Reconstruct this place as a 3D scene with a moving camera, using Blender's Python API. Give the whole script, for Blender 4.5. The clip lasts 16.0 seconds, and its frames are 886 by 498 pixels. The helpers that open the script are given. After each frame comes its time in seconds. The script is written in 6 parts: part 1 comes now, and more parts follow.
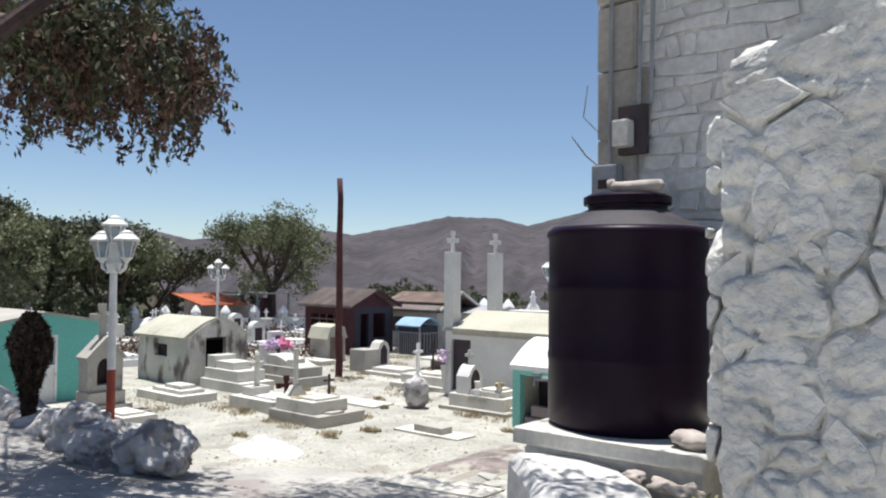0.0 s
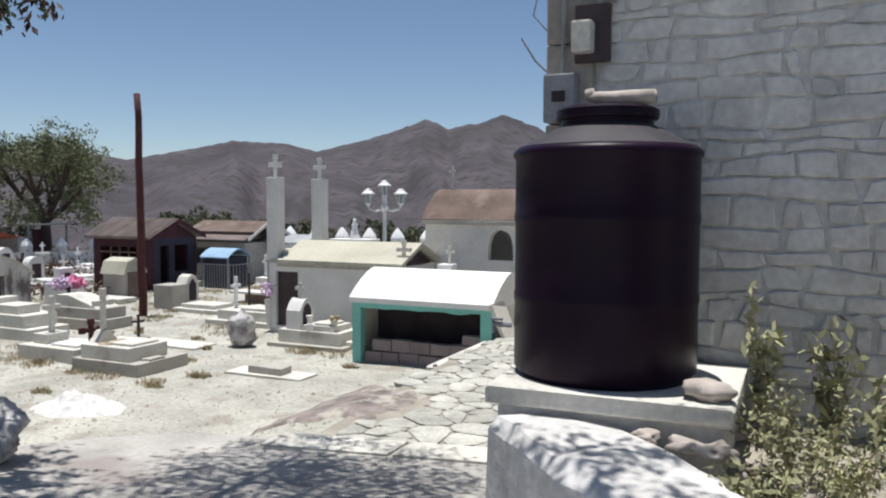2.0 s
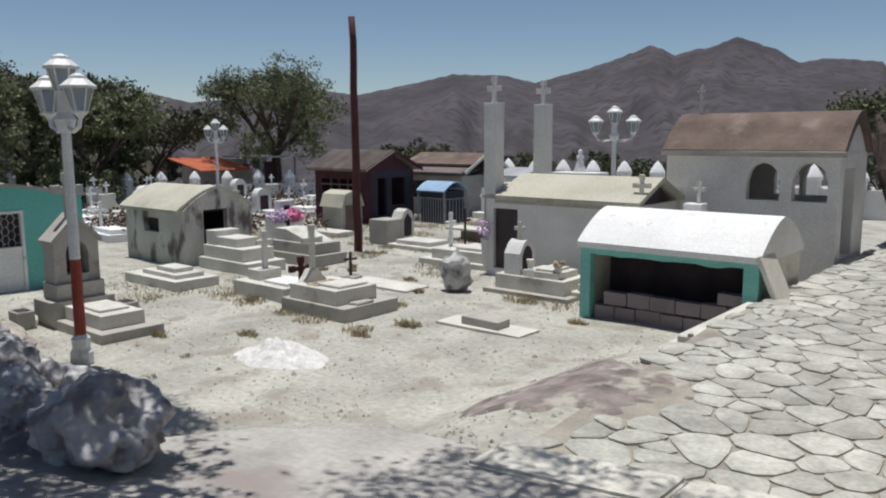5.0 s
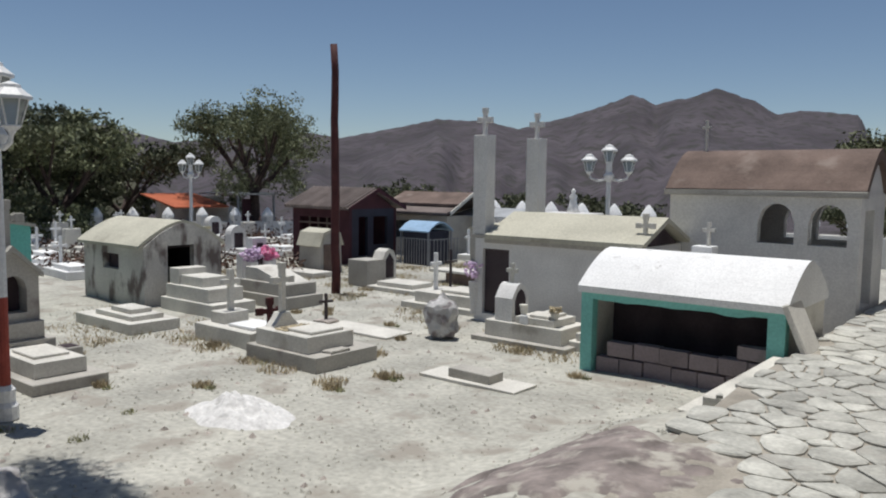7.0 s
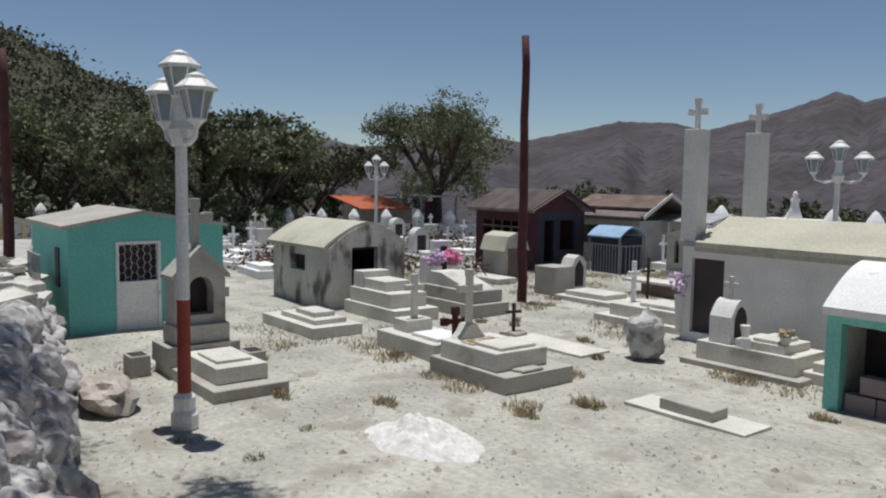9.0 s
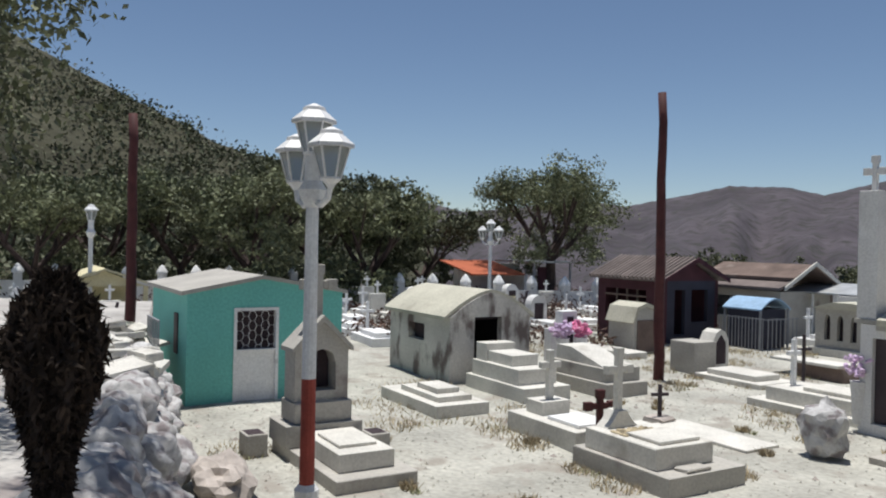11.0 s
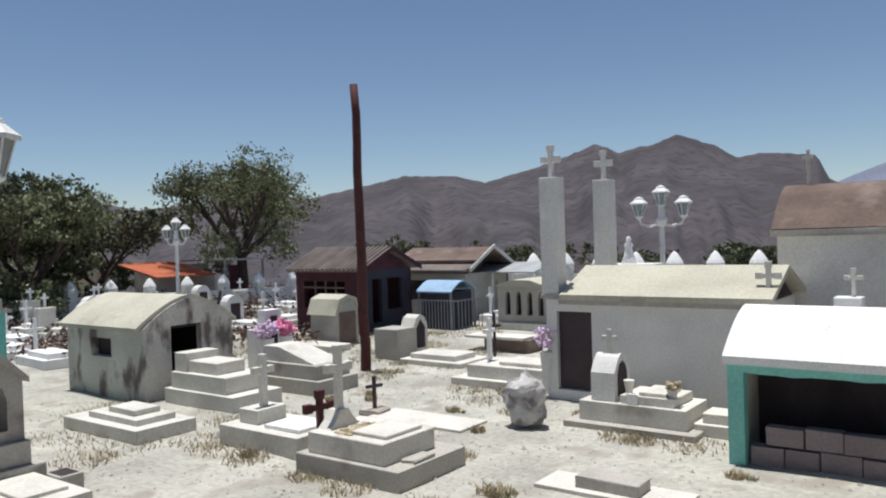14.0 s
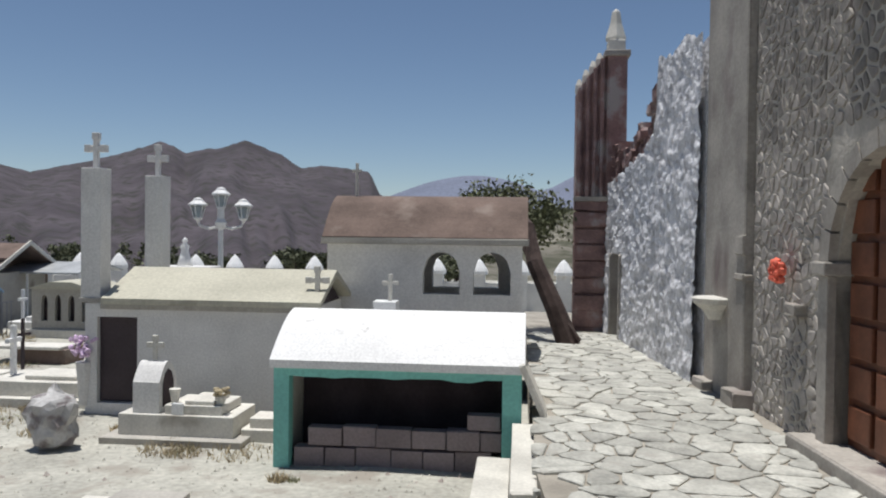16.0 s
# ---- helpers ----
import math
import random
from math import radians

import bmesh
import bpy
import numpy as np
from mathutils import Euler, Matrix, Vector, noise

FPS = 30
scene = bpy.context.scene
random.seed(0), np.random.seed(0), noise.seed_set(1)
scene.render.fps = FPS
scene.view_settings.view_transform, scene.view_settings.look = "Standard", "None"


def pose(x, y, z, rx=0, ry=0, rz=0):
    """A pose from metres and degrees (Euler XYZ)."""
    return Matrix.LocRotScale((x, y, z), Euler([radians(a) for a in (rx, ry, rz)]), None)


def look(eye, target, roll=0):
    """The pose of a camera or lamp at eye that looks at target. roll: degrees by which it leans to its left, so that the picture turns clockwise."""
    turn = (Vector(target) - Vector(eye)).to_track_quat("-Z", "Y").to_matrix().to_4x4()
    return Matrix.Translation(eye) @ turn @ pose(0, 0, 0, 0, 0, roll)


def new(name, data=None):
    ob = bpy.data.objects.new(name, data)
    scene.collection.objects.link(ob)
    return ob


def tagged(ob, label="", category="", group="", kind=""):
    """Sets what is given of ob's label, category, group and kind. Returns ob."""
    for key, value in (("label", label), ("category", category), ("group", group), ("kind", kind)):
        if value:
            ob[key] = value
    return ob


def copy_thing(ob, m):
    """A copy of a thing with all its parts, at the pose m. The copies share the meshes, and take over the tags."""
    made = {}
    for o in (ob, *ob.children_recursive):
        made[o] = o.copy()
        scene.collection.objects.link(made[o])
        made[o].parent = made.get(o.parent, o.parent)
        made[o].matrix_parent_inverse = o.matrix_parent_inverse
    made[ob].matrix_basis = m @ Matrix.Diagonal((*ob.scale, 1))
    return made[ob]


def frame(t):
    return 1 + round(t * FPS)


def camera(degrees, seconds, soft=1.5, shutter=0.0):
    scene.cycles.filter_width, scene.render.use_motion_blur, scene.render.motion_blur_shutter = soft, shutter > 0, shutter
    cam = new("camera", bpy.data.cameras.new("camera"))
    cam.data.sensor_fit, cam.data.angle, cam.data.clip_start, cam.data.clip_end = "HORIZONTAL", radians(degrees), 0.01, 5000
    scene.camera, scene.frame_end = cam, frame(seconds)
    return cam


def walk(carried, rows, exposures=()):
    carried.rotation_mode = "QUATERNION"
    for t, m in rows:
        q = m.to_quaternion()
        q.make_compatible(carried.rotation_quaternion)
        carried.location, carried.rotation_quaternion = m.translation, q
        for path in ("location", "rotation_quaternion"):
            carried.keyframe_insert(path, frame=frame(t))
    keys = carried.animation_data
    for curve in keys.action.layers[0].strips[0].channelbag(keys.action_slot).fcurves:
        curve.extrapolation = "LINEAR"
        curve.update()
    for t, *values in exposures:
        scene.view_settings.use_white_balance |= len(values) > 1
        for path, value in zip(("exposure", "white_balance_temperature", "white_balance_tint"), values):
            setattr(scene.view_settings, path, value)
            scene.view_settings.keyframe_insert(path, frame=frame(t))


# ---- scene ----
cam = camera(59.0, 16.0, soft=2.1)
# seconds, place in metres, turn in degrees
ROWS = [
    (0.0, -0.022, 0.039, 3.591, 91.89, -0.61, 40.1),
    (0.5, -0.459, -0.112, 3.589, 90.67, -0.86, 40.06),
    (1.0, -0.87, -0.123, 3.627, 89.2, -0.34, 33.91),
    (1.5, -1.251, 0.095, 3.599, 88.95, -1.43, 31.09),
    (2.0, -1.633, 0.386, 3.593, 86.63, -0.22, 24.71),
    (2.5, -2.002, 0.689, 3.642, 87.0, -0.91, 21.0),
    (3.0, -2.243, 1.108, 3.575, 85.03, 2.52, 27.77),
    (3.5, -2.437, 1.491, 3.597, 81.4, 1.82, 32.4),
    (4.0, -2.747, 1.823, 3.577, 79.55, 0.55, 36.74),
    (6.5, -3.818, 3.262, 3.302, 85.84, -0.55, 42.18),
    (7.0, -4.222, 3.539, 3.252, 84.94, -0.76, 39.18),
    (7.5, -4.571, 3.74, 3.275, 82.89, -0.11, 37.27),
    (8.0, -4.835, 3.961, 3.247, 82.88, -1.63, 49.15),
    (8.5, -5.153, 4.211, 3.207, 82.74, -0.77, 49.49),
    (9.0, -5.499, 4.364, 3.168, 85.03, -0.85, 52.11),
    (9.5, -5.871, 4.541, 3.137, 87.98, 0.52, 56.61),
    (10.0, -6.249, 4.616, 3.135, 89.6, -1.38, 59.78),
    (12.5, -7.42, 4.529, 3.271, 89.07, 0.68, 56.44),
    (13.0, -7.519, 4.489, 3.271, 89.59, 1.18, 51.06),
    (13.5, -7.548, 4.605, 3.257, 90.38, 1.8, 43.06),
    (14.0, -7.513, 4.705, 3.232, 88.97, 1.85, 36.8),
    (14.5, -7.449, 4.806, 3.203, 87.59, 1.8, 33.94),
    (15.0, -7.31, 4.947, 3.198, 87.27, 0.44, 24.06),
    (15.5, -7.301, 5.094, 3.207, 87.42, -0.03, 13.14),
    (16.0, -7.48, 5.12, 3.196, 88.95, -0.74, 5.81),
]
EXPOSURES = [(0.0, 0.6), (1.0, 0.48), (2.0, 0.34), (3.0, 0.22), (4.0, 0.05), (7.0, -0.1), (9.0, -0.12), (10.0, 0.02), (12.5, 0.22), (14.5, 0.2), (16.0, 0.06)]
walk(cam, [(t, pose(x, y, z, rx, ry, rz)) for t, x, y, z, rx, ry, rz in ROWS], EXPOSURES)

# ---- world, sun, exposure ----
SUN_DIR = Vector((-0.1, 0.03, 0.99)).normalized()
world = bpy.data.worlds.new("sky")
scene.world = world
world.use_nodes = True
wn = world.node_tree
sky = wn.nodes.new("ShaderNodeTexSky")
sky.sky_type = "NISHITA"
sky.sun_disc = False
sky.sun_elevation = math.asin(SUN_DIR.z)
sky.sun_rotation = math.atan2(SUN_DIR.x, SUN_DIR.y)
sky.altitude = 1900
sky.air_density = 1.0
sky.dust_density = 0.6
sky.ozone_density = 1.6
wn.nodes["Background"].inputs["Strength"].default_value = 0.077
wn.links.new(sky.outputs[0], wn.nodes["Background"].inputs["Color"])
sun_data = bpy.data.lights.new("sun", "SUN")
sun_data.energy, sun_data.angle, sun_data.color = 4.3, radians(0.53), (1.0, 0.975, 0.94)
sun = new("sun", sun_data)
sun.matrix_world = look(SUN_DIR * 80, (0, 0, 0))
scene.view_settings.exposure = 0.0

# ---- materials ----


def material(name, colour, rough=0.85, dark=0.75, light=1.12, scale=3.0, grain=40.0, bump=0.3, depth=0.01,
             metal=0.0, stain=None, stain_at=0.6, stain_scale=1.2, island=0.0, per_object=0.0, spec=0.3, streak=False, speck=0.11):
    """A procedural surface: colour varied at two scales, stains of their own shape, fine relief."""
    m = bpy.data.materials.new(name)
    m.use_nodes = True
    n, l = m.node_tree.nodes, m.node_tree.links
    bsdf = n["Principled BSDF"]
    bsdf.inputs["Roughness"].default_value = rough
    bsdf.inputs["Metallic"].default_value = metal
    bsdf.inputs["Specular IOR Level"].default_value = spec
    geo = n.new("ShaderNodeNewGeometry")
    pos = geo.outputs["Position"]

    def noise_at(s, detail=4.0, stretch=None):
        t = n.new("ShaderNodeTexNoise")
        t.inputs["Scale"].default_value = s
        t.inputs["Detail"].default_value = detail
        if stretch:
            mp = n.new("ShaderNodeMapping")
            mp.inputs["Scale"].default_value = stretch
            l.new(pos, mp.inputs["Vector"])
            l.new(mp.outputs[0], t.inputs["Vector"])
        else:
            l.new(pos, t.inputs["Vector"])
        return t.outputs["Fac"]

    def ramp(fac, a, b, lo=0.3, hi=0.7):
        r = n.new("ShaderNodeMapRange")
        for key, v in (("From Min", lo), ("From Max", hi), ("To Min", a), ("To Max", b)):
            r.inputs[key].default_value = v
        l.new(fac, r.inputs["Value"])
        return r.outputs[0]

    def times(a, b):
        t = n.new("ShaderNodeMath")
        t.operation = "MULTIPLY"
        l.new(a, t.inputs[0])
        l.new(b, t.inputs[1])
        return t.outputs[0]

    value = times(ramp(noise_at(scale), dark, light), ramp(noise_at(grain, 3.0), 1 - speck, 1 + speck))
    if island:
        value = times(value, ramp(geo.outputs["Random Per Island"], 1 - island, 1 + island, 0, 1))
    if per_object:
        info = n.new("ShaderNodeObjectInfo")
        value = times(value, ramp(info.outputs["Random"], 1 - per_object, 1 + per_object * 0.6, 0, 1))
    mix = n.new("ShaderNodeMix")
    mix.data_type, mix.blend_type = "RGBA", "MULTIPLY"
    mix.inputs["Factor"].default_value = 1.0
    mix.inputs["A"].default_value = (*colour, 1)
    l.new(value, mix.inputs["B"])
    out = mix.outputs["Result"]
    if stain:
        two = n.new("ShaderNodeMix")
        two.data_type = "RGBA"
        two.inputs["B"].default_value = (*stain, 1)
        f = noise_at(stain_scale, 6.0, (1.0, 1.0, 0.45) if streak else None)
        l.new(ramp(f, 0.0, 1.0, stain_at, stain_at + 0.12), two.inputs["Factor"])
        l.new(out, two.inputs["A"])
        out = two.outputs["Result"]
    l.new(out, bsdf.inputs["Base Color"])
    if bump:
        b = n.new("ShaderNodeBump")
        b.inputs["Strength"].default_value = bump
        b.inputs["Distance"].default_value = depth
        l.new(noise_at(grain * 0.6, 5.0), b.inputs["Height"])
        l.new(b.outputs[0], bsdf.inputs["Normal"])
    return m


M_GRAVEL = material("pale_gravel", (0.415, 0.405, 0.355), 0.95, 0.74, 1.18, 0.7, 11, 0.6, 0.04, stain=(0.31, 0.285, 0.245), stain_at=0.54, stain_scale=1.3, speck=0.17)
M_TERRACE = material("trodden_concrete", (0.44, 0.42, 0.39), 0.95, 0.7, 1.15, 1.2, 18, 0.7, 0.03, stain=(0.3, 0.265, 0.25), stain_at=0.58, stain_scale=0.9)
M_KERB = material("kerb_concrete", (0.6, 0.58, 0.52), 0.9, 0.8, 1.1, 2.0, 30, 0.4, 0.01)
M_FLAG = material("flagstone", (0.46, 0.455, 0.41), 0.9, 0.7, 1.18, 3.0, 22, 0.7, 0.015, per_object=0.2, stain=(0.36, 0.345, 0.31), stain_at=0.58, stain_scale=2.5, speck=0.15)
M_MORTAR = material("dusty_mortar", (0.36, 0.33, 0.28), 0.95, 0.7, 1.1, 2.0, 30, 0.6, 0.015)
M_DARKPATCH = material("damp_rock", (0.24, 0.205, 0.19), 0.9, 0.55, 1.35, 2.6, 12, 0.9, 0.04, stain=(0.42, 0.395, 0.345), stain_at=0.53, stain_scale=3.0)
M_WHITE = material("white_limewash", (0.7, 0.69, 0.67), 0.85, 0.88, 1.06, 1.5, 30, 0.3, 0.006, stain=(0.5, 0.47, 0.43), stain_at=0.64, stain_scale=1.5)
M_BRIGHT = material("bright_white_paint", (0.81, 0.81, 0.8), 0.8, 0.9, 1.03, 1.2, 30, 0.35, 0.008, stain=(0.5, 0.49, 0.47), stain_at=0.64, stain_scale=4.5)
M_CONCRETE = material("grey_concrete", (0.42, 0.4, 0.36), 0.92, 0.8, 1.12, 1.2, 25, 0.4, 0.008, stain=(0.25, 0.22, 0.2), stain_at=0.62)
M_PALE = material("pale_cement", (0.62, 0.6, 0.545), 0.9, 0.85, 1.1, 1.4, 25, 0.35, 0.006, stain=(0.36, 0.33, 0.28), stain_at=0.64)
M_OLDROOF = material("weathered_cement_roof", (0.5, 0.48, 0.39), 0.92, 0.85, 1.1, 1.0, 20, 0.35, 0.008, stain=(0.34, 0.31, 0.25), stain_at=0.6)
M_DIRTYWALL = material("stained_limewash", (0.58, 0.56, 0.52), 0.9, 0.75, 1.1, 1.0, 20, 0.4, 0.008, stain=(0.17, 0.14, 0.13), stain_at=0.54, stain_scale=2.6, streak=True)
M_TEAL = material("teal_paint", (0.16, 0.5, 0.44), 0.7, 0.93, 1.05, 1.0, 20, 0.2, 0.004, stain=(0.12, 0.34, 0.31), stain_at=0.68)
M_TEALTRIM = material("turquoise_trim_paint", (0.22, 0.55, 0.5), 0.75, 0.85, 1.05, 2.0, 20, 0.2, 0.004)
M_BROWNROOF = material("brown_weathered_roof", (0.17, 0.125, 0.105), 0.95, 0.7, 1.2, 1.5, 20, 0.5, 0.01, stain=(0.26, 0.21, 0.18), stain_at=0.6)
# near-black: shade of rooms and niches put into colour; also soil and dial
M_SHADEANDDARK = material("recess_shade_and_dark_parts", (0.055, 0.04, 0.045), 0.9, 0.7, 1.2, 2, 20, 0.3, 0.005)
M_DARKDOOR = material("dark_iron_door", (0.06, 0.045, 0.05), 0.6, 0.8, 1.1, 2, 20, 0.2, 0.003)
M_BLOCK = material("mauve_grey_block", (0.27, 0.225, 0.23), 0.92, 0.85, 1.1, 2, 25, 0.5, 0.008, per_object=0.12)
M_RUST = material("rust_brown_paint", (0.085, 0.028, 0.027), 0.75, 0.75, 1.15, 4, 30, 0.3, 0.003)
M_RED = material("red_oxide_paint", (0.33, 0.07, 0.05), 0.75, 0.75, 1.15, 4, 30, 0.3, 0.003)
M_TANK = material("black_plastic", (0.011, 0.0035, 0.013), 0.4, 0.8, 1.2, 1.5, 20, 0.05, 0.003, spec=0.14)
# paler copy of the tank plastic: sun sheen on the shoulder as colour
M_TANKSHEEN = material("black_plastic_sun_sheen", (0.05, 0.046, 0.053), 0.6, 0.7, 1.25, 4, 40, 0.1, 0.003, spec=0.3)
M_STONEWHITE = material("limewashed_stone", (0.66, 0.65, 0.63), 0.9, 0.82, 1.1, 3, 18, 0.7, 0.015, per_object=0.1, stain=(0.42, 0.38, 0.35), stain_at=0.66, stain_scale=2.5)
M_NEARSTONE = material("thickly_limewashed_rubble", (0.62, 0.615, 0.58), 0.9, 0.78, 1.08, 3.2, 22, 1.0, 0.05, per_object=0.08, stain=(0.3, 0.28, 0.26), stain_at=0.66, stain_scale=6.0)
M_WALLGAP = material("grey_joint", (0.52, 0.5, 0.48), 0.95, 0.7, 1.1, 3, 25, 0.6, 0.015)
M_RUBBLE = material("grey_rubble_stone", (0.37, 0.34, 0.31), 0.92, 0.6, 1.25, 3, 18, 0.7, 0.02, per_object=0.3, island=0.25, stain=(0.52, 0.48, 0.42), stain_at=0.6, stain_scale=3)
M_RUBBLEJOINT = material("old_lime_mortar", (0.46, 0.43, 0.38), 0.95, 0.7, 1.15, 2, 25, 0.7, 0.02, stain=(0.18, 0.15, 0.14), stain_at=0.6, stain_scale=1.5)
M_DRESSED = material("dressed_stone", (0.4, 0.37, 0.33), 0.9, 0.7, 1.15, 1.5, 20, 0.5, 0.01, stain=(0.22, 0.18, 0.17), stain_at=0.6, streak=True)
M_WASHED = material("peeling_whitewash", (0.76, 0.76, 0.78), 0.92, 0.8, 1.08, 3, 16, 1.0, 0.05, stain=(0.5, 0.49, 0.5), stain_at=0.54, stain_scale=5.0)
M_BRICKRED = material("old_red_brick", (0.31, 0.2, 0.185), 0.92, 0.6, 1.25, 2, 20, 0.7, 0.03, stain=(0.4, 0.36, 0.34), stain_at=0.53, stain_scale=2.0)
M_WOOD = material("varnished_door_wood", (0.17, 0.065, 0.035), 0.5, 0.7, 1.3, 3, 25, 0.3, 0.004)
M_ROCK = material("limewashed_boulder", (0.54, 0.53, 0.52), 0.92, 0.6, 1.15, 2.5, 9, 1.0, 0.06, stain=(0.24, 0.21, 0.21), stain_at=0.49, stain_scale=4.5)
M_ROCKPLAIN = material("bare_boulder", (0.44, 0.39, 0.35), 0.92, 0.65, 1.2, 3, 10, 0.8, 0.03, stain=(0.25, 0.2, 0.18), stain_at=0.6)
M_LIMEHEAP = material("lime_heap", (0.68, 0.67, 0.65), 0.95, 0.85, 1.1, 6, 22, 0.6, 0.03)
M_BARK = material("dark_bark", (0.07, 0.05, 0.045), 0.95, 0.6, 1.3, 5, 30, 0.7, 0.02)
M_LEAF = material("dusty_green_leaf", (0.145, 0.158, 0.085), 0.7, 0.7, 1.3, 0.6, 8, 0, island=0.45)
M_LEAFDARK = material("dark_green_leaf", (0.09, 0.098, 0.055), 0.7, 0.7, 1.3, 0.6, 8, 0, island=0.45)
M_LEAFRED = material("reddish_leaf", (0.1, 0.058, 0.042), 0.7, 0.7, 1.3, 1.5, 8, 0, island=0.5)
M_WEED = material("weed_leaf", (0.3, 0.3, 0.17), 0.75, 0.7, 1.3, 1.5, 8, 0, island=0.45)
M_DRY = material("dry_grass", (0.42, 0.35, 0.23), 0.9, 0.7, 1.2, 1.5, 8, 0, island=0.4)
M_CYPRESS = material("withered_cypress", (0.045, 0.032, 0.024), 0.95, 0.6, 1.4, 4, 20, 0, island=0.5)
# scrub colour with a touch of bluish haze mixed in
M_HILL = material("scrub_hillside", (0.07, 0.06, 0.068), 0.97, 0.65, 1.35, 0.02, 0.12, 0.7, 3.0, stain=(0.045, 0.043, 0.04), stain_at=0.5, stain_scale=0.16)
M_GREENHILL = material("green_scrub_hillside", (0.06, 0.058, 0.036), 0.97, 0.6, 1.3, 0.05, 0.6, 0.6, 1.0, stain=(0.13, 0.11, 0.08), stain_at=0.66, stain_scale=0.05)
# distance haze painted as blue into the far hills
M_HAZEHILL = material("far_haze_blue_hill", (0.16, 0.18, 0.24), 0.97, 0.9, 1.1, 0.01, 0.2, 0)
M_SLOPE = material("pale_scrub_slope", (0.19, 0.175, 0.14), 0.97, 0.7, 1.25, 0.03, 0.3, 0.6, 1.5, stain=(0.075, 0.075, 0.05), stain_at=0.48, stain_scale=0.12)
M_LAMPWHITE = material("white_lamp_paint", (0.75, 0.75, 0.74), 0.5, 0.9, 1.05, 4, 30, 0.1, 0.002)
M_IRON = material("grey_iron", (0.3, 0.31, 0.33), 0.6, 0.8, 1.1, 4, 30, 0.1, 0.002)
M_BLUE = material("pale_blue_sheet", (0.3, 0.45, 0.62), 0.6, 0.85, 1.1, 2, 20, 0.2, 0.003)
M_DARKBLUE = material("dark_blue_paint", (0.04, 0.04, 0.06), 0.7, 0.85, 1.1, 2, 20, 0.2, 0.003)
M_MAROON = material("maroon_paint", (0.07, 0.025, 0.033), 0.8, 0.8, 1.15, 2, 20, 0.3, 0.004)
M_ORANGE = material("orange_roof_tile", (0.42, 0.12, 0.06), 0.85, 0.85, 1.1, 1, 20, 0.3, 0.01)
M_TILEROOF = material("grey_brown_tile", (0.2, 0.165, 0.15), 0.9, 0.75, 1.15, 1.5, 20, 0.4, 0.01, island=0.15)
M_PINK = material("pink_petal", (0.75, 0.25, 0.42), 0.7, 0.8, 1.15, 20, 60, 0, island=0.3)
M_LILAC = material("lilac_petal", (0.6, 0.45, 0.62), 0.7, 0.8, 1.15, 20, 60, 0, island=0.3)
M_CORAL = material("coral_petal", (0.75, 0.16, 0.1), 0.7, 0.8, 1.15, 20, 60, 0, island=0.3)
M_CREAM = material("cream_paint", (0.62, 0.56, 0.36), 0.85, 0.85, 1.08, 1.5, 20, 0.3, 0.005)
M_TIN = material("galvanised_sheet", (0.45, 0.46, 0.46), 0.5, 0.8, 1.1, 2, 20, 0.2, 0.003, metal=0.4)
M_ROADPALE = material("pale_far_ground", (0.45, 0.42, 0.36), 0.95, 0.8, 1.1, 0.3, 5, 0.3, 0.02)

glass = bpy.data.materials.new("lamp_glass")
glass.use_nodes = True
gb = glass.node_tree.nodes["Principled BSDF"]
gb.inputs["Base Color"].default_value = (0.42, 0.45, 0.43, 1)
gb.inputs["Roughness"].default_value = 0.25
gb.inputs["Transmission Weight"].default_value = 0.6

# ---- building helpers ----


def mesh_of(name, bm, mats, smooth=False):
    me = bpy.data.meshes.new(name)
    bm.normal_update()
    bm.to_mesh(me)
    bm.free()
    for m in (mats if isinstance(mats, (list, tuple)) else [mats]):
        me.materials.append(m)
    if smooth:
        me.polygons.foreach_set("use_smooth", [True] * len(me.polygons))
    return me


def part(name, bm, mats, parent=None, label="", smooth=False):
    """Links a bmesh as one mesh object, under its thing where there is one."""
    ob = new(name, mesh_of(name, bm, mats, smooth))
    ob.parent = parent
    if label:
        tagged(ob, label)
    return ob


def piece(name, mesh, parent, m=None):
    ob = new(name, mesh)
    ob.parent = parent
    if m is not None:
        ob.matrix_basis = m
    return ob


def thing(name, label, category, group="", at=(0, 0, 0), turn=0.0):
    ob = new(name)
    ob.empty_display_size = 0.2
    ob.matrix_basis = pose(at[0], at[1], at[2], 0, 0, turn)
    return tagged(ob, label, category, group)


def structure(name, bm, mats, label, category="", smooth=False):
    ob = part(name, bm, mats, None, "", smooth)
    return tagged(ob, label, category or name.split("_")[0], kind="structure")


def box(bm, x0, x1, y0, y1, z0, z1, bevel=0.0, rough=0.0, m=None):
    vs = [bm.verts.new((x, y, z)) for x in (x0, x1) for y in (y0, y1) for z in (z0, z1)]
    faces = [bm.faces.new([vs[i] for i in f]) for f in
             ((0, 1, 3, 2), (4, 6, 7, 5), (0, 4, 5, 1), (2, 3, 7, 6), (0, 2, 6, 4), (1, 5, 7, 3))]
    if bevel:
        edges = {e for f in faces for e in f.edges}
        r = bmesh.ops.bevel(bm, geom=list(edges), offset=bevel, segments=2, affect="EDGES", profile=0.6)
        vs = list({v for f in r["faces"] for v in f.verts} | {v for v in vs if v.is_valid})
    if rough:
        for v in vs:
            v.co += Vector((random.uniform(-rough, rough), random.uniform(-rough, rough), random.uniform(-rough, rough)))
    if m is not None:
        for v in vs:
            v.co = m @ v.co
    return vs


def a_box(*a, **k):
    bm = bmesh.new()
    box(bm, *a, **k)
    return bm


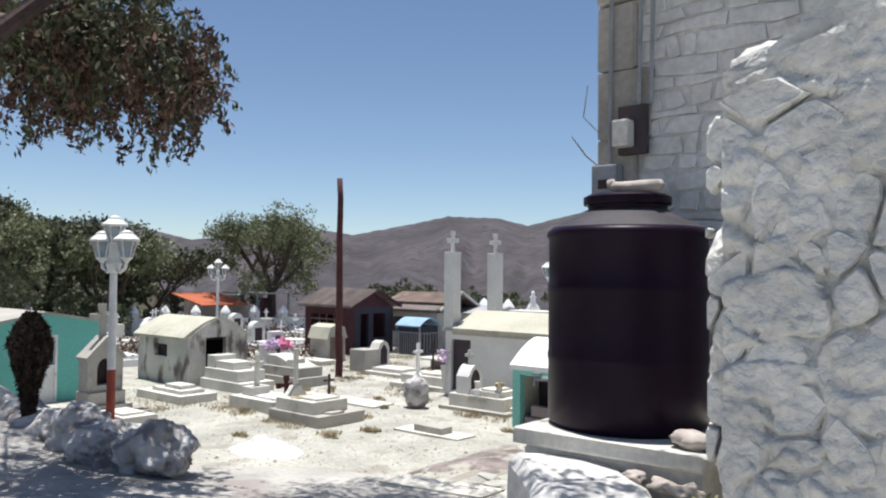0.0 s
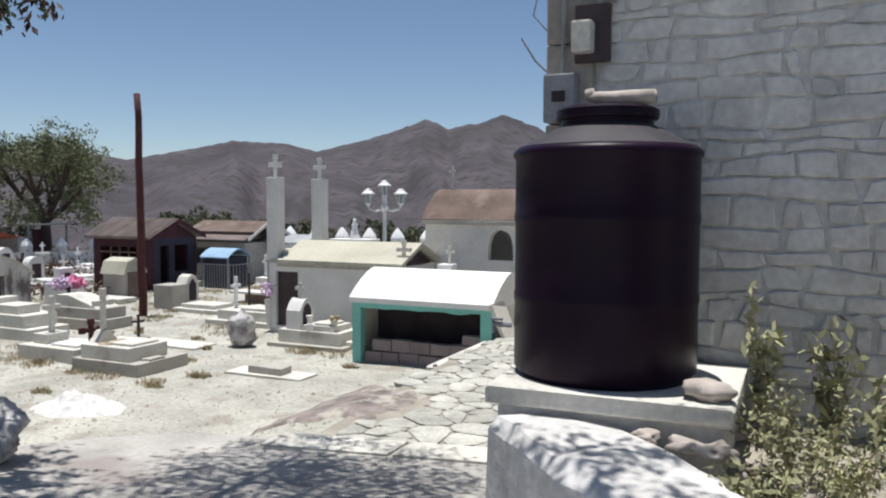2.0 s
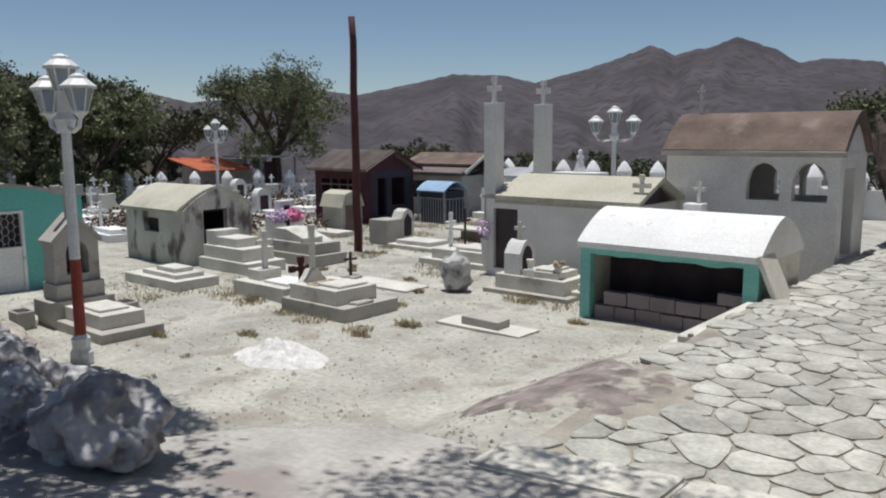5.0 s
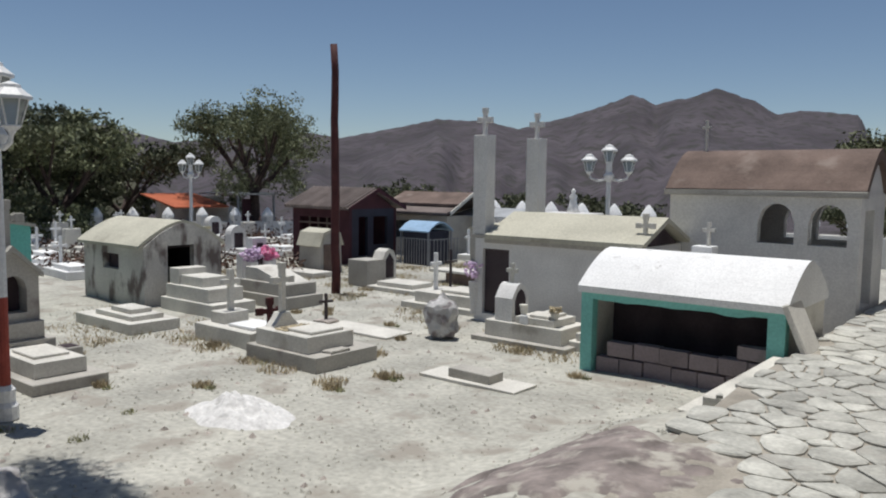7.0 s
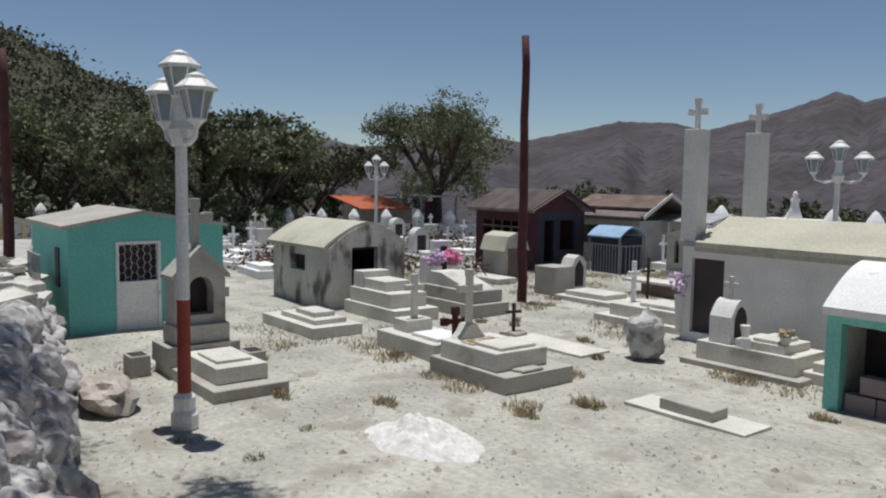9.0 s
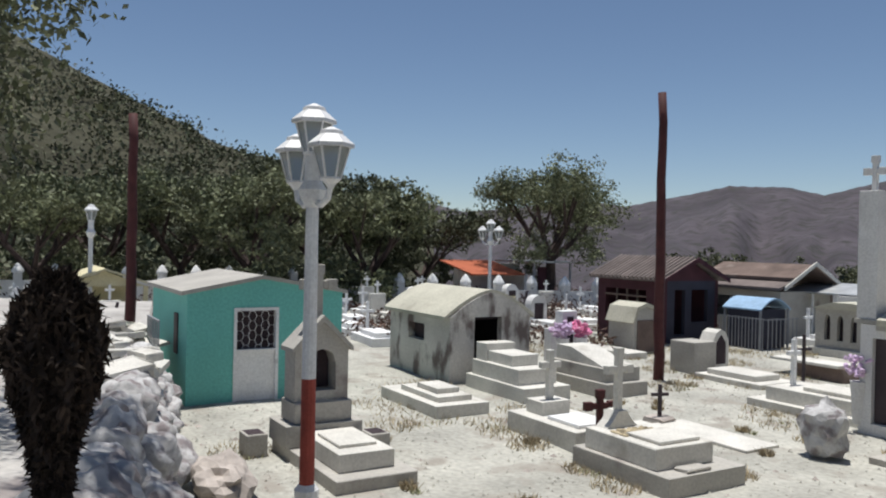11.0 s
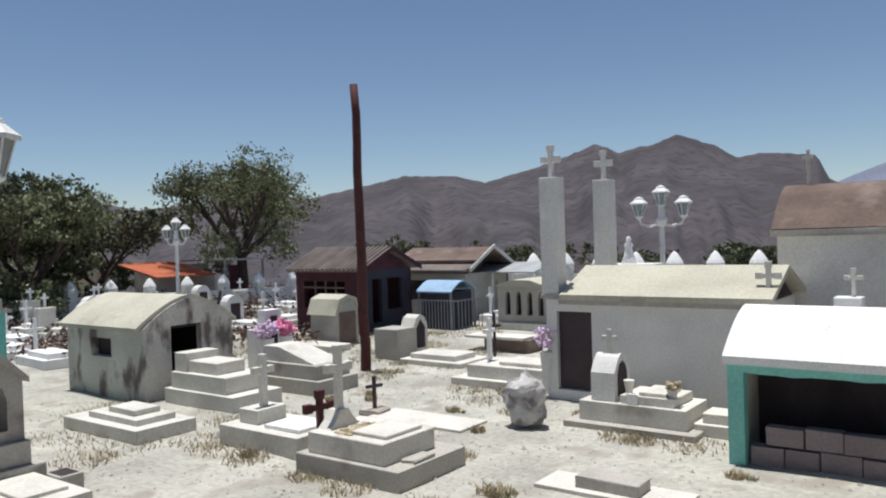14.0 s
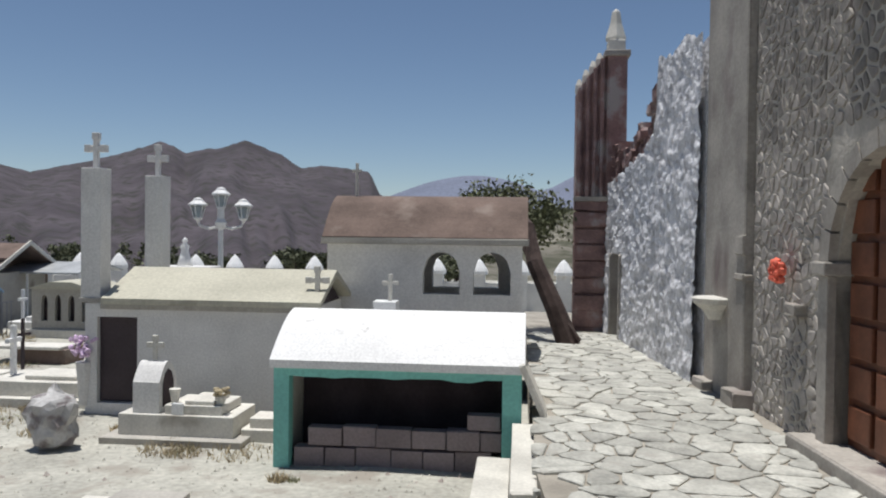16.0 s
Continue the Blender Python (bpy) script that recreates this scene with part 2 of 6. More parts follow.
def prism(bm, profile, axis, a, b):
    """Extrudes a closed outline. axis x: outline in (y, z); axis y: outline in (x, z); axis z: outline in (x, y)."""
    def at(p, t):
        return {"x": (t, p[0], p[1]), "y": (p[0], t, p[1]), "z": (p[0], p[1], t)}[axis]
    lo, hi = [bm.verts.new(at(p, a)) for p in profile], [bm.verts.new(at(p, b)) for p in profile]
    n = len(profile)
    for i in range(n):
        bm.faces.new((lo[i], lo[(i + 1) % n], hi[(i + 1) % n], hi[i]))
    bm.faces.new(lo[::-1])
    bm.faces.new(hi)
    bmesh.ops.recalc_face_normals(bm, faces=bm.faces[:])
    return lo + hi


def a_prism(*a):
    bm = bmesh.new()
    prism(bm, *a)
    return bm


def lathe(bm, rings, x=0.0, y=0.0, n=16, cap=True):
    """A turned shape from rings of (radius, height)."""
    rows = [[bm.verts.new((x + r * math.cos(2 * math.pi * i / n), y + r * math.sin(2 * math.pi * i / n), z)) for i in range(n)] for r, z in rings]
    for a, b in zip(rows, rows[1:]):
        for i in range(n):
            bm.faces.new((a[i], a[(i + 1) % n], b[(i + 1) % n], b[i]))
    if cap:
        bm.faces.new(rows[0][::-1])
        bm.faces.new(rows[-1])


def a_lathe(*a, **k):
    bm = bmesh.new()
    lathe(bm, *a, **k)
    return bm


def tube(bm, points, radii, n=7):
    """A bent limb along points, tapering."""
    rows = []
    for i, p in enumerate(points):
        d = (Vector(points[min(i + 1, len(points) - 1)]) - Vector(points[max(i - 1, 0)])).normalized()
        s = d.orthogonal().normalized()
        u = d.cross(s)
        rows.append([bm.verts.new(Vector(p) + radii[i] * (s * math.cos(2 * math.pi * k / n) + u * math.sin(2 * math.pi * k / n))) for k in range(n)])
    for a, b in zip(rows, rows[1:]):
        best = min(range(n), key=lambda j: (a[0].co - b[j].co).length)
        for i in range(n):
            bm.faces.new((a[i], a[(i + 1) % n], b[(i + 1 + best) % n], b[(i + best) % n]))
    bm.faces.new(rows[0][::-1])
    bm.faces.new(rows[-1])


def a_tube(*a, **k):
    bm = bmesh.new()
    tube(bm, *a, **k)
    return bm


def boulder(bm, c, r, seed, sub=3, amount=0.35):
    """An uneven rock with flattened facets."""
    made = bmesh.ops.create_icosphere(bm, subdivisions=sub, radius=1.0)["verts"]
    for v in made:
        d = v.co.normalized()
        k = 1 + amount * noise.noise(d * 1.3 + Vector((seed * 7.1, 3.3, 0))) + amount * 0.45 * noise.noise(d * 3.7 + Vector((0, seed * 5.3, 1.0)))
        k += amount * 0.22 * noise.noise(d * 8.5 + Vector((seed * 1.9, 2.0, 7.0))) + amount * 0.12 * noise.noise(d * 19 + Vector((4.0, seed * 2.3, 1.0)))
        k -= amount * 0.5 * abs(noise.noise(d * 2.1 + Vector((1.0, 0, seed * 3.7))))
        v.co = Vector((c[0] + d.x * r[0] * k, c[1] + d.y * r[1] * k, c[2] + d.z * r[2] * k))
    return made


def cells(w, h, size, seed, jitter=0.75, row_ratio=1.0, gap=0.02):
    """Irregular stones that fill a w by h sheet: outlines shrunk by the joint."""
    rnd = random.Random(seed)
    nx, ny = max(1, round(w / size)), max(1, round(h / (size * row_ratio)))
    pts = {}
    for j in range(-1, ny + 1):
        for i in range(-1, nx + 1):
            pts[i, j] = ((i + 0.5 + 0.5 * (j % 2) - 0.25 + rnd.uniform(-0.5, 0.5) * jitter) * w / nx, (j + 0.5 + rnd.uniform(-0.5, 0.5) * jitter) * h / ny)
    out = []
    for j in range(ny):
        for i in range(nx):
            p = pts[i, j]
            poly = [(0, 0), (w, 0), (w, h), (0, h)]
            for dj in (-2, -1, 0, 1, 2):
                for di in (-2, -1, 0, 1, 2):
                    q = pts.get((i + di, j + dj))
                    if q is None or (di, dj) == (0, 0):
                        continue
                    dx, dy = q[0] - p[0], q[1] - p[1]
                    ln = math.hypot(dx, dy)
                    if ln < 1e-6:
                        continue
                    dx, dy = dx / ln, dy / ln
                    lim = p[0] * dx + p[1] * dy + ln / 2 - gap * rnd.uniform(0.6, 1.5)
                    nxt = []
                    for a, b in zip(poly, poly[1:] + poly[:1]):
                        sa, sb = a[0] * dx + a[1] * dy - lim, b[0] * dx + b[1] * dy - lim
                        if sa <= 0:
                            nxt.append(a)
                        if (sa < 0 < sb) or (sb < 0 < sa):
                            t = sa / (sa - sb)
                            nxt.append((a[0] + t * (b[0] - a[0]), a[1] + t * (b[1] - a[1])))
                    poly = nxt
                    if len(poly) < 3:
                        break
                if len(poly) < 3:
                    break
            if len(poly) >= 3:
                out.append(poly)
    return out


def courses(w, h, size, seed, row_ratio=0.5, gap=0.01, wander=0.25):
    """Rough coursed blocks: rows that wander, blocks of many widths, some rows doubled."""
    rnd = random.Random(seed)
    z, rows = 0.0, []
    while z < h:
        t = size * row_ratio * rnd.uniform(0.65, 1.4)
        rows.append((z, min(z + t, h)))
        z += t

    def line(k, x):
        return wander * size * row_ratio * (0.6 * math.sin(x * 1.9 + k * 2.3 + seed) + 0.5 * math.sin(x * 4.7 + k * 5.1))
    out = []
    for k, (z0, z1) in enumerate(rows):
        x = -size * rnd.random()
        while x < w:
            x2 = x + size * rnd.choice((0.45, 0.7, 0.9, 1.1, 1.5, 1.9))
            xa, xb = max(0.0, x), min(w, x2)
            if xb - xa > 0.06:
                g = gap * rnd.uniform(0.4, 1.8)
                lean, n = rnd.uniform(-0.04, 0.04), 3
                low = [(xa + g + (xb - xa - 2 * g) * i / n, z0 + line(k, xa + (xb - xa) * i / n) + g + rnd.uniform(-0.008, 0.012)) for i in range(n + 1)]
                top = [(xb - g + lean - (xb - xa - 2 * g) * i / n, z1 + line(k + 1, xb - (xb - xa) * i / n) - g + rnd.uniform(-0.012, 0.008)) for i in range(n + 1)]
                c = 0.18 * min(xb - xa, z1 - z0)
                low[0] = (low[0][0] + c * rnd.random(), low[0][1] + c * rnd.random() * 0.6)
                low[-1] = (low[-1][0] - c * rnd.random(), low[-1][1] + c * rnd.random() * 0.6)
                top[0] = (top[0][0] - c * rnd.random(), top[0][1] - c * rnd.random() * 0.6)
                top[-1] = (top[-1][0] + c * rnd.random(), top[-1][1] - c * rnd.random() * 0.6)
                out.append(low + top)
            x = x2
    return out


def stone_mesh(name, poly, depth, mat, rnd, worn=0.35, tilt=0.25, rounded=False):
    """A stone with a worn rim: outline at the back, shrunk and lifted at the front, local z outwards. Returns mesh and centre."""
    if rounded:
        cut = []
        for p, q in zip(poly, poly[1:] + poly[:1]):
            s = rnd.uniform(0.12, 0.3)
            cut += [(p[0] + (q[0] - p[0]) * s, p[1] + (q[1] - p[1]) * s), (q[0] + (p[0] - q[0]) * s, q[1] + (p[1] - q[1]) * s)]
        poly = cut
    cx, cy = sum(p[0] for p in poly) / len(poly), sum(p[1] for p in poly) / len(poly)
    bm = bmesh.new()
    rows = []
    k = rnd.uniform(1 - tilt, 1 + tilt)
    for shrink, z in ((1.0, -0.02), (1.0, depth * (1 - worn) * k), (0.86, depth * k)):
        rows.append([bm.verts.new(((p[0] - cx) * shrink, (p[1] - cy) * shrink, z + (rnd.uniform(-0.12, 0.12) * depth if z > 0 else 0))) for p in poly])
    n = len(poly)
    for a, b in zip(rows, rows[1:]):
        for i in range(n):
            bm.faces.new((a[i], a[(i + 1) % n], b[(i + 1) % n], b[i]))
    bm.faces.new(rows[-1])
    return mesh_of(name, bm, mat), (cx, cy)


def lay_stones(name, parent, m, w, h, size, depth, mat, seed, jitter=0.75, row_ratio=1.0, gap=0.02, keep=None, limit=300, coursed=False, rounded=False):
    """Lays stones over a sheet whose corner and axes are m; those past the limit are joined into one part."""
    rnd = random.Random(seed)
    rest, count = [], 0
    for poly in (courses(w, h, size, seed, row_ratio, gap, jitter) if coursed else cells(w, h, size, seed, jitter, row_ratio, gap)):
        c = (sum(p[0] for p in poly) / len(poly), sum(p[1] for p in poly) / len(poly))
        if keep and not keep(*c):
            continue
        me, c = stone_mesh(name, poly, depth, mat, rnd, rounded=rounded)
        if count < limit:
            piece(name, me, parent, m @ Matrix.Translation((c[0], c[1], 0)))
            count += 1
        else:
            rest.append((me, m @ Matrix.Translation((c[0], c[1], 0))))
    if rest:
        bm = bmesh.new()
        for me, mm in rest:
            me.transform(mm)
            bm.from_mesh(me)
            bpy.data.meshes.remove(me)
        tagged(part(name + "_field", bm, mat, parent), kind="stuff")


def wall_with_arches(bm, u0, u1, z0, z1, arches, steps=10):
    """Outline strips (u, z) of a wall with arched or square openings (a, b, sill, spring, rise): yields rectangles and arch slices."""
    out = []
    u = u0
    for a, b, sill, spring, rise in sorted(arches):
        if a > u:
            out.append([(u, z0), (a, z0), (a, z1), (u, z1)])
        if sill > z0:
            out.append([(a, z0), (b, z0), (b, sill), (a, sill)])
        for i in range(steps):
            p, q = -1 + 2 * i / steps, -1 + 2 * (i + 1) / steps
            zp, zq = spring + rise * math.sqrt(max(0, 1 - p * p)), spring + rise * math.sqrt(max(0, 1 - q * q))
            up, uq = a + (b - a) * (p + 1) / 2, a + (b - a) * (q + 1) / 2
            out.append([(up, zp), (uq, zq), (uq, z1), (up, z1)])
        u = b
    if u < u1:
        out.append([(u, z0), (u1, z0), (u1, z1), (u, z1)])
    return out


def arched_wall(axis, at, thick, u0, u1, z0, z1, arches):
    bm = bmesh.new()
    for prof in wall_with_arches(bm, u0, u1, z0, z1, arches):
        prism(bm, prof, axis, at, at + thick)
    bmesh.ops.remove_doubles(bm, verts=bm.verts[:], dist=0.0002)
    return bm


def vault(y0, y1, eave, rise, n=12, under=0.0, power=1.6):
    """Outline of a barrel roof in (y, z), with a thickness."""
    top = [(y0 + (y1 - y0) * i / n, eave + rise * (1 - abs(2 * i / n - 1) ** power)) for i in range(n + 1)]
    if not under:
        return top
    return top + [(y, z - under) for y, z in reversed(top)]

# ---- ground ----


def smooth(a, b, v):
    t = min(1.0, max(0.0, (v - a) / (b - a)))
    return t * t * (3 - 2 * t)


def wall_line(x):
    """The line of the boulder wall between the upper ground and the graveyard."""
    return 4.35 - 0.195 * (x + 7.2)


def ground_height(x, y):
    """Gravel of the graveyard at 0, rising in a short slope to the flagstone walk and to the upper ground."""
    bumps = 0.03 * noise.noise(Vector((x * 0.8, y * 0.8, 0))) + 0.012 * noise.noise(Vector((x * 3, y * 3, 4)))
    slope = 0.78 * smooth(-9.6, -7.2, x) * smooth(14.5, 11.5, y) * smooth(5.0, 8.0, y)
    back = -13.0 * smooth(52, 150, math.hypot(x + 6, y - 5))
    return bumps + slope + back


def build_ground():
    bm = bmesh.new()
    xs = [-1500, -700, -300, -150, -90, -60, -45, -35] + [-30 + 0.5 * i for i in range(49)] + [-5, 0, 10, 30, 80, 300, 900]
    ys = [-900, -300, -80, -30, -10, 0, 4] + [5 + 0.5 * i for i in range(51)] + [34, 40, 50, 65, 90, 150, 300, 700, 1500]
    grid = [[bm.verts.new((x, y, ground_height(x, y))) for x in xs] for y in ys]
    for a, b in zip(grid, grid[1:]):
        for i in range(len(xs) - 1):
            bm.faces.new((a[i], a[i + 1], b[i + 1], b[i]))
    return structure("ground", bm, M_GRAVEL, "pale dusty gravel ground of a graveyard", "ground", True)


build_ground()


def kerb_y(x):
    return 6.78 + 0.2 * (x + 7.8)


def terrace_height(x, y):
    d = max(0.0, kerb_y(max(x, -7.8)) - y)
    return 1.12 + 0.105 * d + 0.02 * noise.noise(Vector((x * 1.5, y * 1.5, 9))) - 0.05 * smooth(-9, -20, x)


def build_terrace():
    """The upper ground that the walk follows, with its edge faces."""
    bm = bmesh.new()
    n, cols = 40, []
    xs = [-34, -28, -22, -18, -15, -13, -11.5, -10.2, -9.2, -8.6] + [-8.16 + 0.24 * i for i in range(19)] + [-3.4, -2, 0, 3, 8]
    for x in xs:
        edge = wall_line(x) - 0.1 if x < -8.2 else (kerb_y(max(x, -7.8)) - 0.28 - 0.75 * smooth(-7.5, -8.2, x) + 0.24 * smooth(-6.46, -6.6, x))
        col = []
        for j in range(n + 1):
            y = edge - 26 * (j / n) ** 2
            col.append(bm.verts.new((x, y, terrace_height(x, y))))
        col.insert(0, bm.verts.new((x, edge + 0.02, -0.3)))
        cols.append(col)
    for a, b in zip(cols, cols[1:]):
        for i in range(len(a) - 1):
            bm.faces.new((a[i], a[i + 1], b[i + 1], b[i]))
    bmesh.ops.recalc_face_normals(bm, faces=bm.faces[:])
    for f in bm.faces:
        if f.normal.z < -0.2:
            f.normal_flip()
    return structure("terrace", bm, M_TERRACE, "trodden dusty concrete terrace under a tree", "terrace", True)


build_terrace()


def build_kerb():
    """Concrete kerb along the terrace edge, cast in lengths."""
    ob = tagged(new("kerb"), "pale concrete kerb edging the terrace", "kerb", kind="structure")
    xs = [-6.5, -5.15, -3.9]
    for a, b in zip(xs, xs[1:]):
        bm = bmesh.new()
        pts = [(a + 0.004, kerb_y(a) - 0.5), (b - 0.004, kerb_y(b) - 0.5), (b - 0.004, kerb_y(b)), (a + 0.004, kerb_y(a))]
        prism(bm, pts, "z", 0.4, 1.2)
        bmesh.ops.bevel(bm, geom=bm.edges[:], offset=0.025, segments=2, affect="EDGES")
        part("kerb_length", bm, M_KERB, ob)


build_kerb()

# flagstone walk beside the church
WALK_Z = 0.8
walkway = tagged(new("pavement"), "irregular pale flagstone walk beside the church", "pavement", kind="structure")
bm = bmesh.new()
prism(bm, [(-7.3, 13.0), (-6.9, 8.2), (-7.2, 6.9), (-3.3, 7.6), (-3.7, 14), (-4.0, 17.0), (-4.5, 21), (-4.9, 30), (-7.4, 30)], "z", -0.3, WALK_Z)
part("bedding", bm, M_MORTAR, walkway)
bm = bmesh.new()
box(bm, -7.58, -7.3, 12.6, 15.4, -0.2, 0.74, 0.03, 0.01)
box(bm, -8.0, -7.59, 12.9, 14.9, -0.2, 0.42, 0.03, 0.01)
part("side_step", bm, M_KERB, walkway, "rough concrete side steps down to the graves")

# damp dark rock outcrop at the foot of the walk
bm = bmesh.new()
rows = []
for j in range(60):
    row = []
    for i in range(60):
        u, v = i / 29.5 - 1, j / 29.5 - 1
        x, y = -7.55 + 1.5 * u, 9.75 + 1.4 * v
        r = math.hypot(u, v) * (1 + 0.45 * noise.noise(Vector((u * 1.6, v * 1.6, 3))) + 0.45 * noise.noise(Vector((u * 5, v * 5, 8))))
        lift = 0.09 * (1 - smooth(0.6, 0.9, r)) - 0.04
        row.append(bm.verts.new((x, y, ground_height(x, y) + lift + 0.035 * noise.noise(Vector((x * 2.2, y * 2.2, 7))) + 0.02 * noise.noise(Vector((x * 6, y * 6, 2))))))
    rows.append(row)
for p, q in zip(rows, rows[1:]):
    for i in range(59):
        bm.faces.new((p[i], p[i + 1], q[i + 1], q[i]))
tagged(part("rock_outcrop", bm, M_DARKPATCH, None, "", True), "dark damp flat bedrock showing through the ground", "rock")

# ---- hills ----


def bump_line(az, peaks):
    return max(h * math.exp(-((az - a) / w) ** 2) for a, h, w in peaks)


def hill(name, az0, az1, near, far, height, mat, label, steps=150, rough=0.06, seed=0.0, base=-8.0):
    """A range of hills as a sheet that climbs from near to far; height(az) is the skyline's elevation in degrees."""
    bm = bmesh.new()
    grid, rows = [], 26
    for i in range(steps + 1):
        az = az0 + (az1 - az0) * i / steps
        d = Vector((-math.sin(radians(az)), math.cos(radians(az))))
        top = math.tan(radians(height(az))) * far + 3.3
        col = []
        for j in range(rows + 1):
            t = j / rows
            r = near + (far - near) * t
            fold = noise.noise(Vector((d.x * 14 + seed, d.y * 14, t * 2.0))) + 0.6 * noise.noise(Vector((d.x * 40 + seed, d.y * 40, t * 5)))
            z = base + (top - base) * (t ** 1.6) + fold * rough * (top - base) * math.sin(math.pi * t) * 1.6
            z += 0.012 * (top - base) * noise.noise(Vector((az * 2.2, t * 9, seed)))
            col.append(bm.verts.new((d.x * r, d.y * r, z)))
        col.append(bm.verts.new((d.x * far * 1.3, d.y * far * 1.3, base)))
        grid.append(col)
    for a, b in zip(grid, grid[1:]):
        for k in range(len(a) - 1):
            bm.faces.new((a[k], b[k], b[k + 1], a[k + 1]))
    return structure(name, bm, mat, label, "hill", True)


MAIN = [(100, 1.5), (70, 3.0), (62.3, 3.3), (58, 2.3), (49, 3.2), (46.7, 2.85), (41.5, 3.9), (39.8, 4.3), (36, 4.18), (34, 3.65), (30.2, 4.6), (27.4, 5.5), (26.2, 6.05), (25.4, 5.85), (24.5, 5.3), (23.2, 5.68), (22.4, 5.7), (20.5, 6.4), (18.1, 5.5), (16.6, 4.55), (15.2, 4.8), (14.0, 4.7), (11.8, 4.43), (11.1, 2.9), (8, 1.0)]


def skyline(az):
    for (a, h), (c, k) in zip(MAIN, MAIN[1:]):
        if c <= az <= a:
            return k + (h - k) * (az - c) / (a - c) + 0.06 * noise.noise(Vector((az * 1.9, 2.0, 0)))
    return 1.0


def green_line(a):
    return max(0.3, min(5.9 * smooth(60, 73.8, a) + max(0.0, a - 73.8) * 0.46, 22.0)) + 0.25 * noise.noise(Vector((a * 0.9, 4.0, 1.0)))


hill("backdrop_hills", 8, 100, 150, 620, skyline, M_HILL, "bare brown scrub mountains behind the graveyard", 330, 0.1, 0.0, -14.0)
hill("backdrop_far", -40, 16, 700, 1100, lambda a: max(4.3 * math.exp(-((a - 4) / 9) ** 2), 5.7 * math.exp(-((a + 8) / 9) ** 2)), M_HAZEHILL, "far mountain range with haze blue painted in", 60, 0.03, 3.0, -20.0)
hill("backdrop_green_hill", 60, 140, 70, 170, lambda a: green_line(a), M_GREENHILL, "steep green scrub hillside", 110, 0.05, 7.0, -6.0)
hill("backdrop_slope", -14, 11, 110, 260, lambda a: 0.14 * (12 - a), M_SLOPE, "pale scrubby slope beyond the churchyard", 60, 0.06, 5.0, -8.0)

# ---- church ----
CH_Z = 8.5


def church_x(y):
    return -3.5 - 0.074 * (y - 6.3)


church = thing("church", "old rubble-stone church with limewashed end wall and arched wooden door", "church")
bm = bmesh.new()
DOOR_A, DOOR_B = 11.7, 14.05
turn = math.degrees(math.atan2(-(church_x(19.2) - church_x(6.3)), 12.9))
WEST = Matrix.Translation((-3.5, 6.3, 0)) @ pose(0, 0, 0, 0, 0, turn)
for prof in wall_with_arches(bm, 0.3, 10.2, 0.3, CH_Z, [(DOOR_A - 6.3, DOOR_B - 6.3, 0.95, 2.95, 1.15)]):
    prism(bm, prof, "x", 0.0, 0.9)
for v in bm.verts:
    v.co = WEST @ v.co
part("west_wall", bm, M_RUBBLEJOINT, church)
bm = bmesh.new()
box(bm, -3.4, 9.0, 6.32, 7.2, 0.5, CH_Z)
part("south_wall", bm, M_STONEWHITE, church)
part("north_wall", a_box(-3.4, 9, 19.5, 20.3, 0.3, CH_Z - 0.5), M_RUBBLEJOINT, church)
part("east_wall", a_box(8.2, 9, 7.21, 19.49, 0.3, CH_Z), M_RUBBLEJOINT, church)
part("roof", a_box(-2.8, 8.6, 6.6, 20.0, CH_Z - 0.3, CH_Z - 0.05), M_CONCRETE, church)
# tall dressed pilaster at the end of the west wall
bm = bmesh.new()
box(bm, -0.12, 0.9, 10.21, 12.0, 0.3, CH_Z + 1, 0.03, 0.015, WEST)
part("pilaster", bm, M_DRESSED, church, "dressed grey stone pilaster")
part("plinth", a_box(-0.3, 0.1, 11.5, 12.02, 0.3, 0.95, 0.04, 0.02, WEST), M_DRESSED, church)
part("plinth", a_box(-0.3, 0.1, 10.1, 10.6, 0.3, 1.05, 0.04, 0.02, WEST), M_DRESSED, church)
# holy water bracket
bm = bmesh.new()
lathe(bm, [(0.1, 1.95), (0.2, 2.1), (0.33, 2.2), (0.36, 2.28), (0.3, 2.3)], -0.2, 11.2, 14)
for v in bm.verts:
    v.co = WEST @ v.co
part("bracket", bm, M_PALE, church, "small carved stone bracket")
for y, z, w, h in ((10.35, 3.1, 0.3, 0.28), (10.35, 2.65, 0.36, 0.1), (8.6, 2.35, 0.3, 0.14)):
    bm = bmesh.new()
    box(bm, -0.16, 0.1, y - w / 2, y + w / 2, z - h / 2, z + h / 2, 0.02, 0.01, WEST)
    part("corbel", bm, M_DRESSED, church)
# door surround, capitals, leaves
a, b = DOOR_A - 6.3, DOOR_B - 6.3
bm = bmesh.new()
mid, rad = (a + b) / 2, (b - a) / 2
for i in range(11):
    p, q = math.pi * i / 11 + 0.012, math.pi * (i + 1) / 11 - 0.012
    prof = [(mid + r * math.cos(t), 2.95 + (r / rad) * 1.15 * math.sin(t)) for r, t in ((rad, p), (rad + 0.22, p), (rad + 0.22, q), (rad, q))]
    prism(bm, prof, "x", -0.1, 0.3)
for v in bm.verts:
    v.co = WEST @ v.co
part("arch_stones", bm, M_DRESSED, church, "dressed stone arch")
for u0, u1 in ((a - 0.22, a), (b, b + 0.22)):
    bm = bmesh.new()
    box(bm, -0.1, 0.3, u0, u1, 0.9, 2.8, 0.015, 0, WEST)
    part("jamb", bm, M_DRESSED, church)
    bm = bmesh.new()
    box(bm, -0.16, 0.32, u0 - 0.05, u1 + 0.05, 2.8, 2.95, 0.02, 0, WEST)
    part("capital", bm, M_DRESSED, church)
bm = bmesh.new()
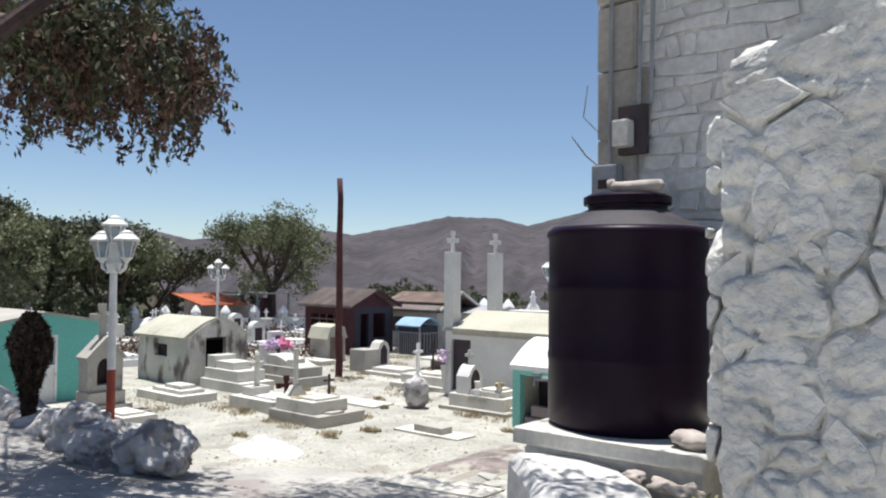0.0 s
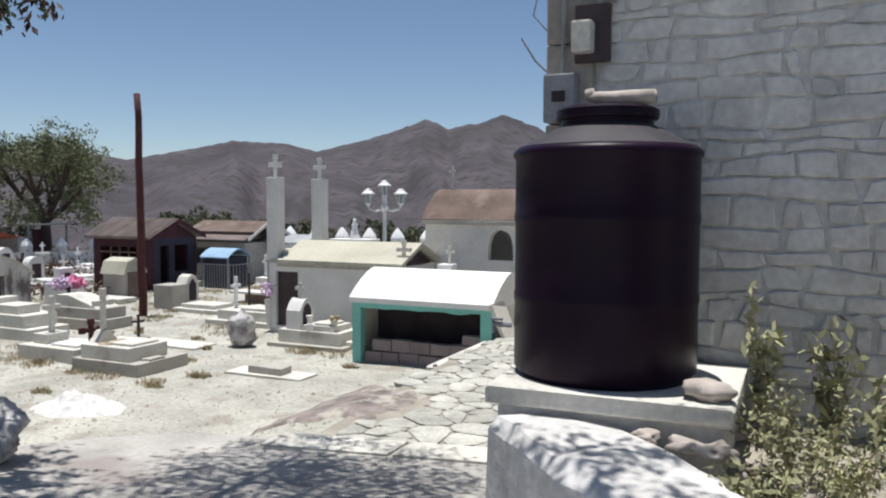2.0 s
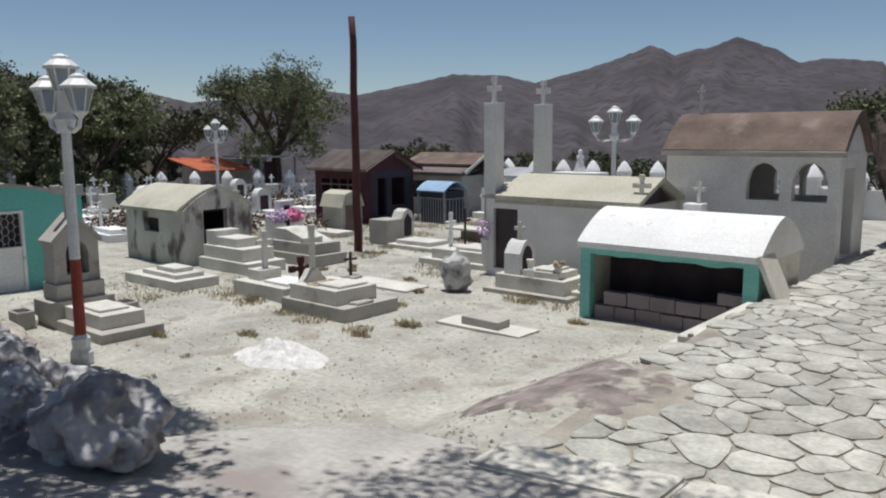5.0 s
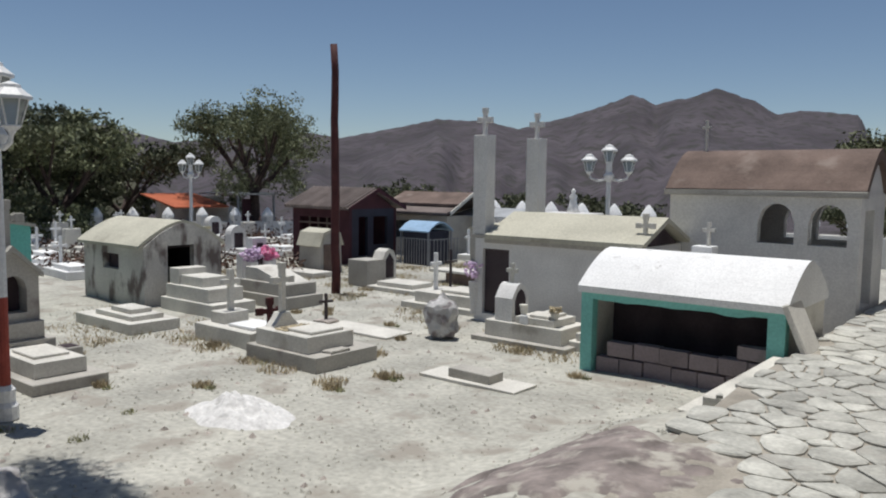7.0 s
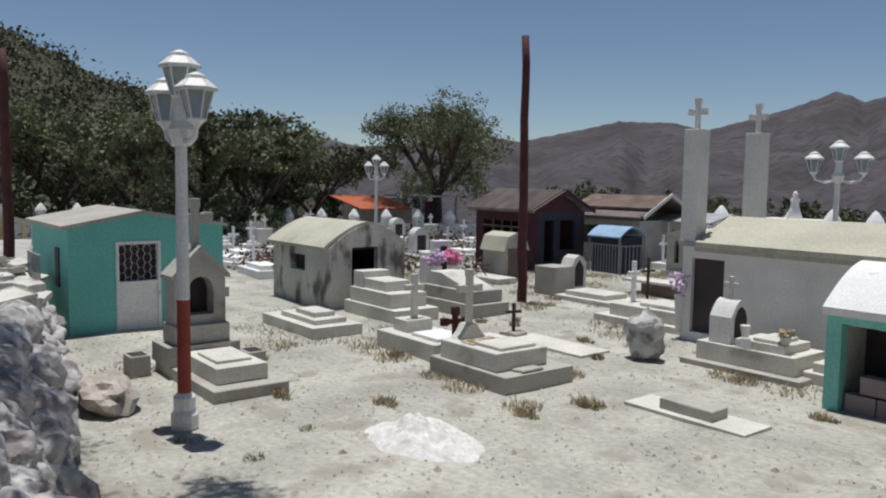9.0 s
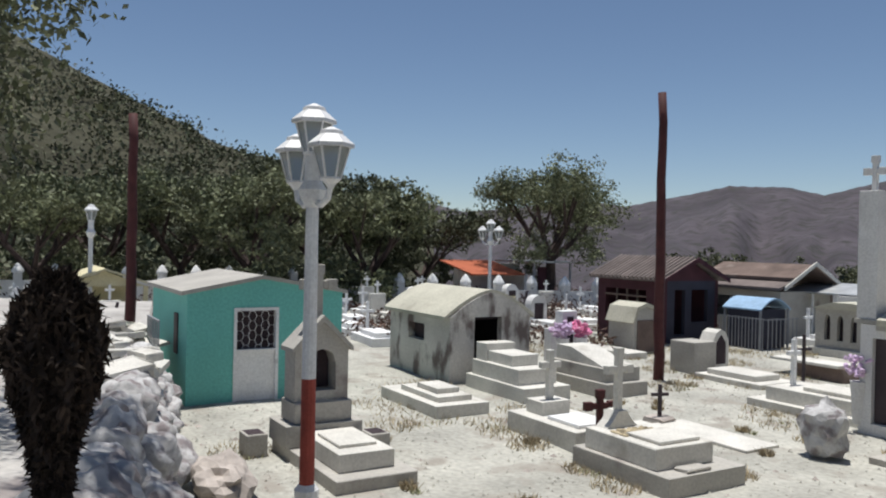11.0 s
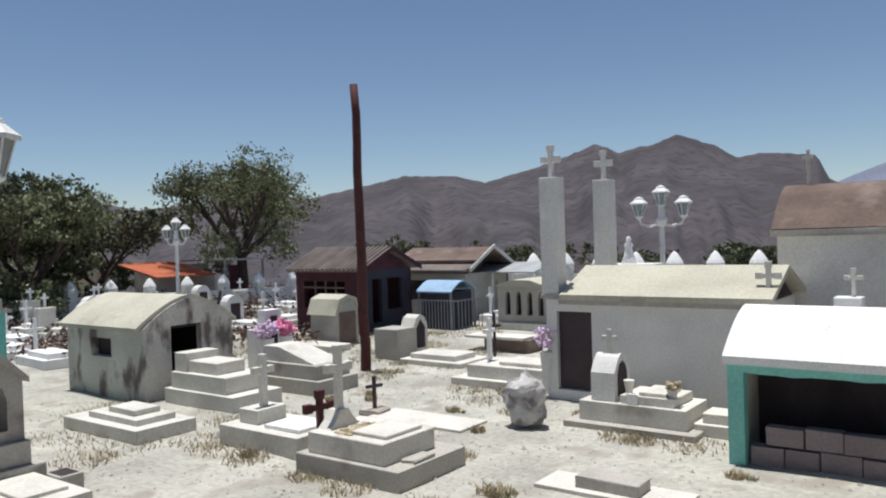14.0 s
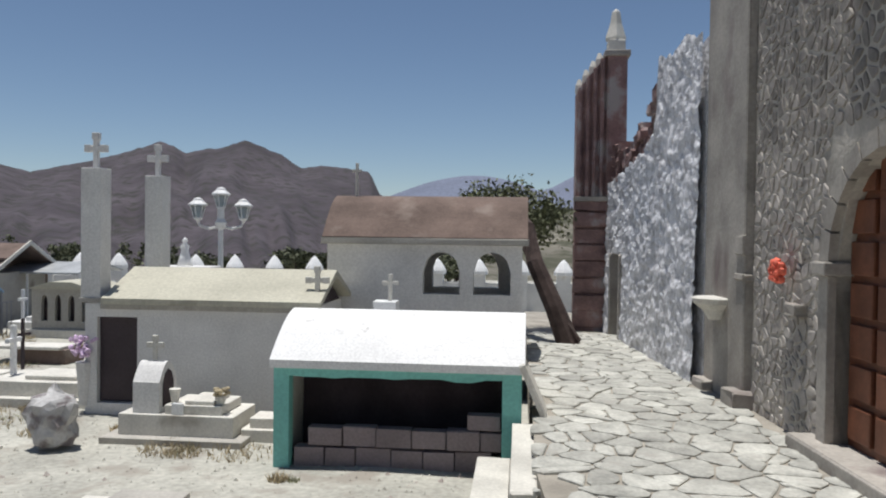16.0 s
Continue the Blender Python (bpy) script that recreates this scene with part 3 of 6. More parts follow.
box(bm, -0.32, 0.5, a - 0.5, b + 0.5, 0.5, 0.96, 0.03, 0.01, WEST)
part("door_step", bm, M_DRESSED, church, "worn stone doorstep")
door = part("door", a_box(0.16, 0.22, a, b, 0.96, 4.1, m=WEST), M_WOOD, church, "panelled varnished wooden double door")
for i in range(4):
    for j in range(7):
        bm = bmesh.new()
        u, z = a + 0.1 + i * (b - a - 0.1) / 4, 1.06 + j * 0.44
        box(bm, 0.1, 0.16, u, u + (b - a) / 4 - 0.12, z, z + 0.36, 0.02, 0, WEST)
        part("panel", bm, M_WOOD, door)
# upper window
part("window", a_box(-0.02, 0.1, 6.0, 7.4, 5.9, 7.3, m=WEST), M_SHADEANDDARK, church, "dark upper window")
part("window_sill", a_box(-0.15, 0.1, 5.9, 7.5, 5.78, 5.9, 0.02, m=WEST), M_DRESSED, church)
# buttress seam and eroded corner stones at the south-west corner
for i in range(13):
    z = 0.6 + i * 0.6
    part("quoin", a_box(-3.46, -3.46 + (0.5 if i % 2 else 0.36), 6.24, 6.6, z + 0.01, z + 0.59, 0.02, 0.012), M_DRESSED, church)

ruin = thing("ruined_wall", "peeling whitewashed ruined church wall with a brick gable and pinnacle", "ruin")


def ruin_x(y):
    return -4.25 - 0.115 * (y - 18.3)


RUIN_TOPS = [(18.32, 6.5), (19.2, 6.75), (20.0, 6.55), (20.75, 6.7), (20.95, 5.35), (21.8, 5.0), (23.2, 4.75), (25.1, 4.5)]


def ruin_top(y):
    return next(h0 + (h1 - h0) * (y - y0) / (y1 - y0) for (y0, h0), (y1, h1) in zip(RUIN_TOPS, RUIN_TOPS[1:]) if y0 <= y <= y1)


DOOR_Y = (23.5, 24.45)
bm = bmesh.new()
for y0, y1, z0 in ((18.32, 20.85, 0.3), (20.85, DOOR_Y[0], 0.3), (DOOR_Y[0], DOOR_Y[1], 2.75), (DOOR_Y[1], 25.1, 0.3)):
    prism(bm, [(y0, z0), (y1, z0), (y1, ruin_top(y1) - 0.03), (y0, ruin_top(y0 + 0.1) - 0.03)], "x", -0.25, 0.6)
for v in bm.verts:
    v.co.x += ruin_x(v.co.y)
part("white_wall", bm, M_WASHED, ruin, "thickly limewashed rough wall")
bm = bmesh.new()
sheet = []
for i in range(171):
    y = 18.34 + 6.74 * i / 170
    top = ruin_top(y) + 0.1 * noise.noise(Vector((y * 4, 2.0, 6.0)))
    low = 2.8 if DOOR_Y[0] < y < DOOR_Y[1] else 0.5
    col = []
    for j in range(121):
        z = low + (top - low) * j / 120
        swell = 0.04 * noise.noise(Vector((y * 1.6, z * 1.6, 1))) + 0.035 * noise.noise(Vector((y * 5, z * 5, 5))) + 0.035 * noise.noise(Vector((y * 12, z * 12, 9)))
        col.append(bm.verts.new((ruin_x(y) - 0.35 - swell - 0.015 * (top - z), y, z)))
    sheet.append(col)
for p, q in zip(sheet, sheet[1:]):
    for j in range(120):
        bm.faces.new((p[j], q[j], q[j + 1], p[j + 1]))
part("limewash_coat", bm, M_WASHED, ruin, "lumpy peeling coats of limewash", True)
rnd = random.Random(5)
# bare broken brickwork above the coat, in uneven courses
for row in range(4):
    y = 20.9
    while y < 24.9:
        w = rnd.uniform(0.28, 0.55)
        z = ruin_top(y + 0.1) - 0.12 + row * 0.24
        if row < 2 or rnd.random() < (0.8 if row == 2 else 0.45):
            x = ruin_x(y) - 0.3 + rnd.uniform(-0.05, 0.05)
            part("broken_brick", a_box(x, x + 0.75, y, min(y + w, 25.05) - 0.02, z, z + 0.23 + rnd.uniform(-0.03, 0.05), 0.03, 0.03), M_BRICKRED, ruin)
        y += w
part("doorway_back", a_box(-4.75, -4.7, DOOR_Y[0] - 0.1, DOOR_Y[1] + 0.1, 0.5, 2.8), M_BRICKRED, ruin, "bricked-up doorway")
for y in DOOR_Y:
    part("doorway_jamb", a_box(ruin_x(y) - 0.42, ruin_x(y) + 0.1, y - 0.1, y + 0.08, 0.6, 2.78, 0.03, 0.02), M_DRESSED, ruin)
# old brick pier with its fluted upper stage, stepped coping and pinnacle, behind the end of the white wall
bm = bmesh.new()
prism(bm, [(-6.15, 0.3), (-5.2, 0.3), (-5.2, 7.9), (-5.45, 7.75), (-6.15, 6.9)], "y", 25.25, 26.2)
part("gable_pier", bm, M_BRICKRED, ruin, "purplish old brick pier")
part("pinnacle_block", a_box(-5.42, -4.92, 25.12, 25.9, 0.3, 7.85, 0.03, 0.02), M_BRICKRED, ruin)
for k in range(4):
    x = -6.13 + k * 0.18
    part("pier_rib", a_box(x, x + 0.09, 25.12, 25.26, 4.2, 6.95 + k * 0.24, 0.015, 0.01), M_BRICKRED, ruin)
for k in range(9):
    z = 0.5 + k * 0.42
    part("pier_course", a_box(-6.18 - 0.02 * (k % 2), -5.4, 25.19 - 0.03 * (k % 3), 25.3, z, z + 0.38 + rnd.uniform(-0.04, 0.03), 0.02, 0.02), M_BRICKRED, ruin)
part("string_course", a_box(-6.22, -5.1, 25.08, 25.3, 4.08, 4.2, 0.03, 0.01), M_DRESSED, ruin)
for x, z in ((-6.1, 6.95), (-5.93, 7.2), (-5.76, 7.42), (-5.6, 7.62)):
    part("coping_stone", a_lathe([(0.12, z - 0.1), (0.11, z + 0.1), (0.04, z + 0.26)], x, 25.5, 5), M_PALE, ruin, "pale worn coping stone")
part("cornice", a_box(-5.5, -4.86, 25.05, 25.95, 7.72, 7.87, 0.03), M_DRESSED, ruin)
part("pinnacle_foot", a_box(-5.4, -4.98, 25.2, 25.7, 7.87, 8.15, 0.03, 0.01), M_PALE, ruin, "pale stone block")
part("pinnacle", a_lathe([(0.24, 8.15), (0.26, 8.25), (0.15, 8.6), (0.1, 8.9), (0.02, 8.98)], -5.2, 25.45, 4), M_PALE, ruin, "pale stone pinnacle")

# ---- near stone wall beside the start ----
near_wall = thing("garden_wall", "thick limewashed wall of large rough stones", "wall")
NEAR = Matrix.Translation((-1.095, 2.79, 1.6)) @ pose(0, 0, 0, 0, 0, 6)
bm = bmesh.new()
prism(bm, [(0.05, -0.4), (4.0, -0.4), (4.0, 3.3), (1.6, 3.25), (0.9, 3.12), (0.5, 2.98), (0.36, 2.9), (0.2, 2.78), (0.05, 2.72)], "y", -0.012, 0.6)
for v in bm.verts:
    v.co = NEAR @ v.co
part("core", bm, M_NEARSTONE, near_wall)


def near_top(u):
    """The broken upper edge of the wall, climbing away from its end."""
    return 2.7 + 0.62 * smooth(0.0, 1.6, u) + 0.07 * noise.noise(Vector((u * 5, 1.0, 3.0)))


bm = bmesh.new()
sheet = []
for i in range(151):
    col = []
    for j in range(241):
        u = 0.06 + 3.1 * (i / 150) ** 1.7
        w = -0.3 + (near_top(u) + 0.3) * j / 240
        bend = Vector((noise.noise(Vector((u * 4, w * 4, 1))), noise.noise(Vector((u * 4, w * 4, 8))), 0)) * 0.12
        near, after = noise.voronoi((Vector((u * 0.8, w * 1.15, 0.4)) + bend) * 5.2)[0][:2]
        joint = math.exp(-((after - near) / 0.11) ** 2) * smooth(-0.25, 0.3, noise.noise(Vector((u * 2.3, w * 2.3, 12))))
        coat = 0.066 - 0.05 * joint + 0.018 * noise.noise(Vector((u * 3.1, w * 3.1, 2))) + 0.016 * noise.noise(Vector((u * 9, w * 9, 6))) + 0.012 * noise.noise(Vector((u * 24, w * 24, 4)))
        col.append(bm.verts.new(NEAR @ Vector((u, -coat, w))))
    sheet.append(col)
for p, q in zip(sheet, sheet[1:]):
    for j in range(240):
        bm.faces.new((p[j], q[j], q[j + 1], p[j + 1]))
part("limewash_coat", bm, M_NEARSTONE, near_wall, "lumpy limewash half filling the joints", True)

# ---- tank on its plinth ----
plinth = thing("tank_plinth", "limewashed masonry plinth with a concrete shelf", "plinth")
part("shelf", a_box(-3.42, -1.95, 4.9, 6.22, 2.345, 2.46, 0.02, 0.006), M_PALE, plinth, "grey concrete shelf")
bm = bmesh.new()
box(bm, -3.36, -2.0, 4.98, 6.25, 1.0, 2.345, 0.03, 0.01)
part("base", bm, M_STONEWHITE, plinth)
parapet = thing("parapet", "low limewashed masonry parapet in dappled sun", "wall")
bm = bmesh.new()
n = 12
rows = []
rnd = random.Random(3)
for i in range(n + 1):
    t = i / n
    cx, cy = -3.06 + 1.85 * t, 4.97 - 1.75 * t
    d = Vector((1.75, -1.75)).normalized()
    s = Vector((d.y, -d.x))
    zt = 2.29 - 0.1 * t
    row = []
    for off, z in ((-0.42, 0.9), (-0.4, zt - 0.06), (-0.3, zt), (0.3, zt + 0.02), (0.38, zt - 0.05), (0.4, 0.9)):
        row.append(bm.verts.new((cx - s.x * off * -1 + rnd.uniform(-0.02, 0.02), cy - s.y * off * -1 + rnd.uniform(-0.02, 0.02), z + rnd.uniform(-0.02, 0.02))))
    rows.append(row)
for p, q in zip(rows, rows[1:]):
    for k in range(5):
        bm.faces.new((p[k], p[k + 1], q[k + 1], q[k]))
bm.faces.new(rows[0])
bm.faces.new(rows[-1][::-1])
bmesh.ops.recalc_face_normals(bm, faces=bm.faces[:])
part("masonry", bm, M_STONEWHITE, parapet)


def build_tank():
    t = thing("water_tank", "large black plastic water tank on a concrete shelf", "water tank", at=(-2.83, 5.58, 2.46))
    r = 0.6
    part("body", a_lathe([(r - 0.04, 0.0), (r, 0.05), (r, 0.48), (r + 0.006, 0.5), (r + 0.006, 0.54), (r, 0.56), (r, 1.0), (r + 0.006, 1.02), (r + 0.006, 1.06), (r, 1.08), (r, 1.42), (r + 0.015, 1.44), (r + 0.015, 1.47), (r - 0.02, 1.5)], n=48), M_TANK, t, smooth=True)
    part("shoulder", a_lathe([(r - 0.02, 1.501), (0.34, 1.62), (0.31, 1.64)], n=48), M_TANKSHEEN, t, "sloping shoulder with the sun sheen painted paler")
    part("neck", a_lathe([(0.3, 1.641), (0.3, 1.68)], n=40), M_TANK, t, smooth=False)
    part("lid", a_lathe([(0.33, 1.681), (0.335, 1.70), (0.335, 1.74), (0.3, 1.76), (0.05, 1.775)], n=40), M_TANK, t, "black screw lid")
    bm = bmesh.new()
    tube(bm, [(-0.6, -0.15, 0.3), (-0.72, -0.18, 0.3), (-0.72, -0.18, 0.24)], [0.02, 0.02, 0.016], 8)
    box(bm, -0.74, -0.66, -0.2, -0.16, 0.33, 0.345)
    part("tap", bm, M_IRON, t, "small brass-grey tap")
    return t


build_tank()
bm = bmesh.new()
boulder(bm, (-2.1, 5.08, 2.515), (0.145, 0.11, 0.07), 3, 3, 0.3)
tagged(part("stone", bm, M_ROCKPLAIN, None, "", True), "loose grey stone on the concrete shelf", "stone")
bm = bmesh.new()
tube(bm, [(-2.93, 5.5, 4.29), (-2.8, 5.5, 4.275), (-2.65, 5.48, 4.27), (-2.5, 5.46, 4.27)], [0.035, 0.045, 0.05, 0.045], 8)
tube(bm, [(-2.92, 5.5, 4.28), (-2.93, 5.5, 4.34)], [0.04, 0.03], 7)
tagged(part("log", bm, M_ROCKPLAIN, None, "", True), "short bleached log weighing down the tank lid", "log")

meter = thing("electric_meter", "old grey electric meter box and conduit on the corner", "meter box")
part("box", a_box(-3.44, -3.2, 6.1, 6.235, 4.2, 4.56, 0.015), M_IRON, meter)
part("dial", a_box(-3.37, -3.27, 6.09, 6.1, 4.35, 4.43), M_SHADEANDDARK, meter)
part("cutout", a_box(-3.22, -3.07, 6.05, 6.23, 4.7, 4.93, 0.02), M_PALE, meter, "pale fuse box")
part("backing_board", a_box(-3.22, -2.96, 6.17, 6.235, 4.64, 5.06, 0.005), M_DARKDOOR, meter)
bm = bmesh.new()
for x in (-3.32, -3.04, -2.93):
    tube(bm, [(x, 6.2, 4.56 if x < -3.2 else 5.06), (x + 0.02, 6.2, 6.0), (x, 6.2, 8.0)], [0.02] * 3, 6)
part("conduit", bm, M_IRON, meter)
bm = bmesh.new()
tube(bm, [(-3.4, 6.15, 4.56), (-3.5, 6.1, 4.66), (-3.58, 6.0, 4.82)], [0.008, 0.008, 0.006], 5)
tube(bm, [(-3.4, 6.15, 4.86), (-3.52, 6.1, 5.0), (-3.42, 6.0, 5.25)], [0.006, 0.006, 0.005], 5)
part("loose_wire", bm, M_IRON, meter)

# ---- boulder wall along the upper ground ----
rnd = random.Random(11)
rock_wall = thing("boulder_wall", "dry wall of limewashed boulders edging the graveyard", "wall")
for k in range(96):
    x = -8.4 - 14.0 * (k / 96) + rnd.uniform(-0.15, 0.15)
    lvl = k % 3
    y = wall_line(x) + (0.25, 0.12, -0.15)[lvl] + rnd.uniform(-0.1, 0.1)
    z = (0.3, 0.85, 1.28)[lvl] - 0.035 * max(0, -x - 12) * (lvl > 0)
    r = rnd.uniform(0.26, 0.44)
    bm = bmesh.new()
    boulder(bm, (x, y, z), (r, r * rnd.uniform(0.7, 0.95), r * rnd.uniform(0.6, 0.85)), k, 3, 0.4)
    part("boulder", bm, M_ROCK, rock_wall, smooth=True)
for i, (x, y, z, r) in enumerate(((-8.3, 4.8, 1.54, (0.52, 0.4, 0.34)), (-9.1, 4.55, 1.5, (0.42, 0.38, 0.32)), (-9.4, 5.0, 1.38, (0.4, 0.36, 0.32)), (-9.9, 4.75, 1.5, (0.5, 0.4, 0.4)), (-10.6, 4.95, 1.45, (0.45, 0.4, 0.35)))):
    bm = bmesh.new()
    boulder(bm, (x, y, z), r, 90 + i, 5, 0.3)
    tagged(part("boulder", bm, M_ROCK, None, "", True), "large limewashed boulder at the terrace edge", "boulder", "boulders at the terrace edge")
for i, (x, y, r, m) in enumerate(((-16.5, 7.2, (0.55, 0.36, 0.27), M_ROCKPLAIN), (-14.25, 15.9, (0.34, 0.32, 0.5), M_ROCK))):
    bm = bmesh.new()
    boulder(bm, (x, y, r[2] * 0.75), r, 60 + i, 3, 0.42)
    for v in bm.verts:
        v.co += Vector((0.02, 0.02, 0.03)) * noise.noise(v.co * 5.0)
    tagged(part("boulder", bm, m, None), ("reddish grey boulder beside the lamp post", "upright pale boulder among the graves")[i], "boulder")

# ---- mausoleums ----


def cross_mesh(h, w, t, arm=0.68, flare=0.0):
    """An upright cross standing at 0, h high and w wide, facing y."""
    bm = bmesh.new()
    box(bm, -t / 2, t / 2, -t / 2, t / 2, 0, h, t * 0.12)
    box(bm, -w / 2, -t / 2 + 0.001, -t / 2 + 0.002, t / 2 - 0.002, h * arm - t / 2, h * arm + t / 2, t * 0.12)
    box(bm, t / 2 - 0.001, w / 2, -t / 2 + 0.002, t / 2 - 0.002, h * arm - t / 2, h * arm + t / 2, t * 0.12)
    if flare:
        for x, z in ((-w / 2, h * arm), (w / 2, h * arm), (0, h)):
            box(bm, x - t * flare, x + t * flare, -t * 0.55, t * 0.55, z - t * flare, z + t * flare, t * 0.1)
    return bm


def place(ob, x, y, z, turn=0.0):
    ob.matrix_basis = pose(x, y, z, 0, 0, turn)
    return ob


def tomb_twin_columns():
    t = thing("mausoleum", "white mausoleum with a cement gable roof and two tall cross pillars", "mausoleum")
    x0, x1, y0, y1 = -15.02, -11.0, 18.0, 20.18
    bm = bmesh.new()
    for prof in wall_with_arches(bm, x0, x1, -0.1, 1.93, [(-14.8, -14.07, 0.2, 1.7, 0.001)], 2):
        prism(bm, prof, "y", y0, y0 + 0.2)
    part("front_wall", bm, M_WHITE, t)
    part("back_wall", a_box(x0, x1, y1 - 0.2, y1, -0.1, 1.93), M_WHITE, t)
    for a, b in ((x0, x0 + 0.2), (x1 - 0.2, x1)):
        part("side_wall", a_box(a, b, y0 + 0.201, y1 - 0.201, -0.1, 1.93), M_WHITE, t)
    part("roof", a_prism([(y0 - 0.12, 1.93), (19.05, 2.42), (y1 + 0.12, 1.93), (y1 + 0.12, 2.02), (19.05, 2.53), (y0 - 0.12, 2.03)], "x", x0 + 0.35, x1 + 0.18), M_OLDROOF, t, "weathered cement roof")
    part("eave_band", a_box(x0 + 0.3, x1 + 0.12, y0 - 0.06, y0 - 0.002, 1.84, 1.93, 0.01), M_CONCRETE, t)
    # solid dark plate painted as the shade inside the open gable
    part("gable_recess", a_prism([(18.2, 1.95), (19.05, 2.36), (19.9, 1.95)], "x", x1 - 0.1, x1 + 0.02), M_SHADEANDDARK, t, "plate painted dark for the shade of the open gable")
    part("door", a_box(-14.8, -14.07, y0 + 0.1, y0 + 0.14, 0.22, 1.7), M_DARKDOOR, t, "dark iron door")
    part("floor", a_box(x0 + 0.2, x1 - 0.2, y0 + 0.2, y1 - 0.2, -0.1, 0.2), M_CONCRETE, t)
    for y, z0, x0 in ((18.2, 1.94, -15.12), (20.0, 1.94, -14.86)):
        c = part("pillar", a_box(x0 + 0.0, x0 + 0.36, y - 0.18, y + 0.18, z0, 4.28, 0.015), M_WHITE, t, "tall white square pillar")
        part("cap", a_box(x0 - 0.03, x0 + 0.39, y - 0.21, y + 0.21, z0, z0 + 0.08, 0.01), M_CONCRETE, t)
        bm = cross_mesh(0.56, 0.28, 0.085, 0.62, 0.75)
        for v in bm.verts:
            v.co += Vector((x0 + 0.18, y, 4.28))
        part("cross", bm, M_WHITE, c)
    bm = cross_mesh(0.62, 0.3, 0.08, 0.7, 0.7)
    for v in bm.verts:
        v.co += Vector((x1 + 0.02, y0 + 0.3, 1.95))
    part("gable_cross", bm, M_PALE, t)


tomb_twin_columns()


def tomb_open_front():
    t = thing("mausoleum", "low white vaulted tomb with turquoise rim and block-filled open front", "mausoleum")
    x0, x1, y0, y1 = -10.84, -7.46, 15.5, 17.7
    ax, bx = -10.62, -7.72
    part("left_jamb", a_box(x0, ax, y0, y0 + 0.2, -0.1, 1.36, 0.01), M_TEALTRIM, t, "turquoise painted rim")
    part("right_jamb", a_box(bx, x1, y0, y0 + 0.2, -0.1, 1.36, 0.01), M_TEALTRIM, t)
    bm = bmesh.new()
    n = 14
    rnd = random.Random(2)
    prof = [(ax, 1.36), (bx, 1.36)] + [(bx + (ax - bx) * i / n, 1.24 + rnd.uniform(-0.02, 0.025)) for i in range(n + 1)]
    prism(bm, prof, "y", y0 + 0.002, y0 + 0.2)
    part("lintel", bm, M_TEALTRIM, t)
    part("left_wall", a_box(x0, x0 + 0.16, y0 + 0.2, y1, -0.1, 1.36), M_PALE, t)
    part("right_wall", a_box(x1 - 0.16, x1, y0 + 0.2, y1, -0.1, 1.36), M_PALE, t)
    # back wall, sheet and ceiling are coloured dark to give the inner shade
    part("back_wall", a_box(x0 + 0.16, x1 - 0.16, y1 - 0.16, y1, -0.1, 1.36), M_SHADEANDDARK, t)
    part("lining", a_box(x0 + 0.17, x1 - 0.17, y0 + 0.9, y0 + 0.95, 0.0, 1.34), M_SHADEANDDARK, t, "dark sheet painted for the shade inside the tomb")
    part("ceiling", a_box(x0 + 0.17, x1 - 0.17, y0 + 0.2, y1 - 0.17, 1.3, 1.36), M_SHADEANDDARK, t)
    prof = vault(y0 - 0.06, y1 + 0.06, 1.47, 0.6, 16)
    part("roof", a_prism(prof + [(y1 + 0.06, 1.36), (y0 - 0.06, 1.36)], "x", x0 - 0.04, x1 + 0.04), M_BRIGHT, t, "bright white vaulted roof")
    rnd = random.Random(4)
    for row, (z0, z1) in enumerate(((-0.05, 0.27), (0.28, 0.55), (0.56, 0.78))):
        x = ax + 0.04 + 0.2 * (row % 2)
        while x < bx - 0.2:
            w = rnd.uniform(0.42, 0.5)
            if row < 2 or x > bx - 0.6:
                part("block", a_box(x, min(x + w - 0.015, bx), y0 + 0.12 + rnd.uniform(-0.02, 0.02), y0 + 0.32, z0, z1 - 0.012 + rnd.uniform(-0.02, 0.01), 0.012, 0.006), M_BLOCK, t)
            x += w


tomb_open_front()
bm = bmesh.new()
box(bm, -0.04, 0.04, -0.35, 0.35, 0, 0.85, 0.015, 0.01)
tagged(place(part("slab", bm, M_PALE, None), -7.12, 15.75, 0.72), "pale stone slab leaning on the tomb", "slab").rotation_euler = (0, radians(-24), 0)


def block_headstone(x, y):
    t = thing("grave", "narrow white block headstone with a small cross behind the vaulted tomb", "grave", "graves", (x, y, 0))
    part("base", a_box(-0.4, 0.4, -0.4, 0.4, 0, 0.3, 0.02), M_PALE, t)
    part("block", a_box(-0.2, 0.2, -0.17, 0.17, 0.3, 2.05, 0.02), M_BRIGHT, t)
    part("cross", cross_mesh(0.42, 0.2, 0.06, 0.72, 0.6), M_PALE, t).matrix_basis = pose(0.07, 0, 2.05)


block_headstone(-9.8, 18.4)


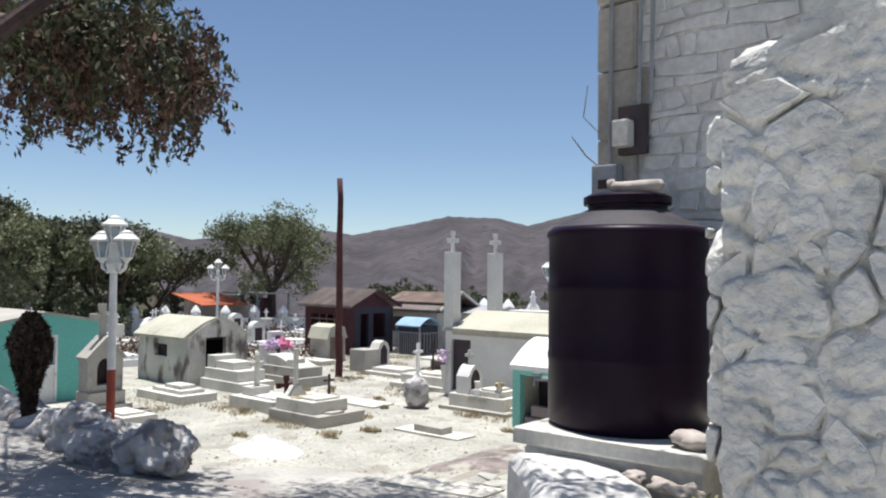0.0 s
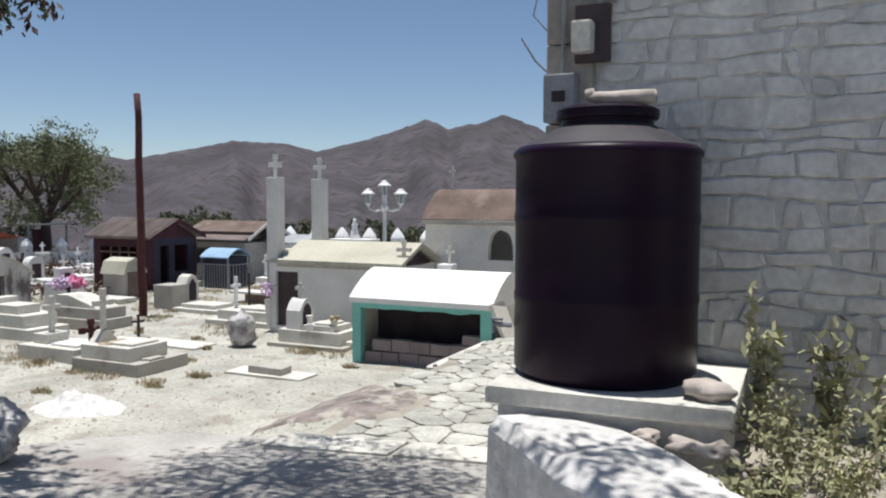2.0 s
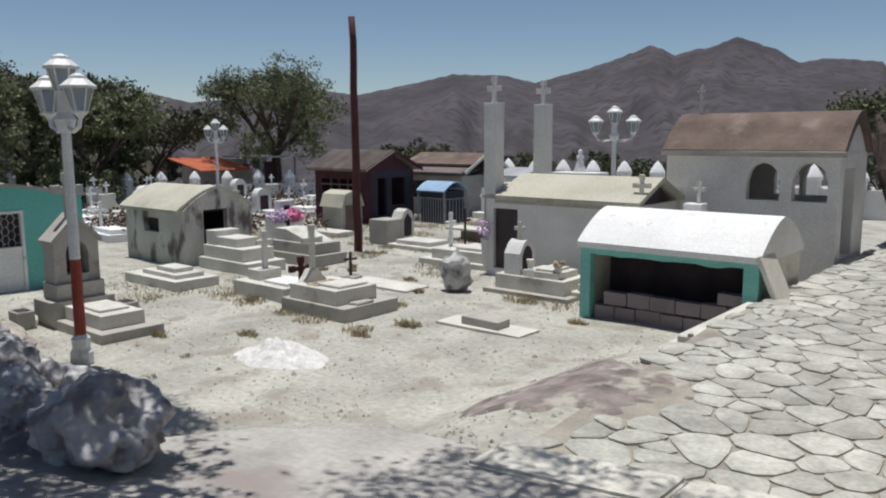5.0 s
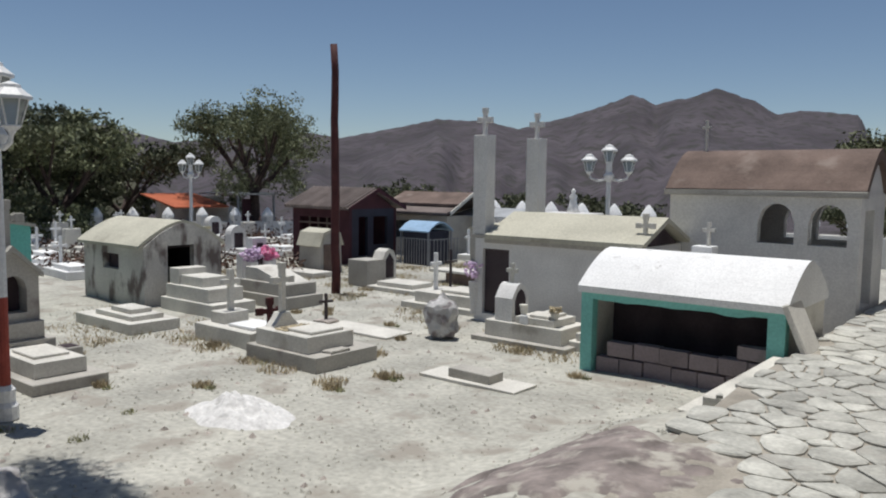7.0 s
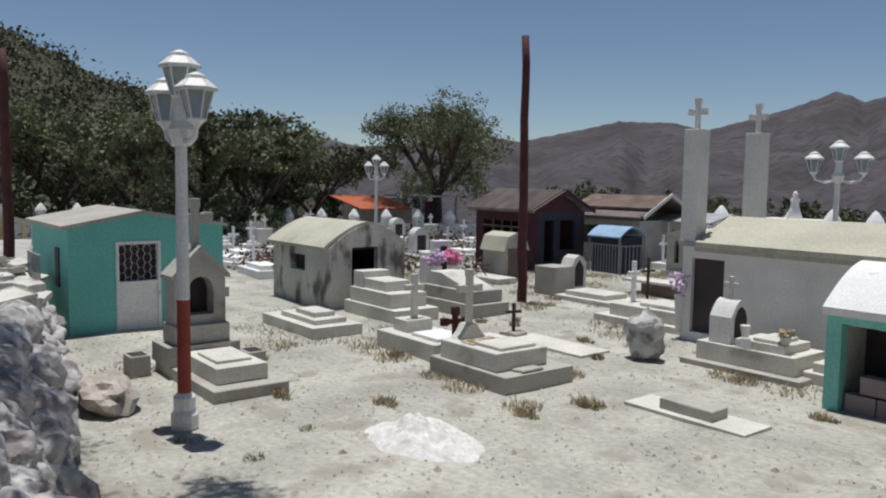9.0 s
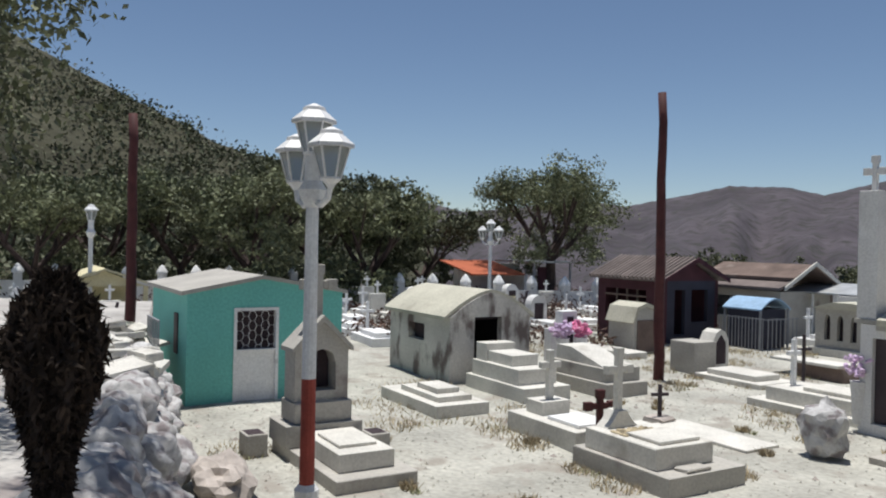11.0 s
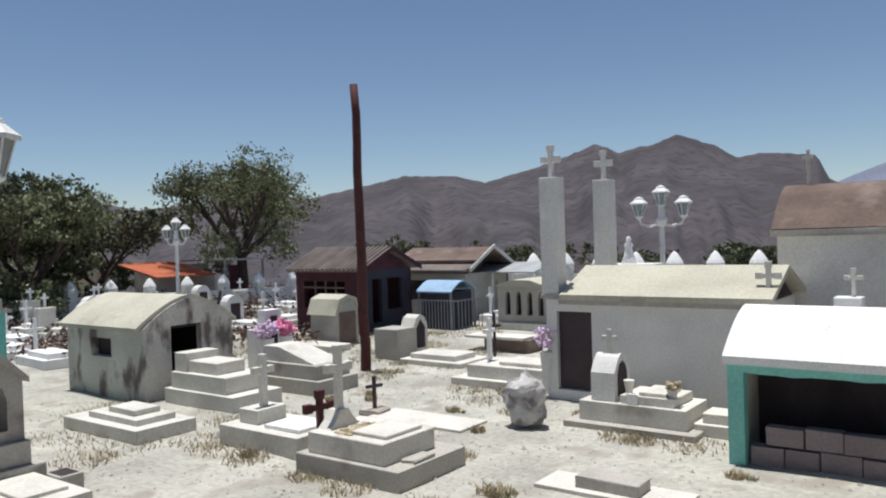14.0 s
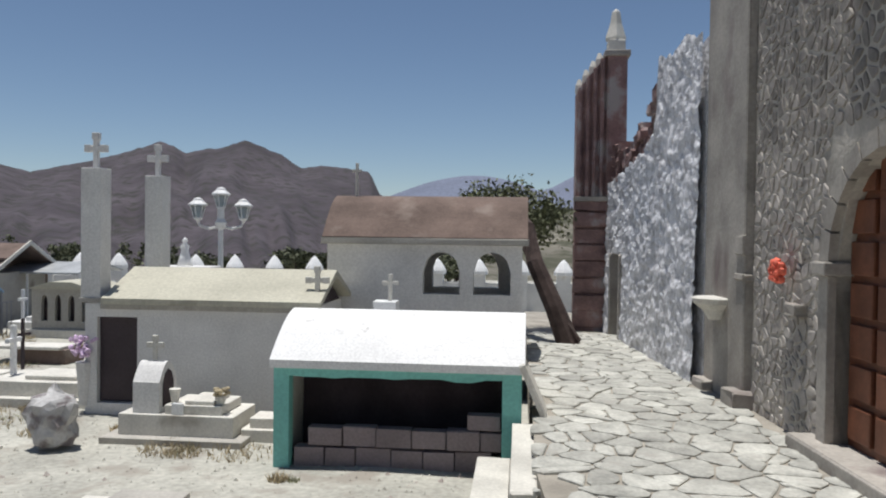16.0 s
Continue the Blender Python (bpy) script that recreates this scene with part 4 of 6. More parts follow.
def chapel():
    t = thing("mausoleum", "tall grey-white vaulted chapel with arched windows and a brown roof", "mausoleum")
    x0, x1, y0, y1 = -11.3, -7.48, 20.22, 22.5
    arches = [(-9.4, -8.68, 2.04, 2.46, 0.4), (-8.42, -7.7, 2.04, 2.46, 0.4)]
    part("front_wall", arched_wall("y", y0, 0.22, x0, x1, -0.1, 3.08, arches), M_WHITE, t)
    part("back_wall", arched_wall("y", y1 - 0.22, 0.22, x0, x1, -0.1, 3.08, [(-9.45, -8.86, 2.04, 2.46, 0.3), (-8.76, -8.0, 2.04, 2.46, 0.4)]), M_WHITE, t)
    part("west_wall", a_box(x0, x0 + 0.22, y0 + 0.22, y1 - 0.22, -0.1, 3.08), M_WHITE, t)
    part("east_wall", arched_wall("x", x1 - 0.22, 0.22, y0 + 0.221, y1 - 0.221, -0.1, 3.08, [(20.6, 21.5, 0.82, 2.75, 0.001)]), M_WHITE, t)
    part("floor", a_box(x0 + 0.2, x1 - 0.2, y0 + 0.2, y1 - 0.2, 0, 0.8), M_CONCRETE, t)
    prof = vault(y0 - 0.1, y1 + 0.1, 3.14, 0.85, 18)
    part("roof", a_prism(prof + list(reversed(vault(y0 + 0.05, y1 - 0.05, 3.06, 0.72, 18))), "x", x0 - 0.08, x1 + 0.1), M_BROWNROOF, t, "brown weathered vault roof")
    part("gable", a_prism(vault(y0 + 0.08, y1 - 0.08, 3.08, 0.7, 18), "x", x1 - 0.2, x1 - 0.02), M_WHITE, t)
    part("gable", a_prism(vault(y0 + 0.08, y1 - 0.08, 3.08, 0.7, 18), "x", x0 + 0.02, x0 + 0.2), M_WHITE, t)
    part("eave", a_box(x0 - 0.1, x1 + 0.12, y0 - 0.13, y0 - 0.002, 3.0, 3.12, 0.015, 0.006), M_CONCRETE, t)
    bm = cross_mesh(0.72, 0.2, 0.06, 0.78)
    for v in bm.verts:
        v.co += Vector((-10.95, 21.3, 3.95))
    part("cross", bm, M_PALE, t)


chapel()


def vault_hut():
    t = thing("mausoleum", "stained limewashed hut tomb with a vaulted cement roof and dark doorway", "mausoleum")
    x0, x1, y0, y1 = -25.0, -22.0, 13.75, 15.98
    part("front_wall", arched_wall("x", x1 - 0.18, 0.18, y0, y1, -0.1, 1.5, [(14.4, 15.16, 0.0, 1.5, 0.0005)]), M_DIRTYWALL, t)
    part("side_wall", arched_wall("y", y0, 0.18, x0, x1 - 0.181, -0.1, 1.5, [(-24.0, -23.2, 0.85, 1.25, 0.001)]), M_DIRTYWALL, t)
    part("far_wall", a_box(x0, x1 - 0.181, y1 - 0.18, y1, -0.1, 1.5), M_DIRTYWALL, t)
    part("back_wall", arched_wall("x", x0, 0.18, y0 + 0.181, y1 - 0.181, -0.1, 1.5, [(14.5, 15.1, 0.7, 1.4, 0.001)]), M_DIRTYWALL, t)
    part("roof", a_prism(vault(y0 - 0.14, y1 + 0.14, 1.53, 0.6, 16) + list(reversed(vault(y0 - 0.14, y1 + 0.14, 1.45, 0.56, 16))), "x", x0 - 0.1, x1 - 0.02), M_OLDROOF, t, "pale cement vault roof")
    bm = bmesh.new()
    prism(bm, vault(y0 + 0.0, y1 - 0.0, 1.5, 0.56, 16), "x", x1 - 0.18, x1 + 0.02)
    part("gable", bm, M_DIRTYWALL, t)
    # added dark sheets and floor stand in for the shade of the room
    part("inner_lining", a_box(x0 + 0.2, x1 - 0.3, y1 - 0.22, y1 - 0.19, 0, 1.45), M_SHADEANDDARK, t)
    part("inner_back", arched_wall("x", x0 + 0.19, 0.03, y0 + 0.2, y1 - 0.23, 0, 1.45, [(14.6, 15.0, 0.9, 1.3, 0.001)]), M_SHADEANDDARK, t)
    part("floor", a_box(x0 + 0.2, x1 - 0.2, y0 + 0.2, y1 - 0.23, -0.05, 0.02), M_SHADEANDDARK, t)
    part("inner_ceiling", a_box(x0 + 0.2, x1 - 0.2, y0 + 0.2, y1 - 0.23, 1.42, 1.45), M_SHADEANDDARK, t)
    part("window_shade", a_box(-24.05, -23.15, y0 + 0.185, y0 + 0.2, 0.8, 1.3), M_SHADEANDDARK, t, "sheet painted dark for the shade behind the window")


vault_hut()


def teal_house():
    t = thing("mausoleum", "turquoise painted tomb house with a white grille door and low roof", "mausoleum")
    x0, x1, y0, y1 = -25.4, -22.0, 7.95, 11.1
    bm = bmesh.new()
    for prof in wall_with_arches(bm, y0, y1, -0.1, 2.12, [(8.84, 9.74, 0.0, 1.84, 0.0005)], 2):
        prism(bm, prof, "x", x1 - 0.18, x1)
    prism(bm, [(y0, 2.12), (y1, 2.12), (9.4, 2.4)], "x", x1 - 0.18, x1)
    part("front_wall", bm, M_TEAL, t)
    part("side_wall", arched_wall("y", y0, 0.18, x0, x1 - 0.181, -0.1, 2.12, [(-23.0, -22.75, 0.95, 1.65, 0.001)]), M_TEAL, t)
    part("far_wall", a_box(x0, x1 - 0.181, y1 - 0.18, y1, -0.1, 2.12), M_TEAL, t)
    part("back_wall", a_box(x0, x0 + 0.18, y0 + 0.181, y1 - 0.181, -0.1, 2.12), M_TEAL, t)
    part("roof", a_prism([(y0 - 0.12, 2.1), (9.4, 2.4), (y1 + 0.1, 2.1), (y1 + 0.1, 2.17), (9.4, 2.48), (y0 - 0.12, 2.18)], "x", x0 - 0.1, x1 + 0.05), M_CONCRETE, t, "flat weathered concrete roof")
    # dark sheet along the back gives the room its shade by colour
    part("inside", a_box(x0 + 0.2, x0 + 0.3, y0 + 0.2, y1 - 0.2, 0, 2.1), M_SHADEANDDARK, t)
    d = part("door", a_box(x1 - 0.1, x1 - 0.05, 8.9, 9.68, 0.0, 0.98), M_BRIGHT, t, "white sheet-metal door with hexagonal grille")
    bm = bmesh.new()
    for a, b, c, e in ((8.84, 8.9, 0, 1.84), (9.68, 9.74, 0, 1.84), (8.9, 9.68, 1.78, 1.84), (8.9, 9.68, 0.98, 1.02)):
        box(bm, x1 - 0.12, x1 + 0.02, a, b, c, e)
    part("door_frame", bm, M_BRIGHT, d)
    bm = bmesh.new()
    for i in range(6):
        for j in range(4):
            cy, cz = 8.97 + i * 0.128, 1.1 + j * 0.19 + (0.095 if i % 2 else 0)
            pts = [(x1 - 0.06, cy + 0.085 * math.cos(k * math.pi / 3), cz + 0.095 / 0.866 * math.sin(k * math.pi / 3)) for k in range(7)]
            for p, q in zip(pts, pts[1:]):
                tube(bm, [p, q], [0.006, 0.006], 4)
    part("grille", bm, M_LAMPWHITE, d)
    # added dark sheet: the shade seen through the grille
    part("dark_pane", a_box(x1 - 0.14, x1 - 0.13, 8.9, 9.68, 1.0, 1.8), M_SHADEANDDARK, d)
    bm = bmesh.new()
    box(bm, -23.03, -22.72, y0 - 0.03, y0 - 0.002, 0.9, 1.7, 0.01)
    part("slot_window", bm, M_DARKDOOR, t)


teal_house()

# ---- graves ----


def stepped(t, tiers, mat, name="tier", bevel=0.015):
    for x0, x1, y0, y1, z0, z1 in tiers:
        part(name, a_box(x0, x1, y0, y1, z0, z1, bevel, 0.004), mat, t)


def cross_on(t, x, y, z, h, w, th, mat, turn=90, base=0.0, flare=0.0, name="cross"):
    bm = cross_mesh(h, w, th, 0.7, flare)
    m = pose(x, y, z + base, 0, 0, turn)
    for v in bm.verts:
        v.co = m @ v.co
    return part(name, bm, mat, t)


g = thing("grave", "pale stepped cement grave with a crucifix and dry flowers", "grave", "graves")
stepped(g, [(-15.75, -13.88, 12.12, 13.58, -0.1, 0.27)], M_CONCRETE, "base")
stepped(g, [(-15.6, -14.2, 12.22, 13.3, 0.27, 0.56)], M_PALE)
stepped(g, [(-14.95, -14.3, 12.4, 13.15, 0.56, 0.61)], M_PALE, "lid")
part("pedestal", a_prism([(12.4, 0.56), (13.0, 0.56), (12.88, 0.66), (12.78, 0.8), (12.62, 0.8), (12.52, 0.66)], "x", -15.58, -15.34), M_PALE, g)
cross_on(g, -15.45, 12.7, 0.8, 0.85, 0.38, 0.1, M_PALE, 90, flare=0.62)
bm = bmesh.new()
rnd = random.Random(1)
for i in range(60):
    p = (rnd.uniform(-15.2, -14.9), rnd.uniform(12.35, 13.0), 0.565)
    boulder(bm, p, (0.05, 0.05, 0.03), i, 1, 0.4)
part("withered_flowers", bm, M_DRY, g, "brown withered flowers")
bm = bmesh.new()
box(bm, -14.15, -13.93, 12.5, 12.95, 0.27, 0.31, 0.01, 0.01)
part("broken_corner", bm, M_CONCRETE, g)

g = thing("grave", "low white cement grave with a plain cross on a block", "grave", "graves")
stepped(g, [(-17.95, -16.15, 12.5, 13.6, -0.1, 0.32)], M_PALE, "base")
stepped(g, [(-17.1, -16.3, 12.7, 13.4, 0.32, 0.38)], M_BRIGHT, "lid")
stepped(g, [(-17.75, -17.3, 12.75, 13.35, 0.32, 0.55)], M_PALE, "pedestal")
cross_on(g, -17.5, 13.05, 0.55, 0.85, 0.42, 0.11, M_PALE)
g = thing("grave_cross", "small dark red wooden cross leaning behind a grave", "cross")
cross_on(g, -16.0, 12.85, 0.3, 0.62, 0.42, 0.09, M_RUST, 80, flare=0.75)
g = thing("grave_cross", "small dark iron cross on a stone footing", "cross")
part("footing", a_box(-17.35, -16.9, 15.1, 15.5, -0.02, 0.12, 0.05, 0.02), M_ROCKPLAIN, g)
cross_on(g, -17.12, 15.3, 0.1, 0.6, 0.34, 0.06, M_DARKDOOR, 75)
g = thing("grave_slab", "flush white grave slab in the gravel", "grave", "graves")
stepped(g, [(-17.0, -14.95, 14.95, 15.75, -0.1, 0.05)], M_PALE, "slab")
g = thing("grave_slab", "low dark-edged grave slab on a pale bed", "grave", "graves")
stepped(g, [(-12.6, -10.7, 13.25, 13.9, -0.1, 0.045)], M_PALE, "bed", 0.01)
stepped(g, [(-12.08, -11.25, 13.38, 13.76, 0.045, 0.19)], M_CONCRETE, "slab")

g = thing("grave", "grey cement grave with a gabled niche and a cross", "grave", "graves")
stepped(g, [(-18.4, -15.9, 8.45, 9.62, -0.1, 0.18)], M_CONCRETE, "base")
stepped(g, [(-17.6, -16.2, 8.62, 9.42, 0.18, 0.42), (-17.3, -16.5, 8.75, 9.3, 0.42, 0.46)], M_PALE, "lid")
stepped(g, [(-18.4, -17.62, 8.4, 9.6, 0.18, 0.5), (-18.3, -17.7, 8.55, 9.45, 0.5, 0.8)], M_CONCRETE, "tier")
bm = bmesh.new()
for prof in wall_with_arches(bm, 8.58, 9.42, 0.8, 1.62, [(8.8, 9.22, 0.95, 1.35, 0.22)]):
    prism(bm, prof, "x", -18.25, -17.8)
prism(bm, [(8.58, 1.62), (9.42, 1.62), (9.0, 2.0)], "x", -18.25, -17.8)
bmesh.ops.remove_doubles(bm, verts=bm.verts[:], dist=0.001)
part("niche", bm, M_CONCRETE, g)
# near-black backing puts the shade of the arch into colour
part("niche_back", a_box(-18.24, -18.1, 8.7, 9.3, 0.82, 1.6), M_SHADEANDDARK, g, "plate painted dark for the shade in the arched niche")
for s in (-1, 1):
    part("gable_trim", a_prism([(9.0, 2.08), (9.0 + s * 0.48, 1.6), (9.0 + s * 0.48, 1.53), (9.0, 1.98)], "x", -18.28, -17.74), M_CONCRETE, g)
cross_on(g, -18.02, 9.0, 2.0, 0.75, 0.42, 0.12, M_CONCRETE, 90, flare=0.65)
for x, y in ((-18.2, 8.1), (-17.5, 9.75)):
    p = thing("flower_pot", "square concrete flower pot beside a grave", "pot", "flower pots", (x, y, 0.0))
    part("pot", a_box(-0.2, 0.2, -0.16, 0.16, 0, 0.34, 0.02), M_CONCRETE, p)
    part("soil", a_box(-0.16, 0.16, -0.12, 0.12, 0.33, 0.345), M_SHADEANDDARK, p)

g = thing("grave", "white niche grave with a rounded shrine on stepped blocks", "grave", "graves")
stepped(g, [(-13.75, -11.55, 16.2, 17.5, -0.1, 0.1)], M_CONCRETE, "base")
stepped(g, [(-13.55, -11.75, 16.4, 17.4, 0.1, 0.42), (-12.85, -11.95, 16.47, 17.3, 0.42, 0.56), (-12.55, -12.1, 16.52, 17.2, 0.56, 0.62)], M_PALE)
stepped(g, [(-12.72, -12.54, 16.42, 16.468, 0.42, 0.6)], M_BRIGHT, "plaque")
n = 10
arc = [(16.48 + 0.6 * (i / n), 0.88 + 0.3 * math.sin(math.pi * i / n)) for i in range(n + 1)]
bm = bmesh.new()
for prof in wall_with_arches(bm, 16.48, 17.08, 0.42, 0.89, [(16.59, 16.97, 0.5, 0.84, 0.04)], 6):
    prism(bm, prof, "x", -13.36, -12.94)
prism(bm, arc, "x", -13.36, -12.94)
bmesh.ops.remove_doubles(bm, verts=bm.verts[:], dist=0.002)
part("shrine", bm, M_WHITE, g, "white round-topped shrine")
# two dark plates draw the shade of the shrine's hollow
part("shrine_back", a_box(-13.37, -13.15, 16.55, 17.0, 0.46, 0.88), M_SHADEANDDARK, g)
part("shrine_opening", a_prism([(16.6, 0.5), (16.96, 0.5), (16.96, 0.86), (16.89, 1.0), (16.78, 1.06), (16.67, 1.0), (16.6, 0.86)], "x", -12.94, -12.93), M_SHADEANDDARK, g)
cross_on(g, -13.15, 16.78, 1.17, 0.36, 0.18, 0.06, M_PALE, 0, flare=0.7)
part("vase", a_lathe([(0.05, 0.56), (0.07, 0.68), (0.09, 0.78)], -12.75, 16.62, 10), M_PALE, g)
v = part("vase", a_lathe([(0.06, 0.56), (0.08, 0.64), (0.09, 0.7)], -12.02, 16.6, 10), M_PALE, g)
bm = bmesh.new()
for i in range(24):
    boulder(bm, (-12.02 + random.Random(i).uniform(-0.1, 0.1), 16.6 + random.Random(i + 50).uniform(-0.1, 0.1), 0.72 + 0.004 * i), (0.04, 0.04, 0.03), i, 1, 0.5)
tagged(part("dry_bouquet", bm, M_DRY, v, "dried grey flowers"), kind="stuff")
g = thing("grave", "small low tiled grave box", "grave", "graves")
stepped(g, [(-11.7, -11.1, 16.6, 17.3, -0.05, 0.2), (-11.6, -11.2, 16.7, 17.2, 0.2, 0.35)], M_PALE)

g = thing("grave", "broad three-stepped cement grave before the hut tomb", "grave", "graves")
stepped(g, [(-21.7, -19.5, 14.0, 15.2, -0.1, 0.3), (-21.6, -19.85, 14.1, 15.1, 0.3, 0.62), (-21.4, -20.3, 14.25, 14.95, 0.62, 0.85), (-21.6, -21.2, 14.2, 15.0, 0.62, 1.0)], M_PALE)
g = thing("grave", "pale stepped grave with a sloping book-shaped lid", "grave", "graves")
stepped(g, [(-21.3, -19.2, 15.9, 17.1, -0.1, 0.3), (-21.2, -19.35, 16.0, 17.0, 0.3, 0.6)], M_CONCRETE)
part("lid", a_prism([(-21.1, 0.6), (-19.5, 0.6), (-19.9, 0.72), (-20.6, 0.92), (-21.1, 0.92)], "y", 16.1, 16.9), M_PALE, g)
g = thing("grave", "low two-tier cement grave among dry weeds", "grave", "graves")
stepped(g, [(-21.4, -19.1, 11.75, 12.9, -0.1, 0.22), (-20.9, -19.4, 11.95, 12.7, 0.22, 0.32), (-20.5, -19.7, 12.1, 12.6, 0.32, 0.42)], M_PALE)
g = thing("grave", "white grave with a small cross beside the twin-pillar tomb", "grave", "graves")
stepped(g, [(-17.6, -15.0, 18.3, 19.9, -0.1, 0.15), (-17.3, -15.2, 18.5, 19.7, 0.15, 0.42), (-16.6, -15.6, 18.7, 19.5, 0.42, 0.5)], M_PALE)
cross_on(g, -17.1, 19.1, 0.42, 0.95, 0.4, 0.09, M_BRIGHT)
g = thing("grave", "grey domed sentry-box tomb on a slab", "grave", "graves")
part("slab", a_box(-26.2, -23.3, 20.4, 21.2, -0.1, 0.18, 0.02), M_PALE, g)
part("shrine", a_prism([(21.4, 0), (22.4, 0), (22.36, 0.95), (22.2, 1.3), (21.9, 1.42), (21.6, 1.3), (21.44, 0.95)], "x", -25.2, -24.1), M_CONCRETE, g)
part("hood", a_prism([(21.34, 0.93), (21.43, 0.95), (21.59, 1.31), (21.9, 1.43), (22.21, 1.31), (22.37, 0.95), (22.46, 0.93), (22.28, 1.4), (21.9, 1.53), (21.52, 1.4)], "x", -25.26, -24.05), M_OLDROOF, g)
part("front", a_box(-24.1, -24.08, 21.55, 22.25, 0.05, 1.0), M_BROWNROOF, g)
g = thing("grave", "small arched brick niche grave with a low slab", "grave", "graves")
stepped(g, [(-21.5, -20.7, 20.2, 21.0, -0.1, 0.8)], M_CONCRETE, "pier")
part("niche", a_prism([(20.95, 0.0), (21.55, 0.0), (21.55, 0.8), (21.43, 1.02), (21.25, 1.1), (21.07, 1.02), (20.95, 0.8)], "x", -21.2, -20.75), M_PALE, g)
# dark face plate for the shade in the small niche
part("niche_back", a_prism([(21.07, 0.2), (21.43, 0.2), (21.43, 0.75), (21.25, 0.97), (21.07, 0.75)], "x", -20.75, -20.742), M_SHADEANDDARK, g)
stepped(g, [(-20.4, -18.5, 19.9, 21.2, -0.1, 0.12), (-20.2, -18.8, 20.1, 21.0, 0.12, 0.25)], M_PALE)

# white cross block with two vases of flowers behind the stepped grave
g = thing("grave", "white cross-shaped headstone with two tall flower vases", "grave", "graves")
stepped(g, [(-23.0, -22.7, 17.2, 18.4, 0, 1.05), (-23.0, -22.7, 17.55, 18.05, 1.05, 1.5)], M_BRIGHT, "headstone")
part("inset", a_box(-22.69, -22.67, 17.7, 17.9, 0.5, 1.35), M_SHADEANDDARK, g)
for y, m, nm in ((17.15, M_LILAC, "lilac"), (17.75, M_PINK, "pink")):
    v = part("vase", a_lathe([(0.1, 0.0), (0.12, 0.3), (0.17, 0.85), (0.18, 0.88)], -22.2, y, 14), M_BRIGHT, g)
    bm = bmesh.new()
    rnd = random.Random(int(y * 100))
    for i in range(70):
        d = Vector((rnd.gauss(0, 1), rnd.gauss(0, 1), rnd.gauss(0, 1))).normalized() * rnd.uniform(0.12, 0.3)
        boulder(bm, (-22.2 + d.x, y + d.y, 1.08 + d.z * 0.8), (0.06, 0.06, 0.05), i, 1, 0.5)
    part("bouquet", bm, m, v, nm + " artificial flowers")

bm = bmesh.new()
rings = []
for j in range(24):
    q = j / 23
    ring = []
    for i in range(72):
        an = 2 * math.pi * i / 72
        edge = 1 + 0.25 * noise.noise(Vector((math.cos(an) * 1.7, math.sin(an) * 1.7, 5)))
        x, y = -13.0 + 0.95 * q * edge * math.cos(an), 9.95 + 0.62 * q * edge * math.sin(an)
        lump = 1 + 0.5 * noise.noise(Vector((x * 3.5, y * 3.5, 1))) + 0.3 * noise.noise(Vector((x * 9, y * 9, 2))) + 0.16 * noise.noise(Vector((x * 20, y * 20, 4)))
        ring.append(bm.verts.new((x, y, ground_height(x, y) - 0.02 + 0.27 * (1 - q ** 1.5) * lump)))
    rings.append(ring)
for p, q in zip(rings, rings[1:]):
    for i in range(72):
        bm.faces.new((p[i], q[i], q[(i + 1) % 72], p[(i + 1) % 72]))
bmesh.ops.remove_doubles(bm, verts=bm.verts[:], dist=0.001)
tagged(part("lime_heap", bm, M_LIMEHEAP, None, "", True), "low heap of white lime on the gravel", "heap")

# ---- lamp posts and poles ----


def lantern(parent, x, y, z, s=1.0):
    l = part("lantern", a_lathe([(0.1 * s, z), (0.2 * s, z + 0.36 * s)], x, y, 6), glass, parent, "frosted glass lantern")
    part("collar", a_lathe([(0.03 * s, z - 0.1 * s), (0.06 * s, z - 0.05 * s), (0.12 * s, z), (0.115 * s, z + 0.02 * s)], x, y, 6), M_LAMPWHITE, l)
    part("cap", a_lathe([(0.25 * s, z + 0.34 * s), (0.25 * s, z + 0.38 * s), (0.13 * s, z + 0.48 * s), (0.12 * s, z + 0.52 * s), (0.03 * s, z + 0.56 * s)], x, y, 6), M_LAMPWHITE, l)
    bm = bmesh.new()
    for k in range(6):
        a = 2 * math.pi * k / 6
        tube(bm, [(x + 0.102 * s * math.cos(a), y + 0.102 * s * math.sin(a), z), (x + 0.204 * s * math.cos(a), y + 0.204 * s * math.sin(a), z + 0.36 * s)], [0.012 * s] * 2, 4)
    part("lantern_bar", bm, M_LAMPWHITE, l)
    return l


